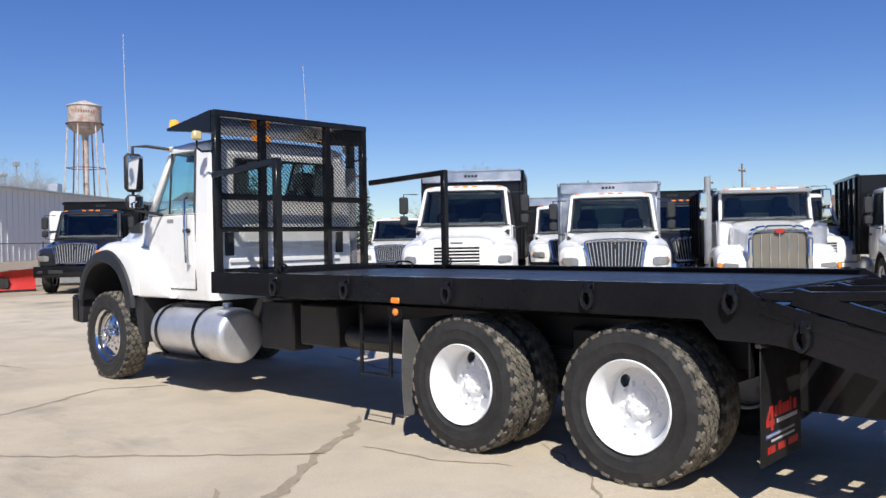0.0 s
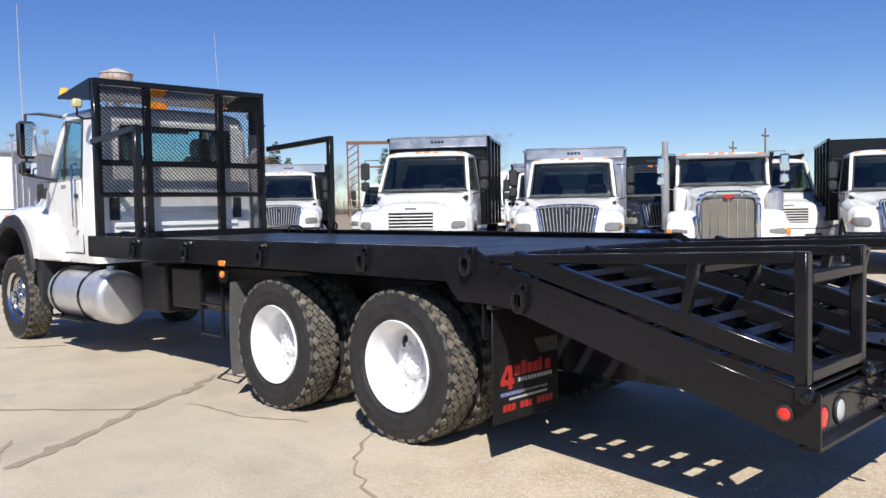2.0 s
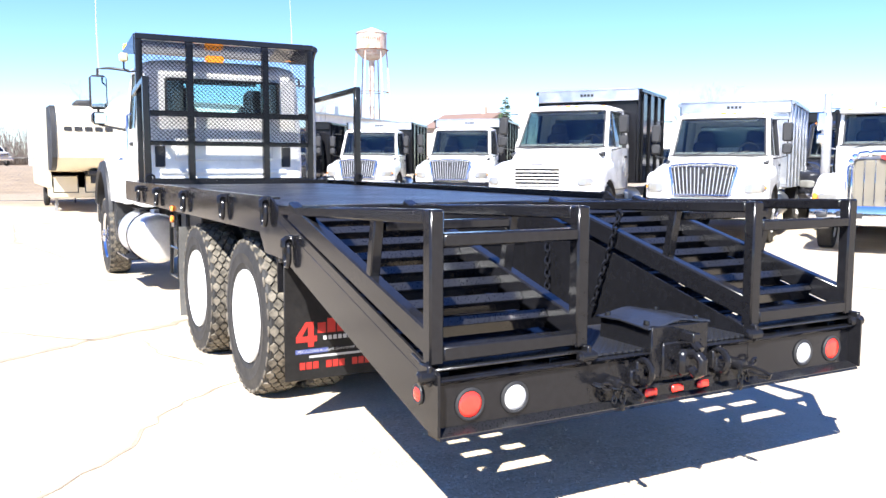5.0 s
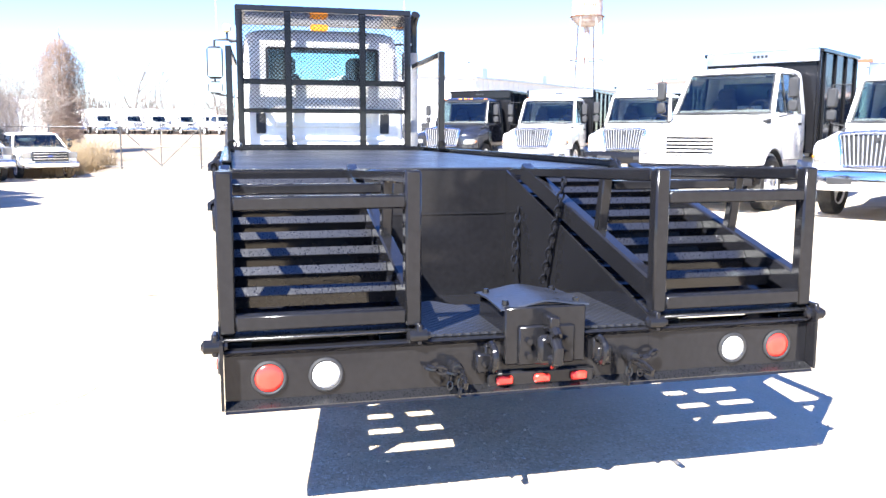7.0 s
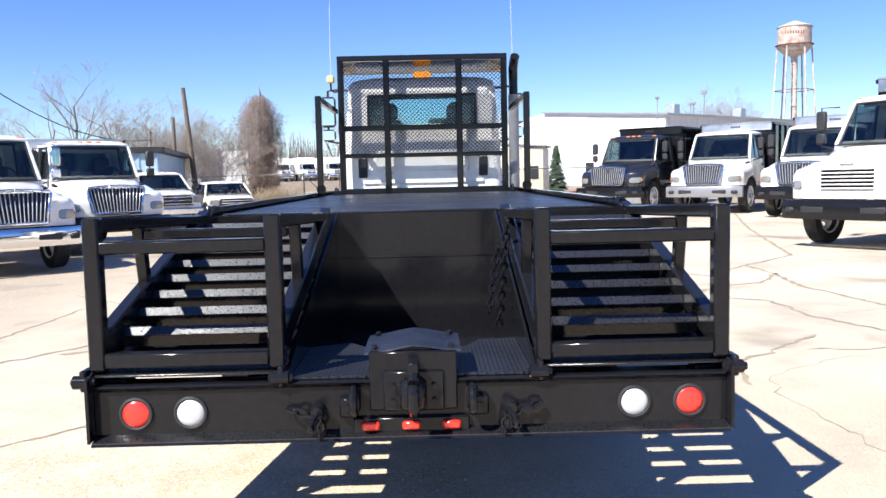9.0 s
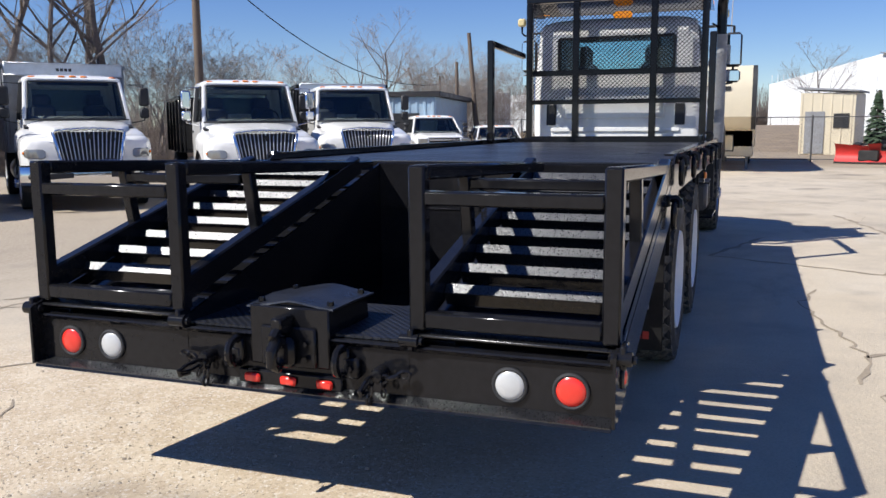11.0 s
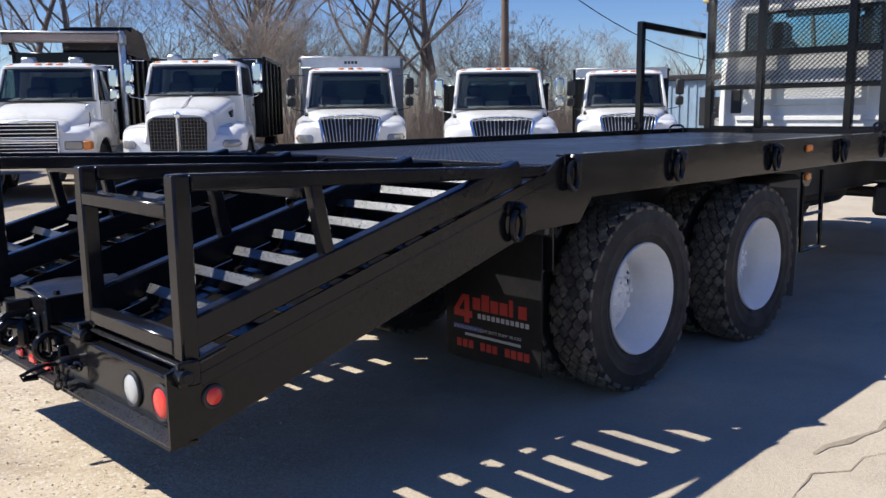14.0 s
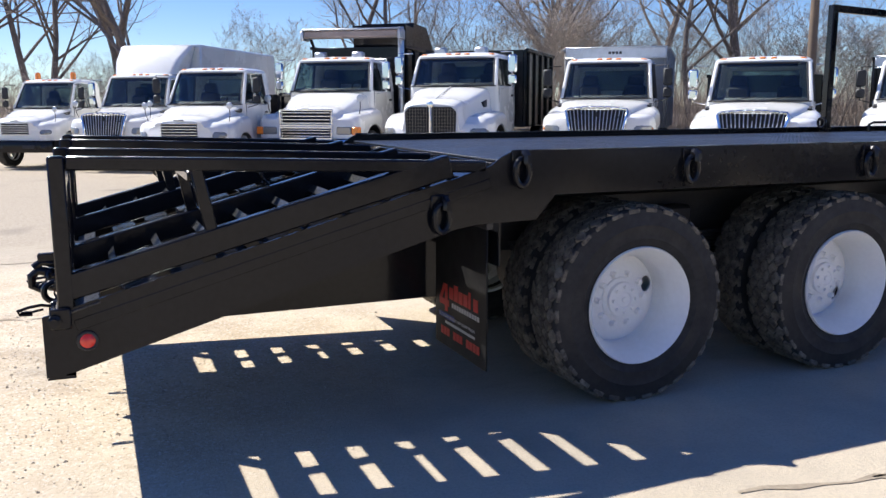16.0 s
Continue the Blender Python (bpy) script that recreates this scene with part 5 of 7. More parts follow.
def grille_vertical(truck, x, w0, w1, z0, z1, bars, lean=0.08, surround="chrome", badge="dark"):
    """A wide grille with a bright surround, narrower below, upright bars and a badge."""
    pts = [(x, -w1, z1), (x, w1, z1), (x + lean, w0, z0), (x + lean, -w0, z0)]
    back = part("grille", G().loft([[(p[0] - 0.05, p[1], p[2]) for p in pts], [(p[0] + 0.004, p[1], p[2]) for p in pts]]), "grille_dark", truck)
    # bright surround: arched head, tapered cheeks
    g = G()
    arch_top = [(x + 0.01, -w1 + 2 * w1 * k / 8, z1 + 0.045 * (1 - (k / 4 - 1) ** 2)) for k in range(9)]
    line = arch_top + [(x + lean + 0.01, w0, z0), (x + lean + 0.01, -w0, z0)]
    for i in range(len(line)):
        g.beam(line[i], line[(i + 1) % len(line)], 0.06, 0.085, 0.02, up=(1, 0, 0))
    part("grille_surround", g, surround, back)
    for i in range(bars):
        t = (i + 1) / (bars + 1) * 2 - 1
        part("grille_bar", G().beam((x + lean + 0.008, t * w0, z0), (x + 0.008, t * w1, z1), 0.016, 0.03, 0.005, up=(1, 0, 0)), "bright", back)
    zc = z1 - 0.09
    part("badge", G().prism([(0, zc + 0.05), (0.04, zc), (0, zc - 0.05), (-0.04, zc)], x + 0.03, x + 0.05, "x"), badge, back, "small lozenge badge")


def grille_slats(truck, x, w, z0, z1, rows, material="chrome", surround=None):
    back = part("grille", G().box(x - 0.05, x + 0.004, -w, w, z0, z1, 0.02), "grille_dark", truck)
    for i in range(rows):
        z = z0 + (z1 - z0) * (i + 0.5) / rows
        part("grille_bar", G().box(x + 0.005, x + 0.045, -w + 0.01, w - 0.01, z - (z1 - z0) / rows * 0.20, z + (z1 - z0) / rows * 0.20, 0.008), material, back)
    if surround:
        part("grille_surround", G().box(x - 0.02, x + 0.035, -w - 0.04, w + 0.04, z1, z1 + 0.04, 0.01).box(x - 0.02, x + 0.035, -w - 0.04, w + 0.04, z0 - 0.04, z0, 0.01).box(x - 0.02, x + 0.035, -w - 0.04, -w, z0, z1, 0.01).box(x - 0.02, x + 0.035, w, w + 0.04, z0, z1, 0.01), surround, back)
    return back


def dump_body(truck, x0, length, w, z0, z1, side, board, ribs=True):
    """Tipper body behind the cab: sides with ribs, bulkhead and a bright header board."""
    body = part("dump_body", G().box(x0 - length, x0, -w, -w + 0.06, z0, z1, 0.01).box(x0 - length, x0, w - 0.06, w, z0, z1, 0.01).box(x0 - length, x0 - length + 0.06, -w + 0.061, w - 0.061, z0, z1 - 0.1, 0.01).box(x0 - length, x0, -w + 0.061, w - 0.061, z0, z0 + 0.06, 0.01), side, truck)
    part("bulkhead", G().box(x0 - 0.06, x0 - 0.002, -w + 0.062, w - 0.062, z0 + 0.061, z1, 0.01), side, body)
    if ribs:
        k = int(length / 0.6)
        for s in (-1, 1):
            for i in range(k):
                x = x0 - 0.2 - i * (length - 0.4) / max(1, k - 1)
                part("rib", G().box(x - 0.04, x + 0.04, s * w, s * (w + 0.045), z0, z1 - 0.05, 0.01), side, body)
            part("top_rail", G().box(x0 - length, x0 + 0.02, s * (w - 0.03), s * (w + 0.05), z1 - 0.05, z1 + 0.03, 0.012), side, body)
    if board:
        part("header_board", G().box(x0 + 0.002, x0 + 0.05, -w + 0.02, w - 0.02, z1 - 0.22, z1 + 0.05, 0.015).box(x0 + 0.05, x0 + 0.075, -w + 0.02, w - 0.02, z1 - 0.22, z1 - 0.19, 0.008).box(x0 + 0.05, x0 + 0.075, -w + 0.02, w - 0.02, z1 + 0.02, z1 + 0.05, 0.008), board, body, "bright header board")
        for k in range(4):
            part("letter_bar", G().box(x0 + 0.0505, x0 + 0.056, -0.16 + 0.08 * k, -0.10 + 0.08 * k, z1 - 0.115, z1 - 0.055, 0.002), "dark", body)
    return body


def work_truck(name, label, style, x, y, heading, paint="white", bumper="chrome", body=("black", "alu"), body_z=(1.0, 2.78), body_len=3.1, group="", extras=(), size=1.0):
    """A conventional lorry; heading: degrees from +x; x, y: ground under the middle of its grille."""
    t = thing(name, label, "truck", Matrix.Translation((x, y, 0)) @ Matrix.Rotation(radians(heading), 4, "Z") @ Matrix.Scale(size, 4), group)
    spec = {"intl": dict(xb=-1.42, xt=-1.86, xr=-3.0, zb=1.66, zr=2.52, w=0.98, wr=0.90, hn=0.66, hc=0.90, zn=1.46, fr=1.16, ftop=1.30),
            "m2": dict(xb=-1.30, xt=-1.78, xr=-2.95, zb=1.76, zr=2.62, w=1.0, wr=0.90, hn=0.74, hc=0.92, zn=1.46, fr=1.16, ftop=1.34),
            "pete": dict(xb=-1.62, xt=-1.82, xr=-3.1, zb=1.88, zr=2.58, w=0.95, wr=0.93, hn=0.52, hc=0.70, zn=1.66, fr=1.16, ftop=1.32),
            "kw": dict(xb=-1.45, xt=-1.78, xr=-3.0, zb=1.89, zr=2.58, w=0.96, wr=0.90, hn=0.55, hc=0.74, zn=1.58, fr=1.16, ftop=1.34),
            "sterling": dict(xb=-1.40, xt=-1.75, xr=-3.0, zb=1.83, zr=2.58, w=0.98, wr=0.90, hn=0.70, hc=0.82, zn=1.44, fr=1.16, ftop=1.30)}[style]
    q = spec
    L, zn, zb = -q["xb"] + 0.06, q["zn"], q["zb"]
    shape = {"intl": dict(hw=[(0, 0.58), (0.25, 0.64), (L, 0.95)], ft=[(0, 1.26), (0.2, 1.36), (0.7, 1.43), (L, 1.50)], fw=[(0, 0.68), (0.05, 0.90), (0.13, 1.03), (0.32, 1.12), (1.1, 1.155), (L, 1.08)]),
             "m2": dict(hw=[(0, 0.60), (0.12, 0.70), (L, 0.95)], ft=[(0, 1.24), (0.2, 1.36), (0.7, 1.45), (L, 1.50)], fw=[(0, 0.78), (0.08, 0.97), (0.22, 1.09), (0.45, 1.16), (L, 1.12)]),
             "pete": dict(hw=[(0, 0.52), (L, 0.72)], ft=[(0, 1.05), (0.22, 1.22), (0.7, 1.36), (1.2, 1.34), (L, 1.1)], fw=[(0, 0.60), (0.035, 1.02), (0.16, 1.14), (L, 1.17)]),
             "kw": dict(hw=[(0, 0.54), (0.15, 0.60), (L, 0.80)], ft=[(0, 1.0), (0.15, 1.14), (0.4, 1.27), (0.8, 1.33), (L, 1.36)], fw=[(0, 0.60), (0.05, 0.80), (0.15, 0.96), (0.32, 1.08), (0.6, 1.15), (L, 1.14)]),
             "sterling": dict(hw=[(0, 0.66), (0.12, 0.72), (L, 0.88)], ft=[(0, 1.24), (0.25, 1.34), (L, 1.44)], fw=[(0, 0.90), (0.05, 1.04), (0.2, 1.13), (L, 1.16)])}[style]
    fw = shape["fw"]
    xa = -1.02
    nose(t, paint, 0.0, L, [(0, zn - 0.07), (0.05, zn - 0.01), (0.25, zn + 0.4 * (zb - zn) * 0.25 / L + 0.02), (L, zb - 0.015)], shape["hw"], shape["ft"], fw, (-xa, 0.50, 0.62), 0.84, 0.72)
    for s in (-1, 1):
        bg_wheel(t, xa, s * 0.98, s)
        if style in ("intl", "m2"):
            part("hood_vent", G().prism([(-L + 0.10, zb - 0.10), (-L + 0.34, zb - 0.15), (-L + 0.26, zb - 0.20), (-L + 0.12, zb - 0.19)], s * 0.80, s * 0.965), "dark", t)
    build_cab(t, paint, q["xb"], q["xt"], q["xr"], 0.78, q["zb"], q["zr"], q["w"], q["wr"])
    mirrors(t, q["xb"] - 0.12, q["w"], q["zb"] + 0.02, q["zb"] + 0.62, dark=style in ("intl", "m2") and "bright_mirrors" not in extras)
    # grille and lamps by make
    if style == "intl":
        grille_vertical(t, 0.0, 0.50, 0.60, 0.90, 1.43, 15)
        for s in (-1, 1):
            part("turn_lamp", G().box(-0.24, -0.17, s * 1.055, s * 1.09, 1.03, 1.08, 0.012), "amber", swept_lamp(t, 0.0, fw, s, 0.73, 1.07, 0.95, 1.13, "swept clouded headlamp"))
    elif style == "m2":
        grille_slats(t, 0.0, 0.46, 0.98, 1.36, 6, "white" if "blackgrille" not in extras else "chrome")
        part("badge", G().box(0.0, 0.02, -0.12, 0.12, 1.385, 1.42, 0.008), "silver", t)
        for s in (-1, 1):
            swept_lamp(t, 0.0, fw, s, 0.80, 1.06, 1.00, 1.15, "oval clouded headlamp")
    elif style == "pete":
        back = part("grille", G().box(-0.06, 0.02, -0.50, 0.50, 0.78, 1.60, 0.03), "screen", t)
        crown = [(0.06, -0.54, 0.74), (0.06, -0.54, 1.50), (0.05, -0.52, 1.60), (0.04, -0.44, 1.67), (0.03, -0.25, 1.695), (0.03, 0.25, 1.695), (0.04, 0.44, 1.67), (0.05, 0.52, 1.60), (0.06, 0.54, 1.50), (0.06, 0.54, 0.74)]
        g = G()
        for a, b in zip(crown, crown[1:]):
            g.beam(a, b, 0.10, 0.12, 0.03, up=(1, 0, 0))
        g.box(0.0, 0.10, -0.54, 0.54, 0.72, 0.80, 0.03)
        part("grille_surround", g, "chrome", back, "tall rounded chrome grille surround")
        for k in range(5):
            part("grille_bar", G().box(0.02, 0.04, -0.33 + 0.165 * k - 0.012, -0.33 + 0.165 * k + 0.012, 0.80, 1.58, 0.006), "chrome", back)
        part("badge", G().loft([[(xx, 0.10 * k * math.cos(a), 1.63 + 0.045 * k * math.sin(a)) for a in [2 * math.pi * i / 16 for i in range(16)]] for xx, k in ((0.06, 1), (0.085, 0.9))]), "emblem", back, "red oval badge")
        for s in (-1, 1):
            part("headlamp", G().box(-0.22, -0.008, s * 0.72, s * 1.04, 0.90, 1.02, 0.03), "headlamp", t)
            part("turn_lamp", G().box(-0.3, -0.03, s * 1.045, s * 1.13, 0.90, 1.02, 0.02), "amber", t)
        part("exhaust_pipe", G().lathe([(0.075, 0), (0.085, 0.02), (0.085, 1.45), (0.065, 1.5), (0.065, 1.88), (0.0001, 1.88)], (-1.75, -1.15, 0.95), axis="z", n=16), "grey", t, "tall dull exhaust stack")
        part("air_cleaner", G().lathe([(0.0001, 0), (0.16, 0.03), (0.17, 0.6), (0.1, 0.68), (0.0001, 0.7)], (-1.5, 1.02, 1.1), axis="z", n=18), "alu", t)
        part("sun_visor", G().box(-1.84, -1.6, -0.93, 0.93, 2.44, 2.52, 0.02), "grey", t)
    elif style == "kw":
        for s in (-1, 1):
            part("grille", G().prism([(s * 0.04, 0.86), (s * 0.50, 0.86), (s * 0.52, 1.36), (s * 0.42, 1.46), (s * 0.04, 1.46)], -0.03, 0.03, "x"), "grille_dark", t, "mesh radiator grille half")
            g = G()
            for k in range(9):
                g.box(0.030, 0.036, s * 0.05, s * 0.50, 0.885 + 0.065 * k, 0.893 + 0.065 * k, 0.0)
            for k in range(8):
                g.box(0.0365, 0.042, s * (0.07 + 0.058 * k) - 0.004, s * (0.07 + 0.058 * k) + 0.004, 0.87, 1.455 if k < 7 else 1.40, 0.0)
            tagged(part("grille_mesh", g, "screen", t, "woven wire grille mesh"), kind="stuff")
            swept_lamp(t, 0.0, fw, s, 0.78, 1.08, 0.90, 1.05, "clouded headlamp")
        part("grille_spine", G().box(0.0, 0.06, -0.024, 0.024, 0.84, 1.53, 0.01), "chrome", t)
        part("badge", G().lathe([(0.0001, 0.035), (0.05, 0.03), (0.065, 0.015), (0.065, 0.0)], (0.03, 0, 1.50), axis="x", n=16), "chrome", t, "round chrome badge")
        part("hood_crease", G().beam((0.0, 0, 1.545), (-1.35, 0, 1.885), 0.035, 0.02, 0.008), "white", t)
        for s in (-1, 1):
            part("hood_vent", G().prism([(-1.22, 1.60), (-0.98, 1.55), (-1.04, 1.45), (-1.20, 1.45)], s * 0.74, s * 0.80), "dark", t)
    elif style == "sterling":
        grille_slats(t, 0.0, 0.55, 1.12, 1.40, 4, "chrome", surround="chrome")
        grille_slats(t, 0.03, 0.55, 0.86, 1.04, 3, "chrome", surround="chrome")
        part("badge", G().box(0.04, 0.05, -0.08, 0.08, 1.40, 1.46, 0.01), "chrome", t)
        for s in (-1, 1):
            part("headlamp", G().box(-0.15, 0.02, s * 0.66, s * 0.98, 0.92, 1.08, 0.02), "headlamp", t)
            part("turn_lamp", G().box(-0.2, 0.01, s * 0.985, s * 1.13, 0.92, 1.08, 0.02), "amber", t)
    # convex mirrors on stalks over the front wings
    if "wing_mirrors" in extras:
        for s in (-1, 1):
            top = curve_at(shape["ft"], 0.45)
            hm = part("wing_mirror", G().tube([(-0.45, s * 1.0, top - 0.03), (-0.42, s * 1.04, top + 0.12), (-0.40, s * 1.04, top + 0.26)], 0.010, 6), "dark", t, "small round mirror on a stalk")
            part("mirror_glass", G().lathe([(0.0001, -0.035), (0.06, -0.025), (0.078, 0.0), (0.07, 0.012), (0.0001, 0.02)], (-0.40, s * 1.04, top + 0.32), axis="x", n=16), "alu", hm)
    # bumper
    m = {"chrome": "chrome", "black": "black", "silver": "silver", "white": "white"}[bumper]
    rings = []
    for k in range(13):
        yy = -1.16 + 2.32 * k / 12
        xx = 0.14 - 0.16 * abs(yy / 1.16) ** 4
        rings.append([(xx - 0.10, yy, 0.50), (xx, yy, 0.50), (xx + 0.02, yy, 0.56), (xx + 0.02, yy, 0.76), (xx, yy, 0.82), (xx - 0.10, yy, 0.82)])
    bp = part("front_bumper", G().loft(rings), m, t, {"chrome": "chrome front bumper", "black": "black steel front bumper", "silver": "silver front bumper", "white": "white front bumper"}[bumper])
    for s in (-1, 1):
        part("bumper_slot", G().box(0.10, 0.163, s * 0.30, s * 0.72, 0.60, 0.72, 0.02), "dark", bp)
        part("fog_lamp", G().box(0.0, 0.135, s * 0.86, s * 1.04, 0.60, 0.70, 0.03), "dark", bp)
    # frame, rear wheels and body
    for s in (-1, 1):
        part("chassis_rail", G().box(-7.0, -0.15, s * 0.36, s * 0.44, 0.62, 0.86, 0.01), "frame_black", t)
        for xx in (-5.2,) if body_len < 4.2 else (-5.2, -6.45):
            bg_wheel(t, xx, s * 1.0, s, True)
        part("side_tank", G().lathe([(0.0001, 0), (0.24, 0.01), (0.27, 0.05), (0.27, 0.95), (0.24, 0.99), (0.0001, 1.0)], (-3.6, s * 0.86, 0.66), axis="x", n=20), "alu", t)
        part("cab_step", G().box(-2.6, -1.75, s * 0.80, s * 1.05, 0.45, 0.50, 0.01).box(-2.55, -1.8, s * 0.82, s * 1.02, 0.50, 0.78, 0.02), "dark", t)
    if body:
        side, board = body
        dump_body(t, q["xr"] - 0.18, body_len, 1.16, body_z[0], body_z[1], side, board)
    if "beacons" in extras:
        for yy in (-0.6, 0.6):
            part("beacon", G().lathe([(0.085, 0), (0.085, 0.17), (0.07, 0.23), (0.0001, 0.25)], (q["xt"] - 0.3, yy, q["zr"] - 0.03), axis="z", n=14), "amber", t, "amber roof beacon")
    if "horns" in extras:
        for yy in (-0.45, 0.45):
            part("roof_unit", G().box(q["xt"] - 0.35, q["xt"] - 0.15, yy - 0.13, yy + 0.13, q["zr"] - 0.03, q["zr"] + 0.12, 0.03), "alu", t)
    if "tarp" in extras:
        xr = q["xr"]
        z1 = body_z[1]
        roller = part("tarp_roller", G().box(xr - 0.05, xr + 0.32, -1.16, 1.16, z1 + 0.19, z1 + 0.36, 0.03), "tarp", t, "faded tarpaulin rolled in its housing")
        part("roller_lip", G().box(xr - 0.08, xr + 0.36, -1.2, 1.2, z1 + 0.362, z1 + 0.40, 0.012), "alu", roller)
        for yy in (-1.2, 1.2):
            part("end_cap", G().box(xr - 0.06, xr + 0.34, yy - 0.04, yy + 0.04, z1 + 0.14, z1 + 0.36, 0.02), "alu", roller)
            part("roller_arm", G().beam((xr - 0.1, yy * 0.96, z1 + 0.2), (xr - 0.55, yy * 0.96, z1 - 0.25), 0.06, 0.06, 0.01), "black", roller)
        part("tarp_hood", G().prism([(xr - 0.5, z1), (xr - 0.42, z1 + 0.52), (xr - 1.1, z1 + 0.50), (xr - 1.12, z1 + 0.62), (xr - 2.3, z1 + 0.60), (xr - 3.1, z1)], -0.2, 1.14), "black", t)
        part("exhaust_pipe", G().lathe([(0.075, 0), (0.075, 2.3), (0.065, 2.32), (0.0001, 2.32)], (xr - 0.1, 1.12, 1.0), axis="z", n=12), "alu", t, "bright upright exhaust stack")
    return t


# ---- the flatbed truck's cab: built in its own frame, facing -x ----
flip = Matrix.Rotation(math.pi, 4, "Z")


# parts below are made facing +x and turned to face -x with the truck
tmp = new("build_frame")
FW = [(0, 0.70), (0.08, 0.92), (0.25, 1.13), (0.5, 1.20), (1.55, 1.20), (1.75, 1.17), (1.95, 1.13)]
nose(tmp, "white", 10.90, 1.62, [(0, 1.55), (0.06, 1.62), (0.35, 1.84), (0.8, 2.0), (1.62, 2.05)], [(0, 0.62), (0.3, 0.74), (1.62, 0.97)], [(0, 1.30), (0.3, 1.60), (0.75, 1.70), (1.3, 1.69), (1.62, 1.58)], FW, (0.80, 0.86, 0.66), 1.06, 1.06)
for s in (-1, 1):
    # fender skirt that runs back below the door
    rings = []
    for k in range(9):
        t = k / 8
        x = 9.32 - 0.62 * t
        top = 1.62 - 0.56 * t ** 0.8
        rings.append([(x, s * py, pz) for py, pz in rrect(1.03, 1.19 - 0.05 * t, 1.04, max(top, 1.09), 0.03, 3)])
    part("fender_skirt", G().loft(rings), "white", tmp)
    # black rubber flare hugging the arch
    rings = []
    for i in range(17):
        a = radians(10 + 166 * i / 16)
        c, sn = math.cos(a), math.sin(a)
        k = 0.03 * (1 - abs(i - 8) / 8)
        rings.append([(10.10 + r * c, s * yy, 0.86 + r * sn) for r, yy in ((0.60, 1.05), (0.585, 1.235), (0.62, 1.262), (0.70 + k, 1.235), (0.715 + k, 1.19), (0.66, 1.05))])
    part("fender_flare", G().loft(rings), "dark", tmp, "black rubber fender flare")
    part("splash_guard", G().prism([(9.46, 1.06), (9.36, 0.62), (9.26, 0.50), (9.22, 0.52), (9.24, 1.06)], s * 0.62, s * 1.17), "dark", tmp)
    part("splash_guard", G().prism([(10.72, 1.08), (10.86, 1.0), (10.86, 0.66), (10.76, 0.66)], s * 0.72, s * 1.19), "dark", tmp)
    # louvred hood vent
    g = G()
    for k in range(4):
        g.prism([(9.66 + 0.085 * k, 1.93 - 0.014 * k), (9.73 + 0.085 * k, 1.915 - 0.014 * k), (9.70 + 0.085 * k, 1.80), (9.64 + 0.08 * k, 1.80)], s * 0.82, s * (0.972 - 0.014 * k))
    part("hood_vent", g, "dark", tmp, "black louvred hood vent")
    part("turn_lamp", G().box(10.26, 10.36, s * 1.16, s * 1.212, 1.55, 1.60, 0.015), "amber", tmp)
    swept_lamp(tmp, 10.90, FW, s, 0.74, 1.13, 1.20, 1.37, "swept clouded headlamp")
grille_vertical(tmp, 10.89, 0.46, 0.56, 1.0, 1.52, 13)
part("front_bumper", G().box(10.86, 11.06, -1.2, 1.2, 0.66, 1.02, 0.03), "black", tmp, "black steel front bumper")
build_cab(tmp, "white", 9.38, 8.90, 8.0, 1.03, 2.00, 2.84, 1.03, 0.97, roof_lamps=0, panes=("glass_clear", "glass_clear"))
# added thin dark seat-cloth panels just inside the ends of the rear window
for y in (-0.62, 0.60):
    part("window_end_panel", G().box(8.06, 8.09, y - 0.12, y + 0.12, 2.16, 2.62, 0.01), "seat", tmp)
for g in (G().box(7.985, 8.0, -0.86, 0.86, 1.14, 1.36, 0.006), G().box(7.975, 8.0, -0.80, 0.80, 1.44, 1.49, 0.006), G().box(7.97, 8.0, -0.62, 0.62, 1.60, 1.92, 0.02)):
    part("back_panel", g, "white", tmp)
for y in (-0.55, -0.15, 0.25):
    part("back_stamping", G().prism([(y, 1.18), (y + 0.28, 1.18), (y + 0.34, 1.33), (y + 0.06, 1.33)], 7.962, 7.986, "x"), "white", tmp)
for y in (-0.80, 0.80):
    part("cab_vent", G().box(7.975, 8.0, y - 0.06, y + 0.06, 1.52, 1.78, 0.01), "dark", tmp, "black cab air vent")
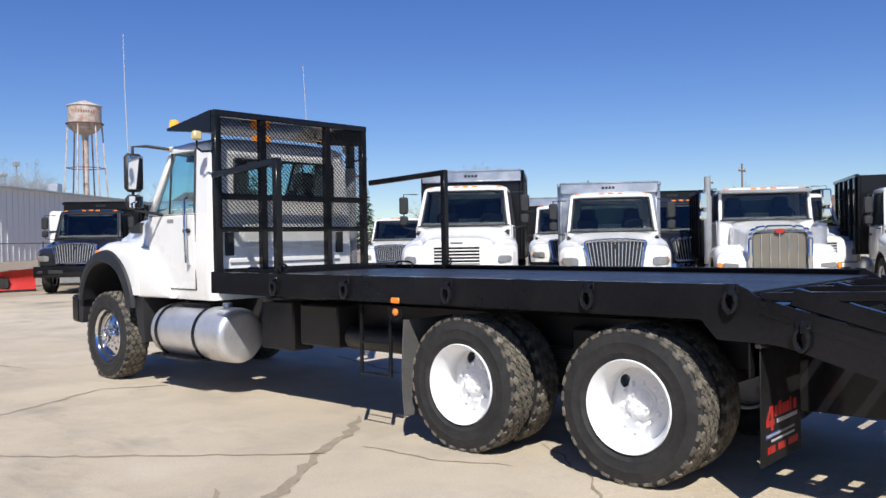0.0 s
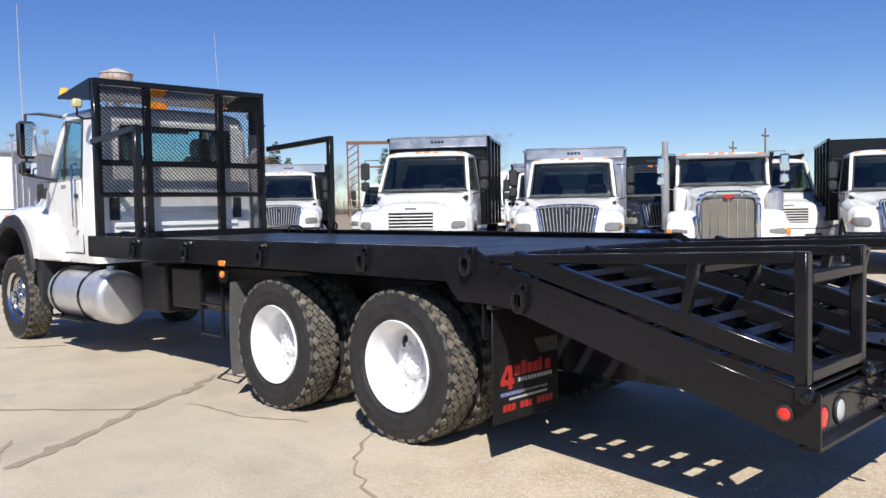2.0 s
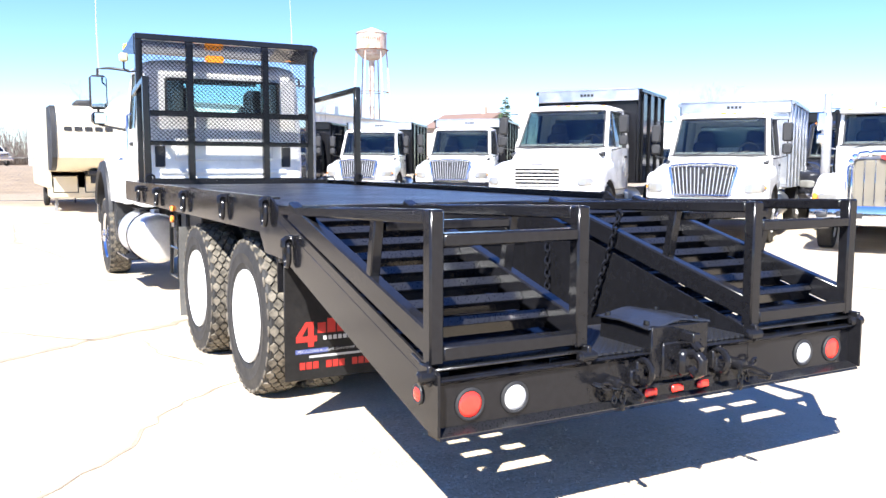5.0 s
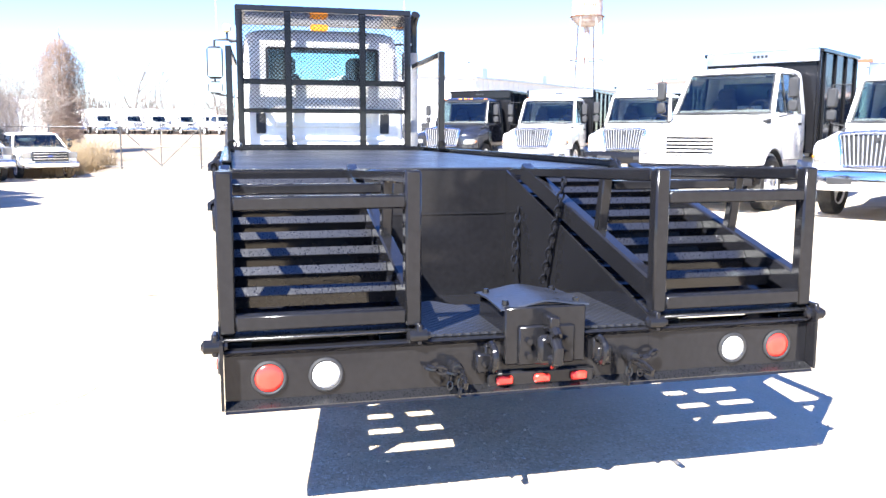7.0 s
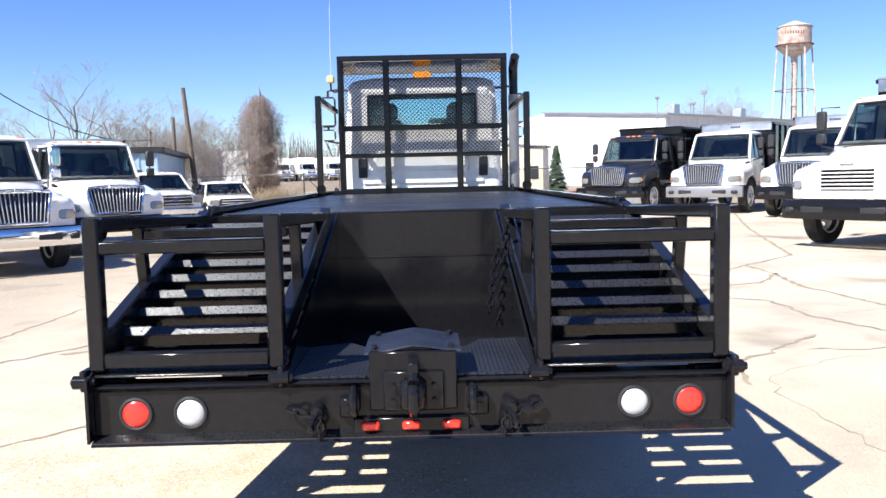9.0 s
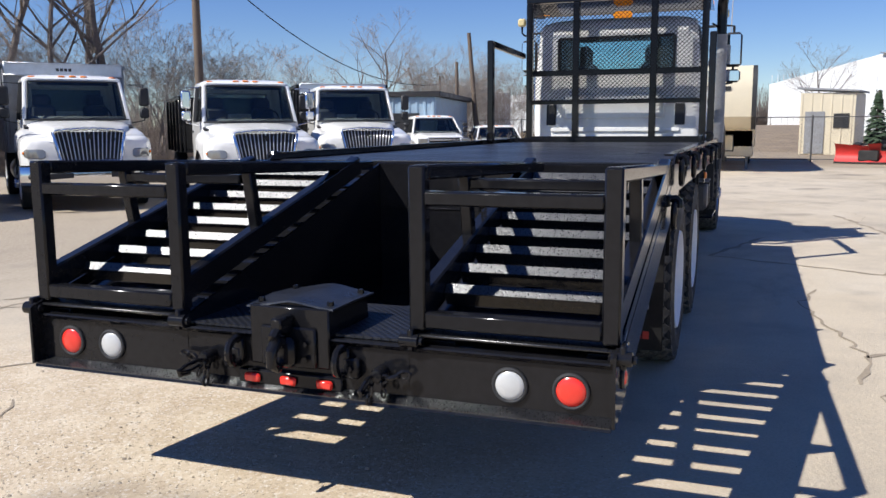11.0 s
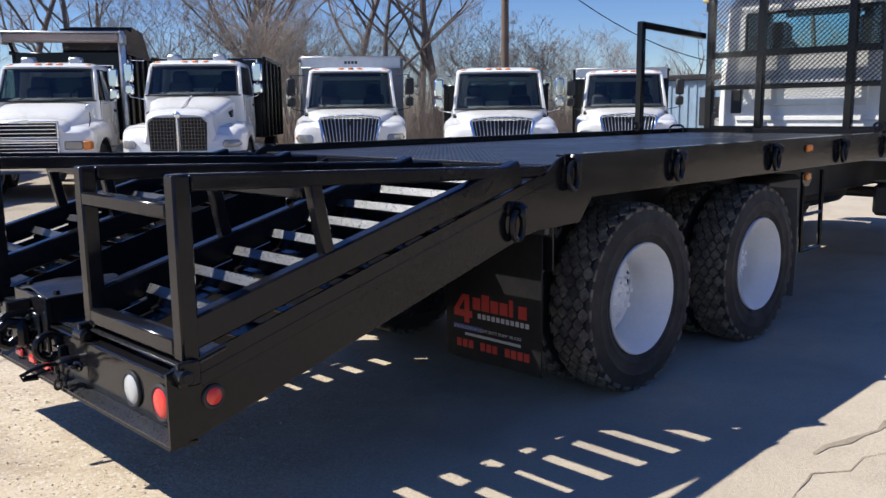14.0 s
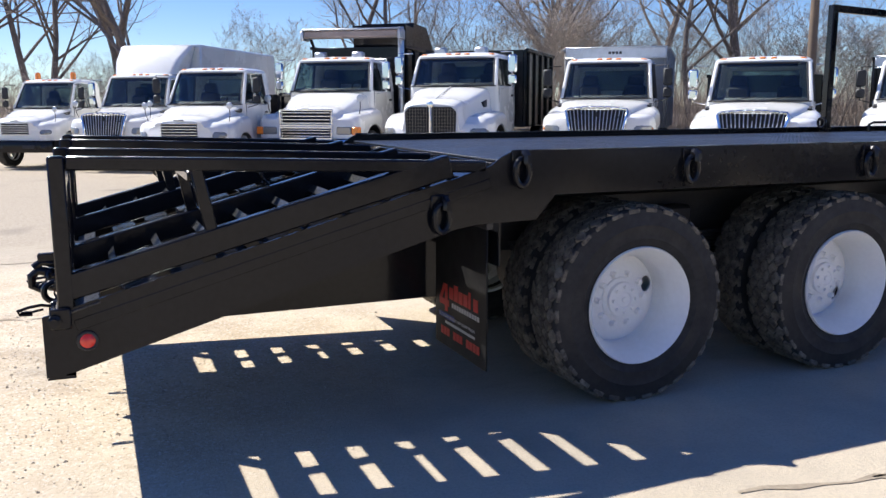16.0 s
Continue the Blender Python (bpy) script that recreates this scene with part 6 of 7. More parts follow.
# grab rails, handles, cab beacon, antennas, visor
for s in (-1, 1):
    part("grab_rail", G().tube([(8.40, s * 1.05, 2.18), (8.40, s * 1.11, 2.16), (8.38, s * 1.11, 1.45), (8.38, s * 1.05, 1.42)], 0.016, 8), "chrome", tmp, "bright cab grab rail")
    part("antenna", G().tube([(9.22, s * 1.32, 2.62), (9.25, s * 1.33, 3.4), (9.29, s * 1.32, 4.12)], 0.008, 5, 0.5), "print_white", tmp, "thin white whip antenna")
    part("name_plate", G().box(8.72, 8.86, s * 1.052, s * 1.058, 1.90, 1.945, 0.004), "grey", tmp)
    arm = part("mirror_arm", G().tube([(8.87, s * 1.0, 2.76), (8.99, s * 1.22, 2.79), (9.05, s * 1.36, 2.78), (9.06, s * 1.37, 2.4), (9.03, s * 1.36, 2.06), (8.97, s * 1.05, 2.0)], 0.018, 8), "dark", tmp)
    part("mirror", G().box(8.99, 9.09, s * 1.36 - 0.11, s * 1.36 + 0.11, 2.26, 2.70, 0.04).box(8.99, 9.09, s * 1.36 - 0.10, s * 1.36 + 0.10, 2.06, 2.23, 0.04), "dark", arm, "tall black towing mirror")
    part("mirror_glass", G().box(8.983, 8.989, s * 1.36 - 0.09, s * 1.36 + 0.09, 2.29, 2.67, 0.002).box(8.983, 8.989, s * 1.36 - 0.085, s * 1.36 + 0.085, 2.08, 2.21, 0.002), "mirror", arm)
part("roof_beacon", G().box(8.42, 8.54, -0.13, 0.11, 2.875, 2.965, 0.03), "beacon", tmp, "amber beacon bar on the cab roof")
part("beacon_base", G().box(8.40, 8.56, -0.22, 0.20, 2.84, 2.874, 0.01), "dark", tmp)
part("sun_visor", G().box(8.86, 9.12, -0.95, 0.95, 2.76, 2.80, 0.015), "white", tmp)
# exhaust behind the cab on the far side
st = part("exhaust_pipe", G().lathe([(0.06, 0), (0.06, 1.75), (0.0001, 1.75)], (8.25, -1.24, 1.1), axis="z", n=14).tube([(8.25, -1.24, 2.8), (8.25, -1.24, 2.95), (8.22, -1.25, 3.04), (8.15, -1.26, 3.10)], 0.062, 12), "black", tmp, "black curved exhaust stack")
part("heat_shield", G().lathe([(0.07, 0), (0.07, 1.3), (0.062, 1.3), (0.062, 0)], (8.25, -1.24, 1.3), axis="z", n=18), "grey", st, "perforated bright heat shield")
for o in list(tmp.children):
    o.parent = truck
    o.matrix_basis = flip @ o.matrix_basis
bpy.data.objects.remove(tmp)


# ---- ground ----
g = G()
n, half = 24, 900.0
g.add([(-half, -half, 0), (half, -half, 0), (half, half, 0), (-half, half, 0)], [(0, 1, 2, 3)])
tagged(solid("ground", g, "concrete", "pale stained concrete yard with dirt edges", "ground", kind="structure"))


# ---- the parked rows ----
RH = -53.0      # heading of the north row
RG, LG = "trucks parked in the north row", "trucks parked in the south row"
work_truck("dump_truck", "black dump truck with chrome grille and black body", "intl", -28.6, 6.80, -39, "navy", "black", ("black", "black"), group=RG, size=1.18)
work_truck("dump_truck", "white dump truck with silver bumper and aluminium header board", "intl", -26.6, 9.75, -37, "white", "silver", ("black", "alu"), group=RG, size=1.18)
work_truck("dump_truck", "white dump truck with black bumper and aluminium header board", "intl", -22.4, 11.35, -41, "white", "black", ("black", "alu"), group=RG, size=1.17)
work_truck("dump_truck", "white dump truck with slatted white grille and black body", "m2", -12.08, 7.70, -55.6, "white", "black", ("black", "alu"), (1.0, 3.0), 2.4, group=RG, size=1.125)
work_truck("dump_truck", "white dump truck with chrome grille and aluminium body", "intl", -9.37, 9.78, -57, "white", "chrome", ("alu", "alu"), group=RG, size=1.075)
work_truck("dump_truck", "white long-nose truck with tall chrome grille and exhaust stack", "pete", -6.33, 11.02, -60, "white", "chrome", ("black", None), (1.0, 2.6), group=RG, size=1.05)
work_truck("dump_truck", "white dump truck with black bumper and black body", "intl", -3.85, 14.3, -64, "white", "black", ("black", None), (1.0, 2.85), 3.1, group=RG, size=1.09)
work_truck("dump_truck", "black dump truck in the second line", "intl", -10.3, 15.6, RH, "navy", "chrome", ("black", "black"), group=RG, size=1.08)
work_truck("dump_truck", "white truck with slatted grille in the second line", "m2", -7.5, 16.9, RH, "white", "white", ("black", None), group=RG, size=1.06)
work_truck("dump_truck", "white dump truck in the second line with black bumper", "intl", -14.5, 15.8, RH, "white", "black", ("black", "alu"), group=RG, size=1.08)
work_truck("dump_truck", "white dump truck standing alone behind the north row", "intl", -22.0, 15.4, RH, "white", "black", ("black", None), (1.0, 2.3), group=RG)
work_truck("dump_truck", "white dump truck parked beside leafless woods", "intl", -14.9, -6.65, 36.5, "white", "black", ("black", "alu"), (1.0, 2.58), group=LG, size=1.0)
work_truck("dump_truck", "white truck with chrome bumper and low black body", "intl", -10.94, -6.88, 43.4, "white", "chrome", ("black", None), (1.0, 2.2), group=LG, extras=("bright_mirrors",), size=0.98)
work_truck("dump_truck", "white dump truck with grey body and aluminium board", "intl", -9.60, -9.77, 50, "white", "chrome", ("grey", "alu"), group=LG, size=1.02)
work_truck("dump_truck", "white truck with split mesh grille and black dump body", "kw", -6.57, -11.15, 49.2, "white", "chrome", ("black", None), (1.0, 2.7), group=LG, extras=("horns",), size=1.042)
work_truck("dump_truck", "white truck with horizontal chrome grille and tarpaulin roller", "sterling", -4.45, -12.95, 53.2, "white", "chrome", ("black", None), (1.0, 2.88), group=LG, extras=("horns", "tarp", "wing_mirrors"), size=1.025)
work_truck("cab_truck", "white truck with black slatted grille", "m2", -1.86, -13.0, 56.2, "white", "black", ("black", None), (1.0, 2.0), group=LG, extras=("blackgrille", "wing_mirrors"), size=0.90)
bt = work_truck("box_truck", "white box truck with chrome grille and tall box", "intl", -0.54, -16.6, 57, "white", "chrome", None, group=LG, extras=("wing_mirrors", "bright_mirrors"), size=0.93)
part("cargo_box", G().box(-8.6, -3.05, -1.2, 1.2, 0.95, 3.35, 0.05), "white", bt, "tall white cargo box")
part("air_deflector", G().loft([[(px, py, z) for px, py in rrect(-3.05, xx, -ww, ww, 0.2, 3)] for z, xx, ww in ((2.5, -2.0, 0.9), (2.9, -2.25, 1.0), (3.3, -2.75, 1.1))]), "white", bt)
work_truck("cab_truck", "white truck with amber beacons on its roof", "m2", 1.48, -18.4, 57, "white", "black", ("black", None), (1.0, 1.9), group=LG, extras=("beacons", "blackgrille", "wing_mirrors"), size=0.85)


# ---- pickups and trailers at the far end ----
def pickup(name, label, x, y, heading, dark_grille=False, group="", size=1.0, low=1.0, z=0.0):
    t = thing(name, label, "pickup", Matrix.Translation((x, y, z)) @ Matrix.Rotation(radians(heading), 4, "Z") @ Matrix.Diagonal((size, size, size * low, 1)), group)
    hood(t, "white", -1.22, -0.05, 0.86, 0.80, 1.34, 1.22, 0.62)
    for s in (-1, 1):
        fender(t, s, -0.95, 0.46, -0.10, -1.5, 0.6, 1.0, 1.20, 0.10, "white", z_low=0.45)
        for xx in (-0.95, -4.5):
            make_wheel(t, BG_TYRE[0], Matrix.Translation((xx, s * 0.86, 0.40)) @ (Matrix.Rotation(math.pi, 4, "Z") if s > 0 else Matrix()) @ Matrix.Scale(0.8, 4))
        part("headlamp", G().box(-0.2, -0.02, s * 0.62, s * 0.95, 0.88, 1.14, 0.03), "headlamp", t)
        part("bed_side", G().box(-5.6, -3.35, s * 0.82, s * 0.98, 0.72, 1.33, 0.03), "white", t)
    build_cab(t, "white", -1.25, -1.85, -3.3, 0.55, 1.33, 1.98, 0.97, 0.80, roof_lamps=5)
    part("bed_floor", G().box(-5.6, -3.35, -0.82, 0.82, 0.70, 0.78, 0.01), "dark", t)
    part("tailgate", G().box(-5.66, -5.6, -0.82, 0.82, 0.72, 1.33, 0.02), "white", t)
    grille_slats(t, 0.0, 0.58, 0.80, 1.14, 3, "chrome", surround="chrome" if not dark_grille else "dark")
    part("badge", G().box(0.03, 0.05, -0.085, 0.085, 0.93, 1.005, 0.02), "print_blue", t)
    part("front_bumper", G().box(-0.05, 0.16, -0.96, 0.96, 0.48, 0.72, 0.05), "chrome", t, "chrome bumper")
    mirrors(t, -1.5, 0.97, 1.34, 1.70, True, 0.16)


pickup("pickup_truck", "white heavy pickup with wide barred grille", -24.9, -8.4, 33, group="pickups by the gate", size=0.96)
pickup("pickup_truck", "white crew pickup with dark grille beside dry brush", -27.3, -6.95, 26, True, group="pickups by the gate", size=0.92, low=0.84)

# far row of white trucks beyond the gate
BANK = 1.35
pickup("pickup_truck", "white pickup parked alone beyond the gate", -84.5, -0.8, 25, group="pickups by the gate", z=BANK)
rings = []
for x, z in ((-46, 0.004), (-52, 0.35), (-60, 0.85), (-70, 1.2), (-84, BANK), (-180, BANK)):
    rings.append([(x + 0.8 * math.sin(y * 0.31 + x), y, z * (1 + 0.10 * math.sin(y * 0.23 + 0.4 * x)) if x > -84 and z > 0.1 else z) for y in [-46 + 2.0 * k for k in range(28)]])
solid("bank", G().loft(rings, caps=False, closed=False), "loam", "low earth bank with dry grass beyond the gate", "bank", kind="structure")
for x, y in ((-105.9, -15.2), (-106.3, -11.8), (-106.6, -8.9), (-106.7, -5.6), (-106.8, -2.6), (-106.5, -18.6)):
    c = copy_thing(bt, Matrix.Translation((x, y, BANK)) @ Matrix.Rotation(radians(22), 4, "Z"))
    tagged(c, "white box truck in a distant parked row", "truck", "distant box trucks")
for x, y in ((-22.0, 21.0), (-16.5, 21.5)):
    c = copy_thing(bt, Matrix.Translation((x, y, 0)) @ Matrix.Rotation(radians(RH), 4, "Z"))
    tagged(c, "white box truck standing behind the north row", "truck", RG)

# caravan with a cream front cap
cv = thing("caravan", "cream fifth-wheel caravan with dark edge trim", "caravan", Matrix.Translation((-25.2, 0.45, 0)))
prof = [(0.0, 1.75), (0.05, 2.2), (0.02, 2.7), (-0.12, 3.1), (-0.35, 3.32), (-1.9, 3.34), (-1.9, 1.35), (-0.7, 1.35), (-0.25, 1.5)]
part("front_cap", G().prism(prof, -1.22, 1.1), "cream", cv, "rounded cream front cap")
for y in (-1.25, 1.1):
    part("edge_trim", G().prism([(p[0] + 0.04, p[1]) for p in prof], y, y + 0.14), "dark", cv)
part("body", G().box(-10.5, -1.9, -1.25, 1.25, 0.75, 3.34, 0.04), "cream", cv)
part("storage_front", G().box(-3.4, -1.9, -1.2, 1.2, 0.45, 1.34, 0.04), "cream", cv)
for y in (-0.75, 0.2):
    part("hatch", G().box(-1.9, -1.885, y - 0.38, y + 0.38, 0.62, 1.18, 0.02), "dark", cv)
    part("hatch_panel", G().box(-1.886, -1.875, y - 0.35, y + 0.35, 0.65, 1.15, 0.02), "cream", cv)
part("hitch", G().box(-1.5, -0.4, -0.2, 0.2, 1.2, 1.36, 0.03).box(-0.8, -0.55, -0.12, 0.12, 0.95, 1.25, 0.02), "dark", cv)
part("roof_unit", G().box(-2.8, -1.9, -0.4, 0.4, 3.34, 3.62, 0.08), "dark", cv)
for y in (-1.0, 1.0):
    part("landing_leg", G().box(-2.6, -2.5, y - 0.05, y + 0.05, 0.0, 0.5, 0.01), "grey", cv)
    part("wheel", G().lathe([(0.0001, -0.1), (0.3, -0.1), (0.36, -0.06), (0.36, 0.06), (0.3, 0.1), (0.0001, 0.1)], (-7.0, y, 0.36), n=24), "rubber", cv)
for k in range(5):
    part("name_bar", G().box(0.045, 0.056, -0.9 + 0.29 * k, -0.68 + 0.29 * k, 2.55, 2.68, 0.003), "dark", cv)

# red V-plough on the ground
pl = thing("snow_plough", "faded red V-shaped snow plough lying on the yard", "snow plough", Matrix.Translation((-32.6, 5.75, 0)) @ Matrix.Rotation(radians(-18), 4, "Z") @ Matrix.Diagonal((1.0, 1.0, 0.8, 1)))
for s in (-1, 1):
    rings = []
    for k in range(7):
        a = k / 6
        z, off = 0.05 + 0.8 * a + 0.1 * (s > 0) * a, 0.22 * math.sin(a * math.pi)
        rings.append([(0.25 - off, 0, z), (0.29 - off, 0, z), (-0.05 - off, s * 1.25, z * 1.12), (-0.09 - off, s * 1.25, z * 1.12)])
    part("blade", G().loft(rings), "redpaint", pl, "curved red plough blade")
    part("cutting_edge", G().beam((0.28, 0, 0.05), (-0.05, s * 1.25, 0.05), 0.03, 0.1), "frame_black", pl)
part("push_frame", G().box(-0.6, 0.2, -0.35, 0.35, 0.15, 0.65, 0.04).beam((-0.5, -0.7, 0.9), (-0.5, 0.7, 0.9), 0.08, 0.08), "frame_black", pl)
for y in (-0.5, 0.5):
    part("plough_lamp", G().box(-0.55, -0.4, y - 0.16, y + 0.16, 0.85, 1.0, 0.05), "dark", pl)

# white camper and tan shed beyond
rv = thing("camper", "white camper trailer with dark stripes", "camper", Matrix.Translation((-34.9, 9.9, 0)) @ Matrix.Rotation(radians(-28), 4, "Z"))
part("body", G().box(-6, 0, -1.2, 1.2, 0.6, 3.1, 0.1), "white", rv)
part("stripe", G().box(-6.01, 0.012, -1.212, 1.212, 1.2, 1.32, 0.004).box(-6.01, 0.012, -1.212, 1.212, 2.2, 2.3, 0.004), "dark", rv)
part("window", G().box(0.0, 0.015, -0.7, 0.0, 1.7, 2.15, 0.01), "dark", rv)
part("skirt", G().box(-6, -0.02, -1.15, 1.15, 0.1, 0.6, 0.02), "grey", rv)
sh = thing("shed", "small tan sheet-metal shed with flat roof", "shed", Matrix.Translation((-42.6, 4.95, 0)) @ Matrix.Rotation(radians(-14), 4, "Z"))
part("wall", G().box(-3, 0, -1.25, 1.25, 0, 3.0, 0.02), "cream", sh)
for k in range(6):
    part("wall_rib", G().box(0.0, 0.03, -1.2 + 0.45 * k, -1.13 + 0.45 * k, 0.0, 2.98, 0.01), "cream", sh)
part("roof", G().prism([(-1.4, 3.2), (1.4, 3.02), (1.4, 3.10), (-1.4, 3.30)], -3.1, 0.14, "x"), "grey", sh)
part("door", G().box(0.031, 0.05, -1.0, -0.1, 0.05, 2.1, 0.01), "grey", sh)
part("window", G().box(0.031, 0.045, 0.3, 1.0, 1.3, 2.0, 0.01), "dark", sh)

# blue ribbed site building behind the south row
bb = thing("site_building", "blue-grey ribbed metal building with dark flat roof", "building", Matrix.Translation((-26.5, -12.7, 0)) @ Matrix.Rotation(radians(10), 4, "Z"))
part("wall", G().box(-8, 0, -3.2, 3.2, 0, 2.6, 0.02), "blue_box", bb)
for k in range(21):
    part("wall_rib", G().box(0.0, 0.035, -3.15 + 0.31 * k, -3.05 + 0.31 * k, 0.0, 2.55, 0.01), "blue_box", bb)
part("roof", G().box(-8.3, 0.15, -3.4, 3.4, 2.6, 2.80, 0.03), "frame_black", bb)
part("window", G().box(0.036, 0.05, 1.4, 2.6, 1.0, 2.0, 0.01), "dark", bb)
for k, (x, y, ln) in enumerate(((-44.8, -14.0, 4.0), (-51.2, -12.8, 4.0))):
    tr = thing("box_trailer", "white box trailer parked in dry brush", "trailer", Matrix.Translation((x, y, 0)) @ Matrix.Rotation(radians(75), 4, "Z"))
    part("box", G().box(-ln / 2, ln / 2, -1.2, 1.2, 1.0, 3.4, 0.04), "sheet", tr)
    part("undercarriage", G().box(-ln / 2 + 0.3, ln / 2 - 0.3, -0.9, 0.9, 0.3, 1.0, 0.04), "frame_black", tr)

# ---- warehouse ----
wh = thing("warehouse", "long white sheet-metal warehouse with low roof", "building", Matrix.Translation((-96.7, 27.9, 0)) @ Matrix.Rotation(math.atan2(0.77, -0.64), 4, "Z") @ Matrix.Scale(1.13, 4))
# local x runs along the long wall, local +y along the gable
part("wall", G().prism([(0, 0), (34, 0), (34, 6.2), (17, 8.6), (0, 7.45)], 0.0, 75.0, "x"), "sheet", wh, "white ribbed metal wall")
part("roof", G().add([(-0.4, -0.5, 7.46), (75.4, -0.5, 7.46), (75.4, 17, 8.75), (-0.4, 17, 8.75), (-0.4, -0.5, 7.26), (75.4, -0.5, 7.26), (75.4, 17, 8.62), (-0.4, 17, 8.62)],
                        [(0, 1, 2, 3), (7, 6, 5, 4), (0, 4, 5, 1), (1, 5, 6, 2), (2, 6, 7, 3), (3, 7, 4, 0)]), "galv", wh)
for k in range(34):
    part("wall_seam", G().box(-0.05, -0.002, 0.5 + k, 0.56 + k, 0.0, 6.3 + min(1.0, 0.05 * k), 0.01), "sheet", wh)
for k in range(70):
    part("wall_seam", G().box(0.6 + 1.06 * k, 0.66 + 1.06 * k, -0.05, -0.002, 0.0, 7.2, 0.01), "sheet", wh)
for k in (6.0, 9.5):
    part("window", G().box(-0.06, -0.001, k, k + 1.2, 0.8, 2.6, 0.02), "dark", wh)
for k in (6, 20):
    part("roof_vent", G().box(k, k + 1.2, 3, 4.2, 7.6, 8.9, 0.1), "galv", wh)
lampost = thing("light_mast", "thin light mast on the warehouse", "mast", Matrix.Translation((-81.3, 22.8, 0)))
part("pole", G().tube([(0, 0, 0), (0, 0, 8.9)], 0.06, 8), "galv", lampost)
part("lamp_head", G().box(-0.15, 0.15, -0.2, 0.2, 8.75, 9.0, 0.05), "grey", lampost)
tm = thing("lattice_mast", "steel lattice mast behind the warehouse", "mast", Matrix.Translation((-116.1, 37.1, 0)) @ Matrix.Diagonal((0.55, 0.55, 0.76, 1)))
for a, b in ((-0.6, -0.6), (0.6, -0.6), (0.6, 0.6), (-0.6, 0.6)):
    part("leg", G().tube([(a, b, 0), (a * 0.6, b * 0.6, 14.5)], 0.09, 5), "grey", tm)
part("platform", G().box(-1.2, 1.2, -1.2, 1.2, 11.4, 11.7, 0.03), "grey", tm)
am = thing("antenna_mast", "thin grey antenna mast behind the warehouse", "mast", Matrix.Translation((-115.6, 38.6, 0)))
part("shaft", G().tube([(0, 0, 0), (0, 0, 12.8)], 0.14, 8, 0.5), "grey", am)
part("head", G().box(-0.35, 0.35, -0.35, 0.35, 12.2, 12.8, 0.05), "grey", am)
part("mast_head", G().box(-0.8, 0.8, -0.8, 0.8, 14.3, 14.8, 0.1), "grey", tm)

# ---- water tower ----
wt = thing("water_tower", "rust-streaked white water tower on slender legs", "water tower", Matrix.Translation((-206.0, 90.1, 0)) @ Matrix.Diagonal((1.12, 1.12, 1.125, 1)))
part("tank", G().lathe([(0.0001, 33.5), (1.0, 33.2), (3.65, 32.2), (3.7, 32.05), (3.5, 32.05), (3.5, 28.2), (3.25, 27.3), (2.45, 26.5), (1.3, 26.0), (0.75, 25.8), (0.75, 25.6)], (0, 0, 0), axis="z", n=40), "rust", wt, "round riveted tank with conical roof")
part("balcony", G().lathe([(3.5, 28.3), (4.0, 28.3), (4.0, 28.18), (3.5, 28.18)], (0, 0, 0), axis="z", n=40), "rust_dark", wt)
part("riser", G().lathe([(0.72, 25.9), (0.66, 20), (0.7, 0)], (0, 0, 0), axis="z", n=18), "rust", wt, "rusty centre riser pipe")
for k in range(6):
    a = radians(60 * k + 12)
    part("leg", G().beam((3.5 * math.cos(a), 3.5 * math.sin(a), 28.2), (5.3 * math.cos(a), 5.3 * math.sin(a), 0), 0.30, 0.30, 0.05), "rust", wt)
for z, r in ((18.5, 4.1), (9.0, 4.7)):
    for k in range(6):
        a, b = radians(60 * k + 12), radians(60 * k + 72)
        part("brace", G().tube([(r * math.cos(a), r * math.sin(a), z), (r * math.cos(b), r * math.sin(b), z)], 0.10, 5), "rust_dark", wt)
out = Vector((188.0, -80.8, 0)).normalized()
sd = Vector((-out.y, out.x, 0))
for k in range(8):
    w = -1.75 + 0.5 * k
    p = out * (math.sqrt(3.5 ** 2 - w * w) - 0.01) + sd * w
    part("letter_bar", G().beam(tuple(p + Vector((0, 0, 30.3))), tuple(p + Vector((0, 0, 30.95))), 0.28, 0.06, 0.01, up=tuple(out)), "rust_dark", wt)

# ---- fence with gate ----
fe = thing("chain_link_fence", "galvanised chain-link fence with closed gate", "fence")
pts = [(-37.2, -12.0), (-36.0, -8.6), (-34.8, -5.6), (-34.3, -2.35), (-34.0, 0.6), (-33.8, 3.8), (-33.6, 7.8), (-34.6, 12.0)]
for i, (x, y) in enumerate(pts):
    part("post", G().tube([(x, y, 0), (x, y, 1.85)], 0.035, 8), "dull", fe)
for (ax, ay), (bx, by) in zip(pts, pts[1:]):
    for z in (1.78, 0.12):
        part("rail", G().tube([(ax, ay, z), (bx, by, z)], 0.022, 6), "dull", fe)
    ln = math.hypot(bx - ax, by - ay)
    g = G()
    k = int(ln / 0.16)
    for i in range(-10, k):
        for d in (1, -1):
            u0 = i * 0.16
            u1 = u0 + 1.6
            z0, z1 = (0.15, 1.75) if d > 0 else (1.75, 0.15)
            lo, hi = max(0, u0), min(ln, u1)
            if hi <= lo:
                continue
            q0, q1 = z0 + (z1 - z0) * (lo - u0) / 1.6, z0 + (z1 - z0) * (hi - u0) / 1.6
            g.tube([(ax + (bx - ax) * lo / ln, ay + (by - ay) * lo / ln, q0), (ax + (bx - ax) * hi / ln, ay + (by - ay) * hi / ln, q1)], 0.0022, 3)
    tagged(part("wire_mesh", g, "dull", fe), kind="stuff")
ga, gb = Vector((-34.8, -5.6, 0)), Vector((-34.3, -2.35, 0))
gm = (ga + gb) / 2
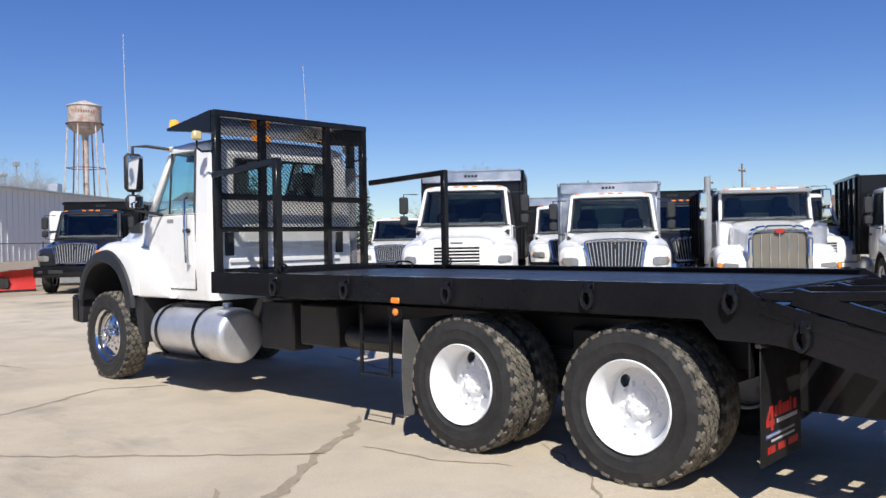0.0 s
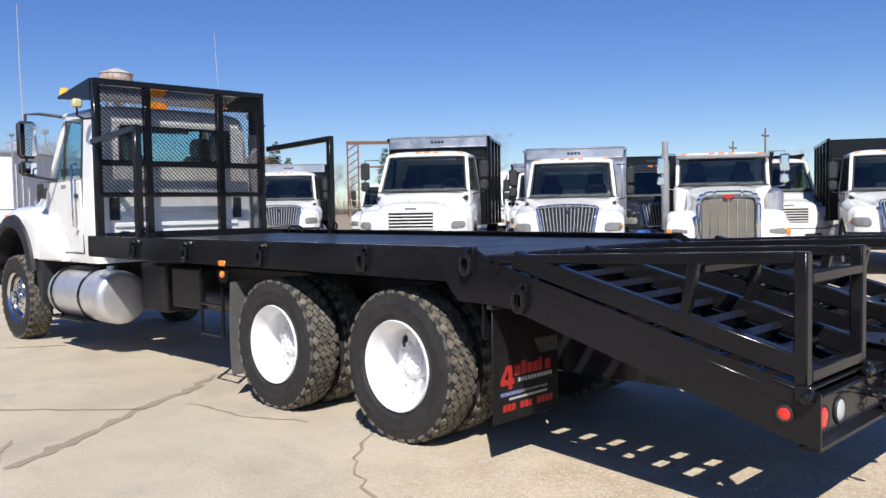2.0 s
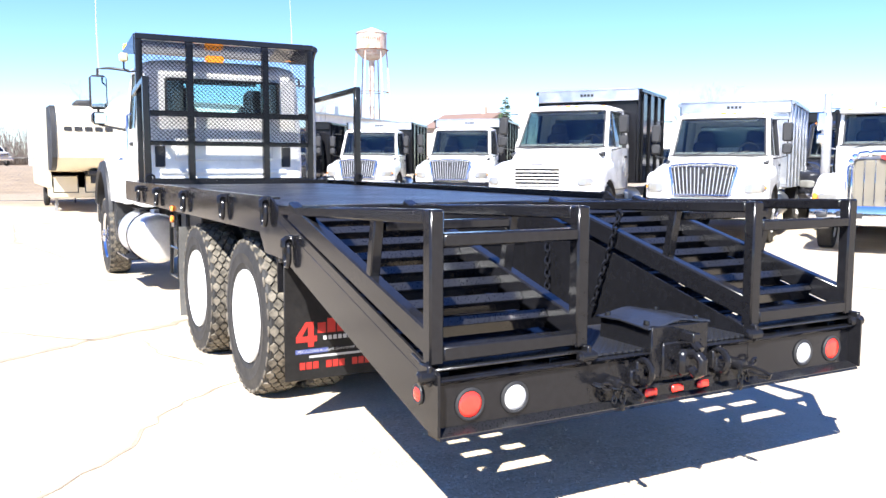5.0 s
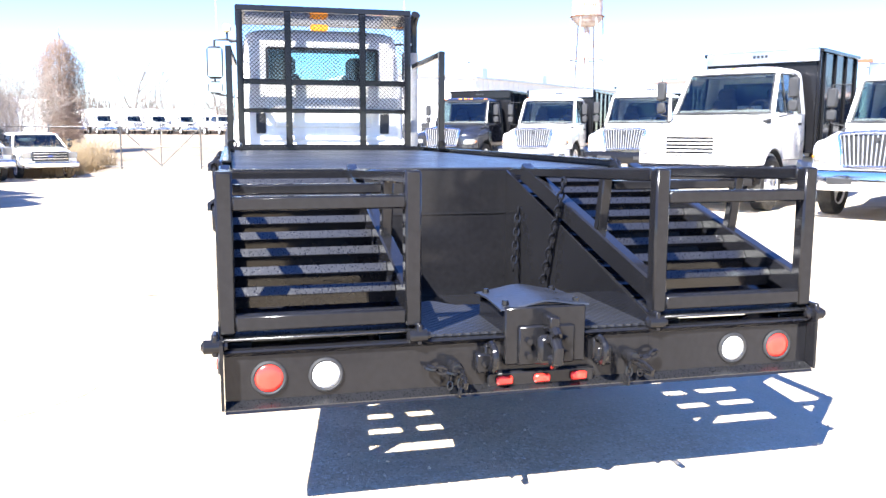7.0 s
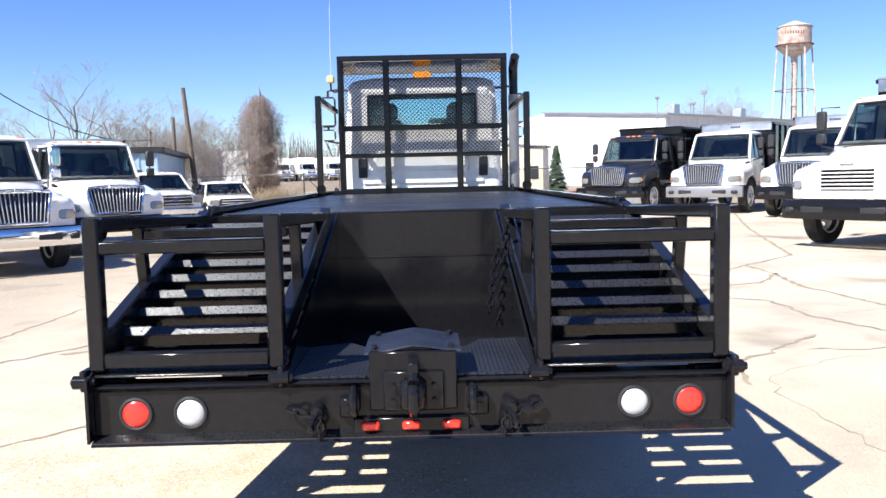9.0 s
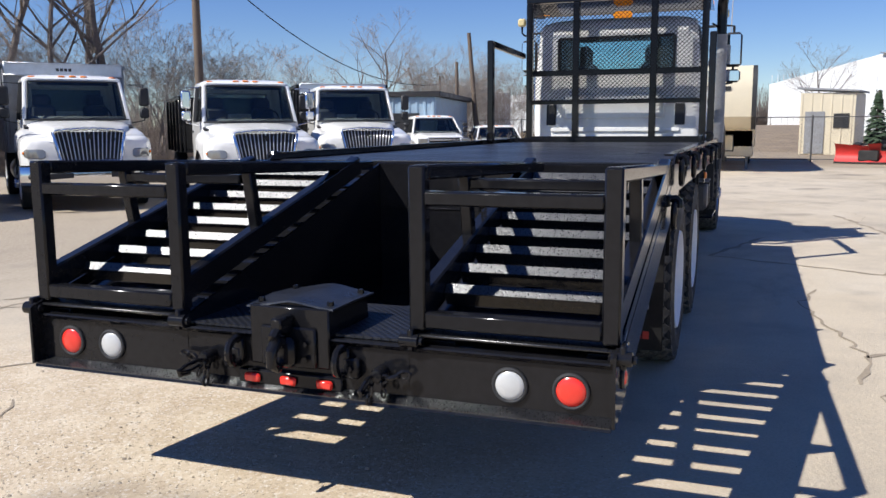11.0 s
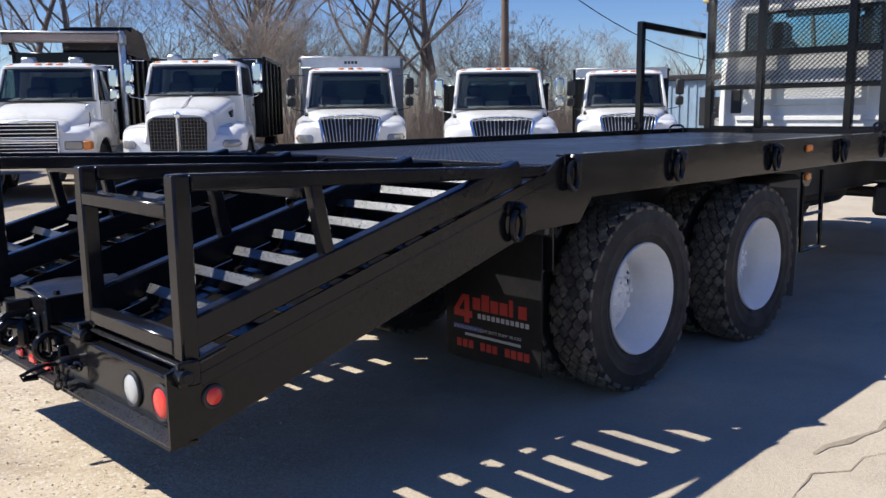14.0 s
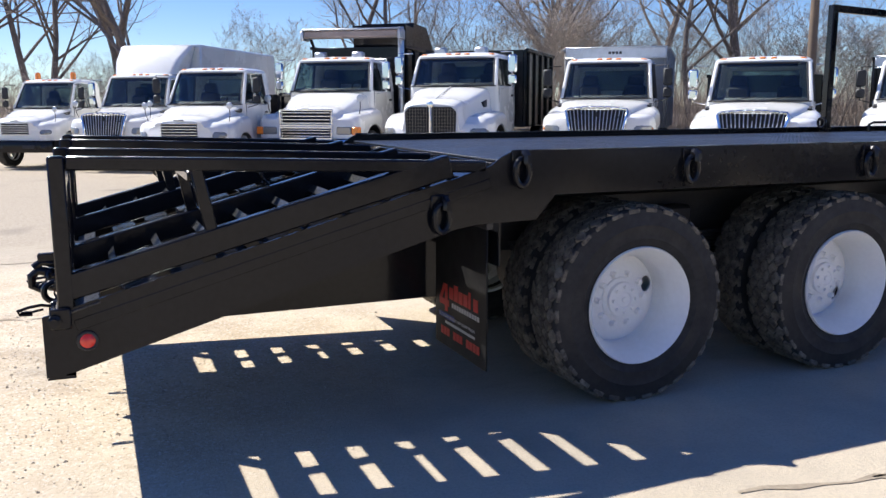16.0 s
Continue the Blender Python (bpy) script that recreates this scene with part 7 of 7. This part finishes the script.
for p, q in ((ga + Vector((0, 0, 1.75)), gm + Vector((0, 0, 0.15))), (gm + Vector((0, 0, 0.15)), gb + Vector((0, 0, 1.75))), (gm + Vector((0, 0, 0.1)), gm + Vector((0, 0, 1.8))), (ga + Vector((0, 0, 0.95)), gb + Vector((0, 0, 0.95)))):
    part("gate_brace", G().tube([p, q], 0.023, 6), "dull", fe)

# ---- poles and wires ----
def pole(x, y, h, lean=(0.0, 0.0), arm=0.0, label="weathered wooden utility pole", r=0.14):
    t = thing("utility_pole", label, "pole", Matrix.Translation((x, y, 0)), "utility poles")
    part("shaft", G().tube([(0, 0, 0), (lean[0] * 0.5, lean[1] * 0.5, h / 2), (lean[0], lean[1], h)], r, 10, 0.65), "wood", t)
    if arm:
        part("crossarm", G().box(-0.06, 0.06, -arm, arm, h - 0.8, h - 0.65, 0.01), "wood", t)
        for k in (-0.9, 0, 0.9):
            part("insulator", G().lathe([(0.05, 0), (0.06, 0.1), (0.03, 0.16), (0.0001, 0.17)], (0, arm * k, h - 0.65), axis="z", n=8), "grey", t)


pole(-35.2, -10.45, 5.75, (0.1, -0.45))
pole(-33.1, -10.8, 4.3, r=0.11)
pole(-37.7, -13.3, 4.0, r=0.08)
pole(-21.6, -16.0, 9.5, (0.15, 0.1), r=0.16)
for x, y, h in ((-34.8, 77.8, 8.8), (-39.7, 81.0, 8.0), (-62, 92, 9.3), (-95, 105, 9.6), (-6, 88, 9.3), (28, 92, 10), (-130, 110, 10)):
    pole(x, y, h, arm=0.8, r=0.12)
wr = thing("overhead_cable", "black overhead cable sagging between poles", "cable")
part("cable", G().tube([(-21.6 - 16.1 * u, -16.0 + 2.7 * u, 7.3 - 9.1 * u + 5.4 * u * u) for u in [k / 18 for k in range(19)]], 0.02, 5), "wire", wr)

# rusty steel gantry far behind the north row
gy = thing("steel_gantry", "rusty steel gantry with a lattice tower", "gantry", Matrix.Translation((-119.1, 98.4, 0)) @ Matrix.Rotation(radians(50), 4, "Z"))
for x, y in ((-4.2, -0.6), (-4.2, 0.6), (-2.2, -0.6), (-2.2, 0.6), (4.0, 0.0)):
    part("column", G().beam((x, y, 0), (x, y, 13.6), 0.28, 0.28, 0.03), "rust_dark", gy)
for k in range(9):
    z = 1.0 + 1.4 * k
    for y in (-0.6, 0.6):
        part("brace", G().beam((-4.2, y, z), (-2.2, y, z + 1.4), 0.14, 0.14, 0.02), "rust_dark", gy)
part("top_beam", G().beam((-4.4, 0, 13.7), (4.2, 0, 13.7), 0.5, 0.6, 0.03), "rust_dark", gy)
part("cross_beam", G().beam((-2.2, 0, 9.2), (4.0, 0, 9.2), 0.25, 0.3, 0.03), "rust_dark", gy)

# ---- houses behind the north row ----
for x, y, rz, w, d, h in ((-93.4, 54.3, 20, 9, 8, 6.3), (-20.0, 88.0, 8, 18, 10, 3.6), (16.0, 92.0, -5, 30, 12, 5.0)):
    ho = thing("house", "low brick house with brown pitched roof", "house", Matrix.Translation((x, y, 0)) @ Matrix.Rotation(radians(rz), 4, "Z"), "distant houses")
    part("wall", G().box(-w / 2, w / 2, -d / 2, d / 2, 0, h, 0.02), "brick", ho)
    part("roof", G().prism([(-d / 2 - 0.5, h), (d / 2 + 0.5, h), (0, h + 2.0)], -w / 2 - 0.4, w / 2 + 0.4, "x"), "roofing", ho)
    part("chimney", G().box(w * 0.2, w * 0.2 + 0.6, -0.3, 0.3, h + 1.0, h + 2.8, 0.02), "brick", ho)
    for k in range(int(w / 3)):
        part("window", G().box(-w / 2 + 1 + 3 * k, -w / 2 + 2.1 + 3 * k, -d / 2 - 0.03, -d / 2, 1.0, 2.2, 0.01), "dark", ho)
# ---- ground cracks and joints: dirt-filled breaks in the slab ----
def crack(pts, w, seed):
    rnd = random.Random(seed)
    fine = []
    for (ax, ay), (bx, by) in zip(pts, pts[1:]):
        n = max(2, int(math.hypot(bx - ax, by - ay) / 0.12))
        for i in range(n):
            t = i / n
            fine.append((ax + (bx - ax) * t + rnd.uniform(-0.035, 0.035), ay + (by - ay) * t + rnd.uniform(-0.035, 0.035)))
    fine.append(pts[-1])
    verts, faces = [], []
    for i, (x, y) in enumerate(fine):
        a, b = fine[max(0, i - 1)], fine[min(len(fine) - 1, i + 1)]
        d = Vector((b[0] - a[0], b[1] - a[1], 0)).normalized()
        k = w * rnd.uniform(0.35, 1.3) * (0.4 if i in (0, len(fine) - 1) else 1)
        verts += [(x - d.y * k / 2, y + d.x * k / 2, 0.004), (x + d.y * k / 2, y - d.x * k / 2, 0.004)]
        if i:
            faces.append((2 * i - 2, 2 * i - 1, 2 * i + 1, 2 * i))
    solid("ground_crack", G().add(verts, faces), "crack", "dirt-filled crack in the concrete", "crack", kind="structure")


crack([(-4.2, -3.3), (-4.45, -2.85), (-5.09, -1.95), (-5.4, -1.4), (-5.9, -0.8)], 0.10, 1)
crack([(-5.09, -1.95), (-6.3, -3.0), (-7.15, -3.7), (-8.3, -4.8)], 0.035, 2)
crack([(-9.4, -1.6), (-8.7, -3.1), (-9.6, -4.6)], 0.05, 3)
crack([(-9.4, -1.6), (-9.0, -1.0)], 0.05, 33)
crack([(-3.9, -0.6), (-3.11, -1.21), (-2.76, -1.63), (-2.26, -1.98), (-1.85, -2.18), (-1.5, -2.47), (-1.0, -3.0)], 0.024, 4)
crack([(-5.0, -1.6), (-4.2, -1.5), (-3.7, -1.3)], 0.025, 5)
crack([(-11.43, 6.42), (-10.0, 5.05), (-8.86, 5.08), (-7.48, 4.85), (-5.5, 5.1)], 0.07, 6)
crack([(-12.6, 3.0), (-9.36, 3.64), (-8.77, 4.1), (-10.0, 5.05)], 0.07, 7)
crack([(-8.86, 5.08), (-7.96, 4.57), (-7.63, 3.84), (-6.61, 2.92), (-7.42, 1.25), (-9.26, 1.84)], 0.06, 8)
crack([(-7.63, 3.84), (-6.67, 3.49), (-6.32, 3.99), (-5.28, 3.98), (-4.3, 4.3)], 0.05, 9)
crack([(-4.29, 3.58), (-3.67, 2.95), (-3.16, 2.43), (-2.53, 2.32)], 0.04, 11)
crack([(-5.6, 2.3), (-4.93, 2.09), (-3.16, 2.43)], 0.03, 15)
crack([(-26.7, 10.9), (-18.4, 8.3), (-15.1, 7.4), (-11.43, 6.42)], 0.07, 16)
crack([(-4.9, -3.0), (-4.09, -3.53), (-3.74, -3.77), (-3.47, -4.07), (-2.8, -4.6)], 0.05, 51)
crack([(-2.0, 7.5), (-5.0, 7.0), (-9.0, 7.4)], 0.06, 10)
crack([(-7.0, -4.2), (-3.0, -4.3), (2.0, -4.6), (6.0, -4.4)], 0.03, 12)
crack([(-12.0, -1.5), (-16.0, -2.2), (-22.0, -2.0)], 0.06, 13)
crack([(-11.5, -3.2), (-14.0, -4.4), (-19.0, -4.0)], 0.05, 14)


crk = random.Random(41)
for i in range(26):
    x, y = crk.uniform(-24, 3), crk.choice((crk.uniform(-6.5, -1.6), crk.uniform(1.8, 9.0)))
    a = crk.uniform(0, 6.28)
    pts = [(x, y)]
    for k in range(crk.randint(3, 7)):
        a += crk.uniform(-0.7, 0.7)
        x, y = x + crk.uniform(0.3, 0.9) * math.cos(a), y + crk.uniform(0.3, 0.9) * math.sin(a)
        pts.append((x, y))
    crack(pts, crk.uniform(0.008, 0.022), 100 + i)

# loose grit behind the truck's tail
g = G()
for i in range(3600):
    x, y = crk.gauss(0.2, 0.9), crk.gauss(-0.9, 1.5)
    r = crk.uniform(0.002, 0.007) * (1.9 if crk.random() < 0.08 else 1)
    a = crk.uniform(0, 6.28)
    ring = [(x + r * math.cos(a + q) * crk.uniform(0.8, 1.3), y + r * math.sin(a + q) * crk.uniform(0.8, 1.3), 0.001) for q in (0, 1.57, 3.14, 4.71)]
    g.add(ring + [(x + r * 0.2, y, r * 0.9)], [(0, 1, 4), (1, 2, 4), (2, 3, 4), (3, 0, 4)])
solid("loose_grit", g, "pebble", "loose tan grit scattered on the yard", "gravel", kind="stuff", sharp=20)


# ---- bare trees ----
def grow(trunk, twigs, p, d, ln, r, depth, rnd, limbs):
    """One branch with its side branches; limbs: how many at each depth."""
    n = 5 if depth > 3 else 3 if depth else 2
    pts = [p]
    for _ in range(n):
        d = (d + Vector((rnd.uniform(-0.17, 0.17), rnd.uniform(-0.17, 0.17), rnd.uniform(-0.07, 0.13)))).normalized()
        pts.append(pts[-1] + d * ln / n)
    (trunk if depth > 2 else twigs).tube(pts, max(r, 0.0055), 7 if depth > 3 else 4 if depth > 1 else 3, 0.38)
    if depth == 0:
        return
    count = limbs[depth]
    for k in range(count):
        at = 0.30 + 0.70 * (k + rnd.random()) / count
        i = min(n - 1, int(at * n))
        q = pts[i].lerp(pts[i + 1], at * n - i)
        way = (pts[i + 1] - pts[i]).normalized()
        side = Vector((rnd.uniform(-1, 1), rnd.uniform(-1, 1), rnd.uniform(-0.25, 0.55))).normalized()
        child = ln * rnd.uniform(0.48, 0.78) * (1.15 - 0.55 * at)
        grow(trunk, twigs, q, (way * rnd.uniform(0.55, 0.9) + side * 0.75).normalized(), child, r * (1 - 0.6 * at) * 0.52, depth - 1, rnd, limbs)


def bare_tree(seed, h, label, depth=5, thick=0.017, stems=1, limbs=(0, 3, 3, 4, 4, 7)):
    rnd = random.Random(seed)
    trunk, twigs = G(), G()
    for k in range(stems):
        lean = Vector((rnd.uniform(-0.12, 0.12), rnd.uniform(-0.12, 0.12), 1)) if stems == 1 else Vector((rnd.uniform(-0.55, 0.55), rnd.uniform(-0.55, 0.55), 1))
        grow(trunk, twigs, Vector((0.2 * k * math.cos(k * 2.4), 0.2 * k * math.sin(k * 2.4), -0.1)), lean.normalized(), h * rnd.uniform(0.72, 0.85), h * thick, depth, rnd, limbs)
    t = thing("bare_tree" if stems == 1 else "bare_shrub", label, "tree" if stems == 1 else "shrub", None, "bare trees" if stems == 1 else "bare shrubs")
    part("trunk", trunk, "trunk_bark" if stems == 1 else "bark", t)
    tagged(part("crown", twigs, "bark", t, sharp=180), kind="stuff")
    return t


def plant(sources, spots, rnd):
    """Set the first of each source at its spot and copy the rest."""
    used = set()
    for k, (x, y, size) in enumerate(spots):
        src = sources[k % len(sources)]
        m = Matrix.Translation((x, y, 0)) @ Matrix.Rotation(rnd.uniform(0, 6.28), 4, "Z") @ Matrix.Scale(size, 4)
        ob = copy_thing(src, m) if src in used else src
        used.add(src)
        ob.matrix_basis = m


rnd = random.Random(5)
tall = [bare_tree(s, 10.0, "leafless deciduous tree with dark trunk and fine grey-brown branches") for s in (3, 8, 15, 27)]
scrub = [bare_tree(s, 5.0, "leafless many-stemmed shrub with tangled thin branches", 4, 0.0075, 6, (0, 4, 4, 5, 6)) for s in (51, 62, 73)]
far_trees = [bare_tree(s, 9.0, "distant leafless tree with thin grey branches", 4, 0.017, 1, (0, 4, 5, 5, 9)) for s in (21, 34)]
tall_spots, scrub_spots = [], []
# the wood's edge behind the south row, with an opening behind the box truck
for i in range(26):
    a = i / 25
    if not 0.62 < a < 0.84 and a > 0.16:
        tall_spots.append((-34 + 37 * a + rnd.uniform(-1.2, 1.2), -18.5 - 14 * a + rnd.uniform(-4, 1.5) - 4.0 * (i % 2), rnd.uniform(0.85, 1.3)))
for i in range(32):
    a = i / 31
    if not 0.64 < a < 0.80 and a > 0.10:
        scrub_spots.append((-33 + 37 * a + rnd.uniform(-0.8, 0.8), -17.6 - 14 * a + rnd.uniform(-3.5, 1.0), rnd.uniform(0.7, 1.25) * (0.65 if a > 0.5 else 1.0)))
scrub_spots += [(-30.6, -18.4, 0.9), (-32.4, -17.6, 0.55), (-34.5, -16.8, 0.5), (-7.2, -28.5, 0.9), (-37, -12.5, 0.8), (-39.5, -12.0, 0.9), (-43, -11.0, 0.9), (-36.4, -9.8, 0.6), (-41, -13.4, 1.0), (-35.2, -11.4, 0.7), (-38.2, -10.6, 0.8)]
tall_spots += [(5, -38, 1.2), (9, -42, 1.1), (14, -40, 1.0), (-1.2, -33.5, 1.15), (-2.6, -34.4, 1.2), (19, -44, 1.2), (-45, -22, 0.6), (-40.5, -13.5, 0.5), (-38.5, -14.6, 0.45)]
far_spots = [(-52, -20, 0.8), (-60, -26, 1.0), (-39, 39, 0.75), (-85, 8, 0.9), (-98, -2, 1.0), (-140, 70, 1.2), (-150, 95, 1.2), (-155, 60, 1.3), (-120, 90, 1.1), (-90, 70, 0.8), (-30, 70, 0.7), (-63.5, 64.8, 0.9), (-68.9, 66.5, 0.7), (-76.2, 87.1, 0.6), (-121.3, -13.8, 1.45), (-121.6, -10.7, 1.15),
             (-155.3, 48.5, 1.55), (-163.8, 54.6, 1.7), (-157.9, 56.0, 1.6), (-166.0, 62.6, 1.7), (-159.9, 64.0, 1.5), (-177.1, 59.4, 1.6), (-180.8, 64.2, 1.7), (-174.9, 65.6, 1.55)]
plant(tall, tall_spots, rnd)
plant(scrub, scrub_spots, rnd)
plant(far_trees, far_spots, rnd)

# undergrowth: crooked thin stems at the wood's edge
g = G()
for i in range(11000):
    a = rnd.random()
    x, y = -34 + 38 * a + rnd.uniform(-2, 2), -16.2 - 14 * a + rnd.uniform(-4.5, 1.0)
    h = rnd.uniform(0.6, 2.3) + 1.0 * rnd.random() ** 3 + 0.5 * math.sin(a * 23) * math.sin(a * 61)
    h *= 1 - 0.35 * min(1, max(0, (a - 0.54) * 9))
    pts, dx, dy = [(x, y, 0)], 0.0, 0.0
    for k in (0.3, 0.6, 1.0):
        dx, dy = dx + rnd.uniform(-0.35, 0.35), dy + rnd.uniform(-0.35, 0.35)
        pts.append((x + dx, y + dy, h * k))
    g.tube(pts, rnd.uniform(0.005, 0.010), 3, 0.5)
solid("undergrowth", g, "brush", "tangled leafless undergrowth at the wood's edge", "undergrowth", kind="stuff", sharp=180)

# distant wood: a far belt of fine stems
g = G()
for i in range(14000):
    a = rnd.uniform(0, 1)
    ang = radians(150 + 150 * a)
    if rnd.random() < 0.25:
        ang = radians(95 + 55 * rnd.random())
    dist = rnd.uniform(125, 175) if ang > radians(150) else rnd.uniform(190, 240)
    x, y = dist * math.cos(ang), dist * math.sin(ang)
    h = rnd.uniform(2.5, 6.5) * (0.9 if ang > radians(205) else 0.85)
    lean = rnd.uniform(-1.2, 1.2)
    g.tube([(x, y, 0), (x + lean * 0.2, y, h * 0.5), (x + lean, y + lean * 0.5, h)], rnd.uniform(0.02, 0.07), 3, 0.25)
for i in range(5200):
    ang = radians(rnd.uniform(176, 214))
    dist = rnd.uniform(128, 150)
    x, y = dist * math.cos(ang), dist * math.sin(ang)
    h = rnd.uniform(3.5, 8.3) + 1.0 * math.sin(ang * 90)
    lean = rnd.uniform(-1.2, 1.2)
    g.tube([(x, y, 0), (x + lean * 0.2, y, h * 0.5), (x + lean, y + lean * 0.5, h)], rnd.uniform(0.04, 0.09), 3, 0.3)
solid("distant_wood", g, "trunk_bark", "distant belt of leafless woodland", "woodland", kind="stuff", sharp=180)

# pole overgrown by dry vines
vt = thing("vine_tree", "dead tree smothered in dry brown vines", "tree", Matrix.Translation((-50.0, -10.5, 0.15)) @ Matrix.Diagonal((1.15, 1.15, 1.17, 1)))
part("trunk", G().tube([(0, 0, 0), (0.1, 0, 3), (0.0, 0.1, 5.9)], 0.14, 8, 0.3), "wood", vt)
g = G()
for i in range(5600):
    a = rnd.uniform(0, 6.283)
    t = rnd.random() ** 0.8
    z = 5.75 - 4.8 * t
    R = 0.12 + 1.0 * min(1, t * 4.5) ** 0.5 * (1 - 0.4 * max(0, t - 0.45)) * (0.85 + 0.17 * math.sin(3 * a + 5 * t) + 0.16 * math.sin(7 * a - 9 * t))
    R *= rnd.uniform(0.45, 1.15)
    a2 = a + rnd.uniform(-0.9, 0.9)
    ln = rnd.uniform(0.15, 0.7)
    flare = rnd.uniform(0.85, 1.3)
    g.tube([(R * math.cos(a), R * math.sin(a), z), (R * flare * math.cos((a + a2) / 2), R * flare * math.sin((a + a2) / 2), z - ln * rnd.uniform(-0.2, 0.5)), (R * 1.02 * math.cos(a2), R * 1.02 * math.sin(a2), max(0.05, z - ln))], rnd.uniform(0.005, 0.012), 3, 0.5)
g.tube([(0, 0.1, 5.8), (0.1, 0.05, 6.1), (0.02, 0.15, 6.3)], 0.03, 4, 0.4)
tagged(part("crown", g, "vine", vt, "hanging mass of dry vines", sharp=180), kind="stuff")

# dry grass and brush by the gate
g = G()
for i in range(3200):
    x, y = -27.5 - 12 * rnd.random(), -6.3 - 4.5 * rnd.random()
    h = rnd.uniform(0.3, 1.3)
    g.tube([(x, y, 0), (x + rnd.uniform(-0.15, 0.15), y + rnd.uniform(-0.15, 0.15), h * 0.6), (x + rnd.uniform(-0.4, 0.4), y + rnd.uniform(-0.4, 0.4), h)], 0.012, 3, 0.4)
solid("dry_grass", g, "straw", "tall dry grass and brush by the gate", "grass", kind="stuff", sharp=180)

# conifers
for x, y, h in ((-47.6, 29.5, 5.2), (-77.1, 64.8, 9.0), (-51.3, 8.2, 3.35), (-86.5, 22.5, 3.2), (-85.2, 54.2, 9.8), (-85.7, 55.3, 7.0)):
    cf = thing("conifer", "dark green conifer with ragged outline", "tree", Matrix.Translation((x, y, 0)), "conifers")
    part("trunk", G().tube([(0, 0, 0), (0, 0, h)], 0.1, 6, 0.3), "wood", cf)
    g = G()
    for i in range(520):
        t = rnd.random() ** 0.7
        z = h * (1 - t * 0.93)
        R = (0.06 + 0.30 * t) * h * rnd.uniform(0.55, 1.0) * 0.85
        a = rnd.uniform(0, 6.283)
        w = 0.10 + 0.06 * h * 0.3
        c, s = math.cos(a), math.sin(a)
        tip = Vector((R * c, R * s, z - 0.12 * R))
        root = Vector((R * 0.35 * c, R * 0.35 * s, z + 0.05))
        side = Vector((-s, c, 0)) * w
        g.add([root, tip + side * 0.3, tip - side * 0.3, (root + tip) / 2 + side, (root + tip) / 2 - side, (root + tip) / 2 + Vector((0, 0, 0.06))], [(0, 3, 5), (3, 1, 5), (1, 2, 5), (2, 4, 5), (4, 0, 5)])
    tagged(part("crown", g, "needle", cf, sharp=180), kind="stuff")
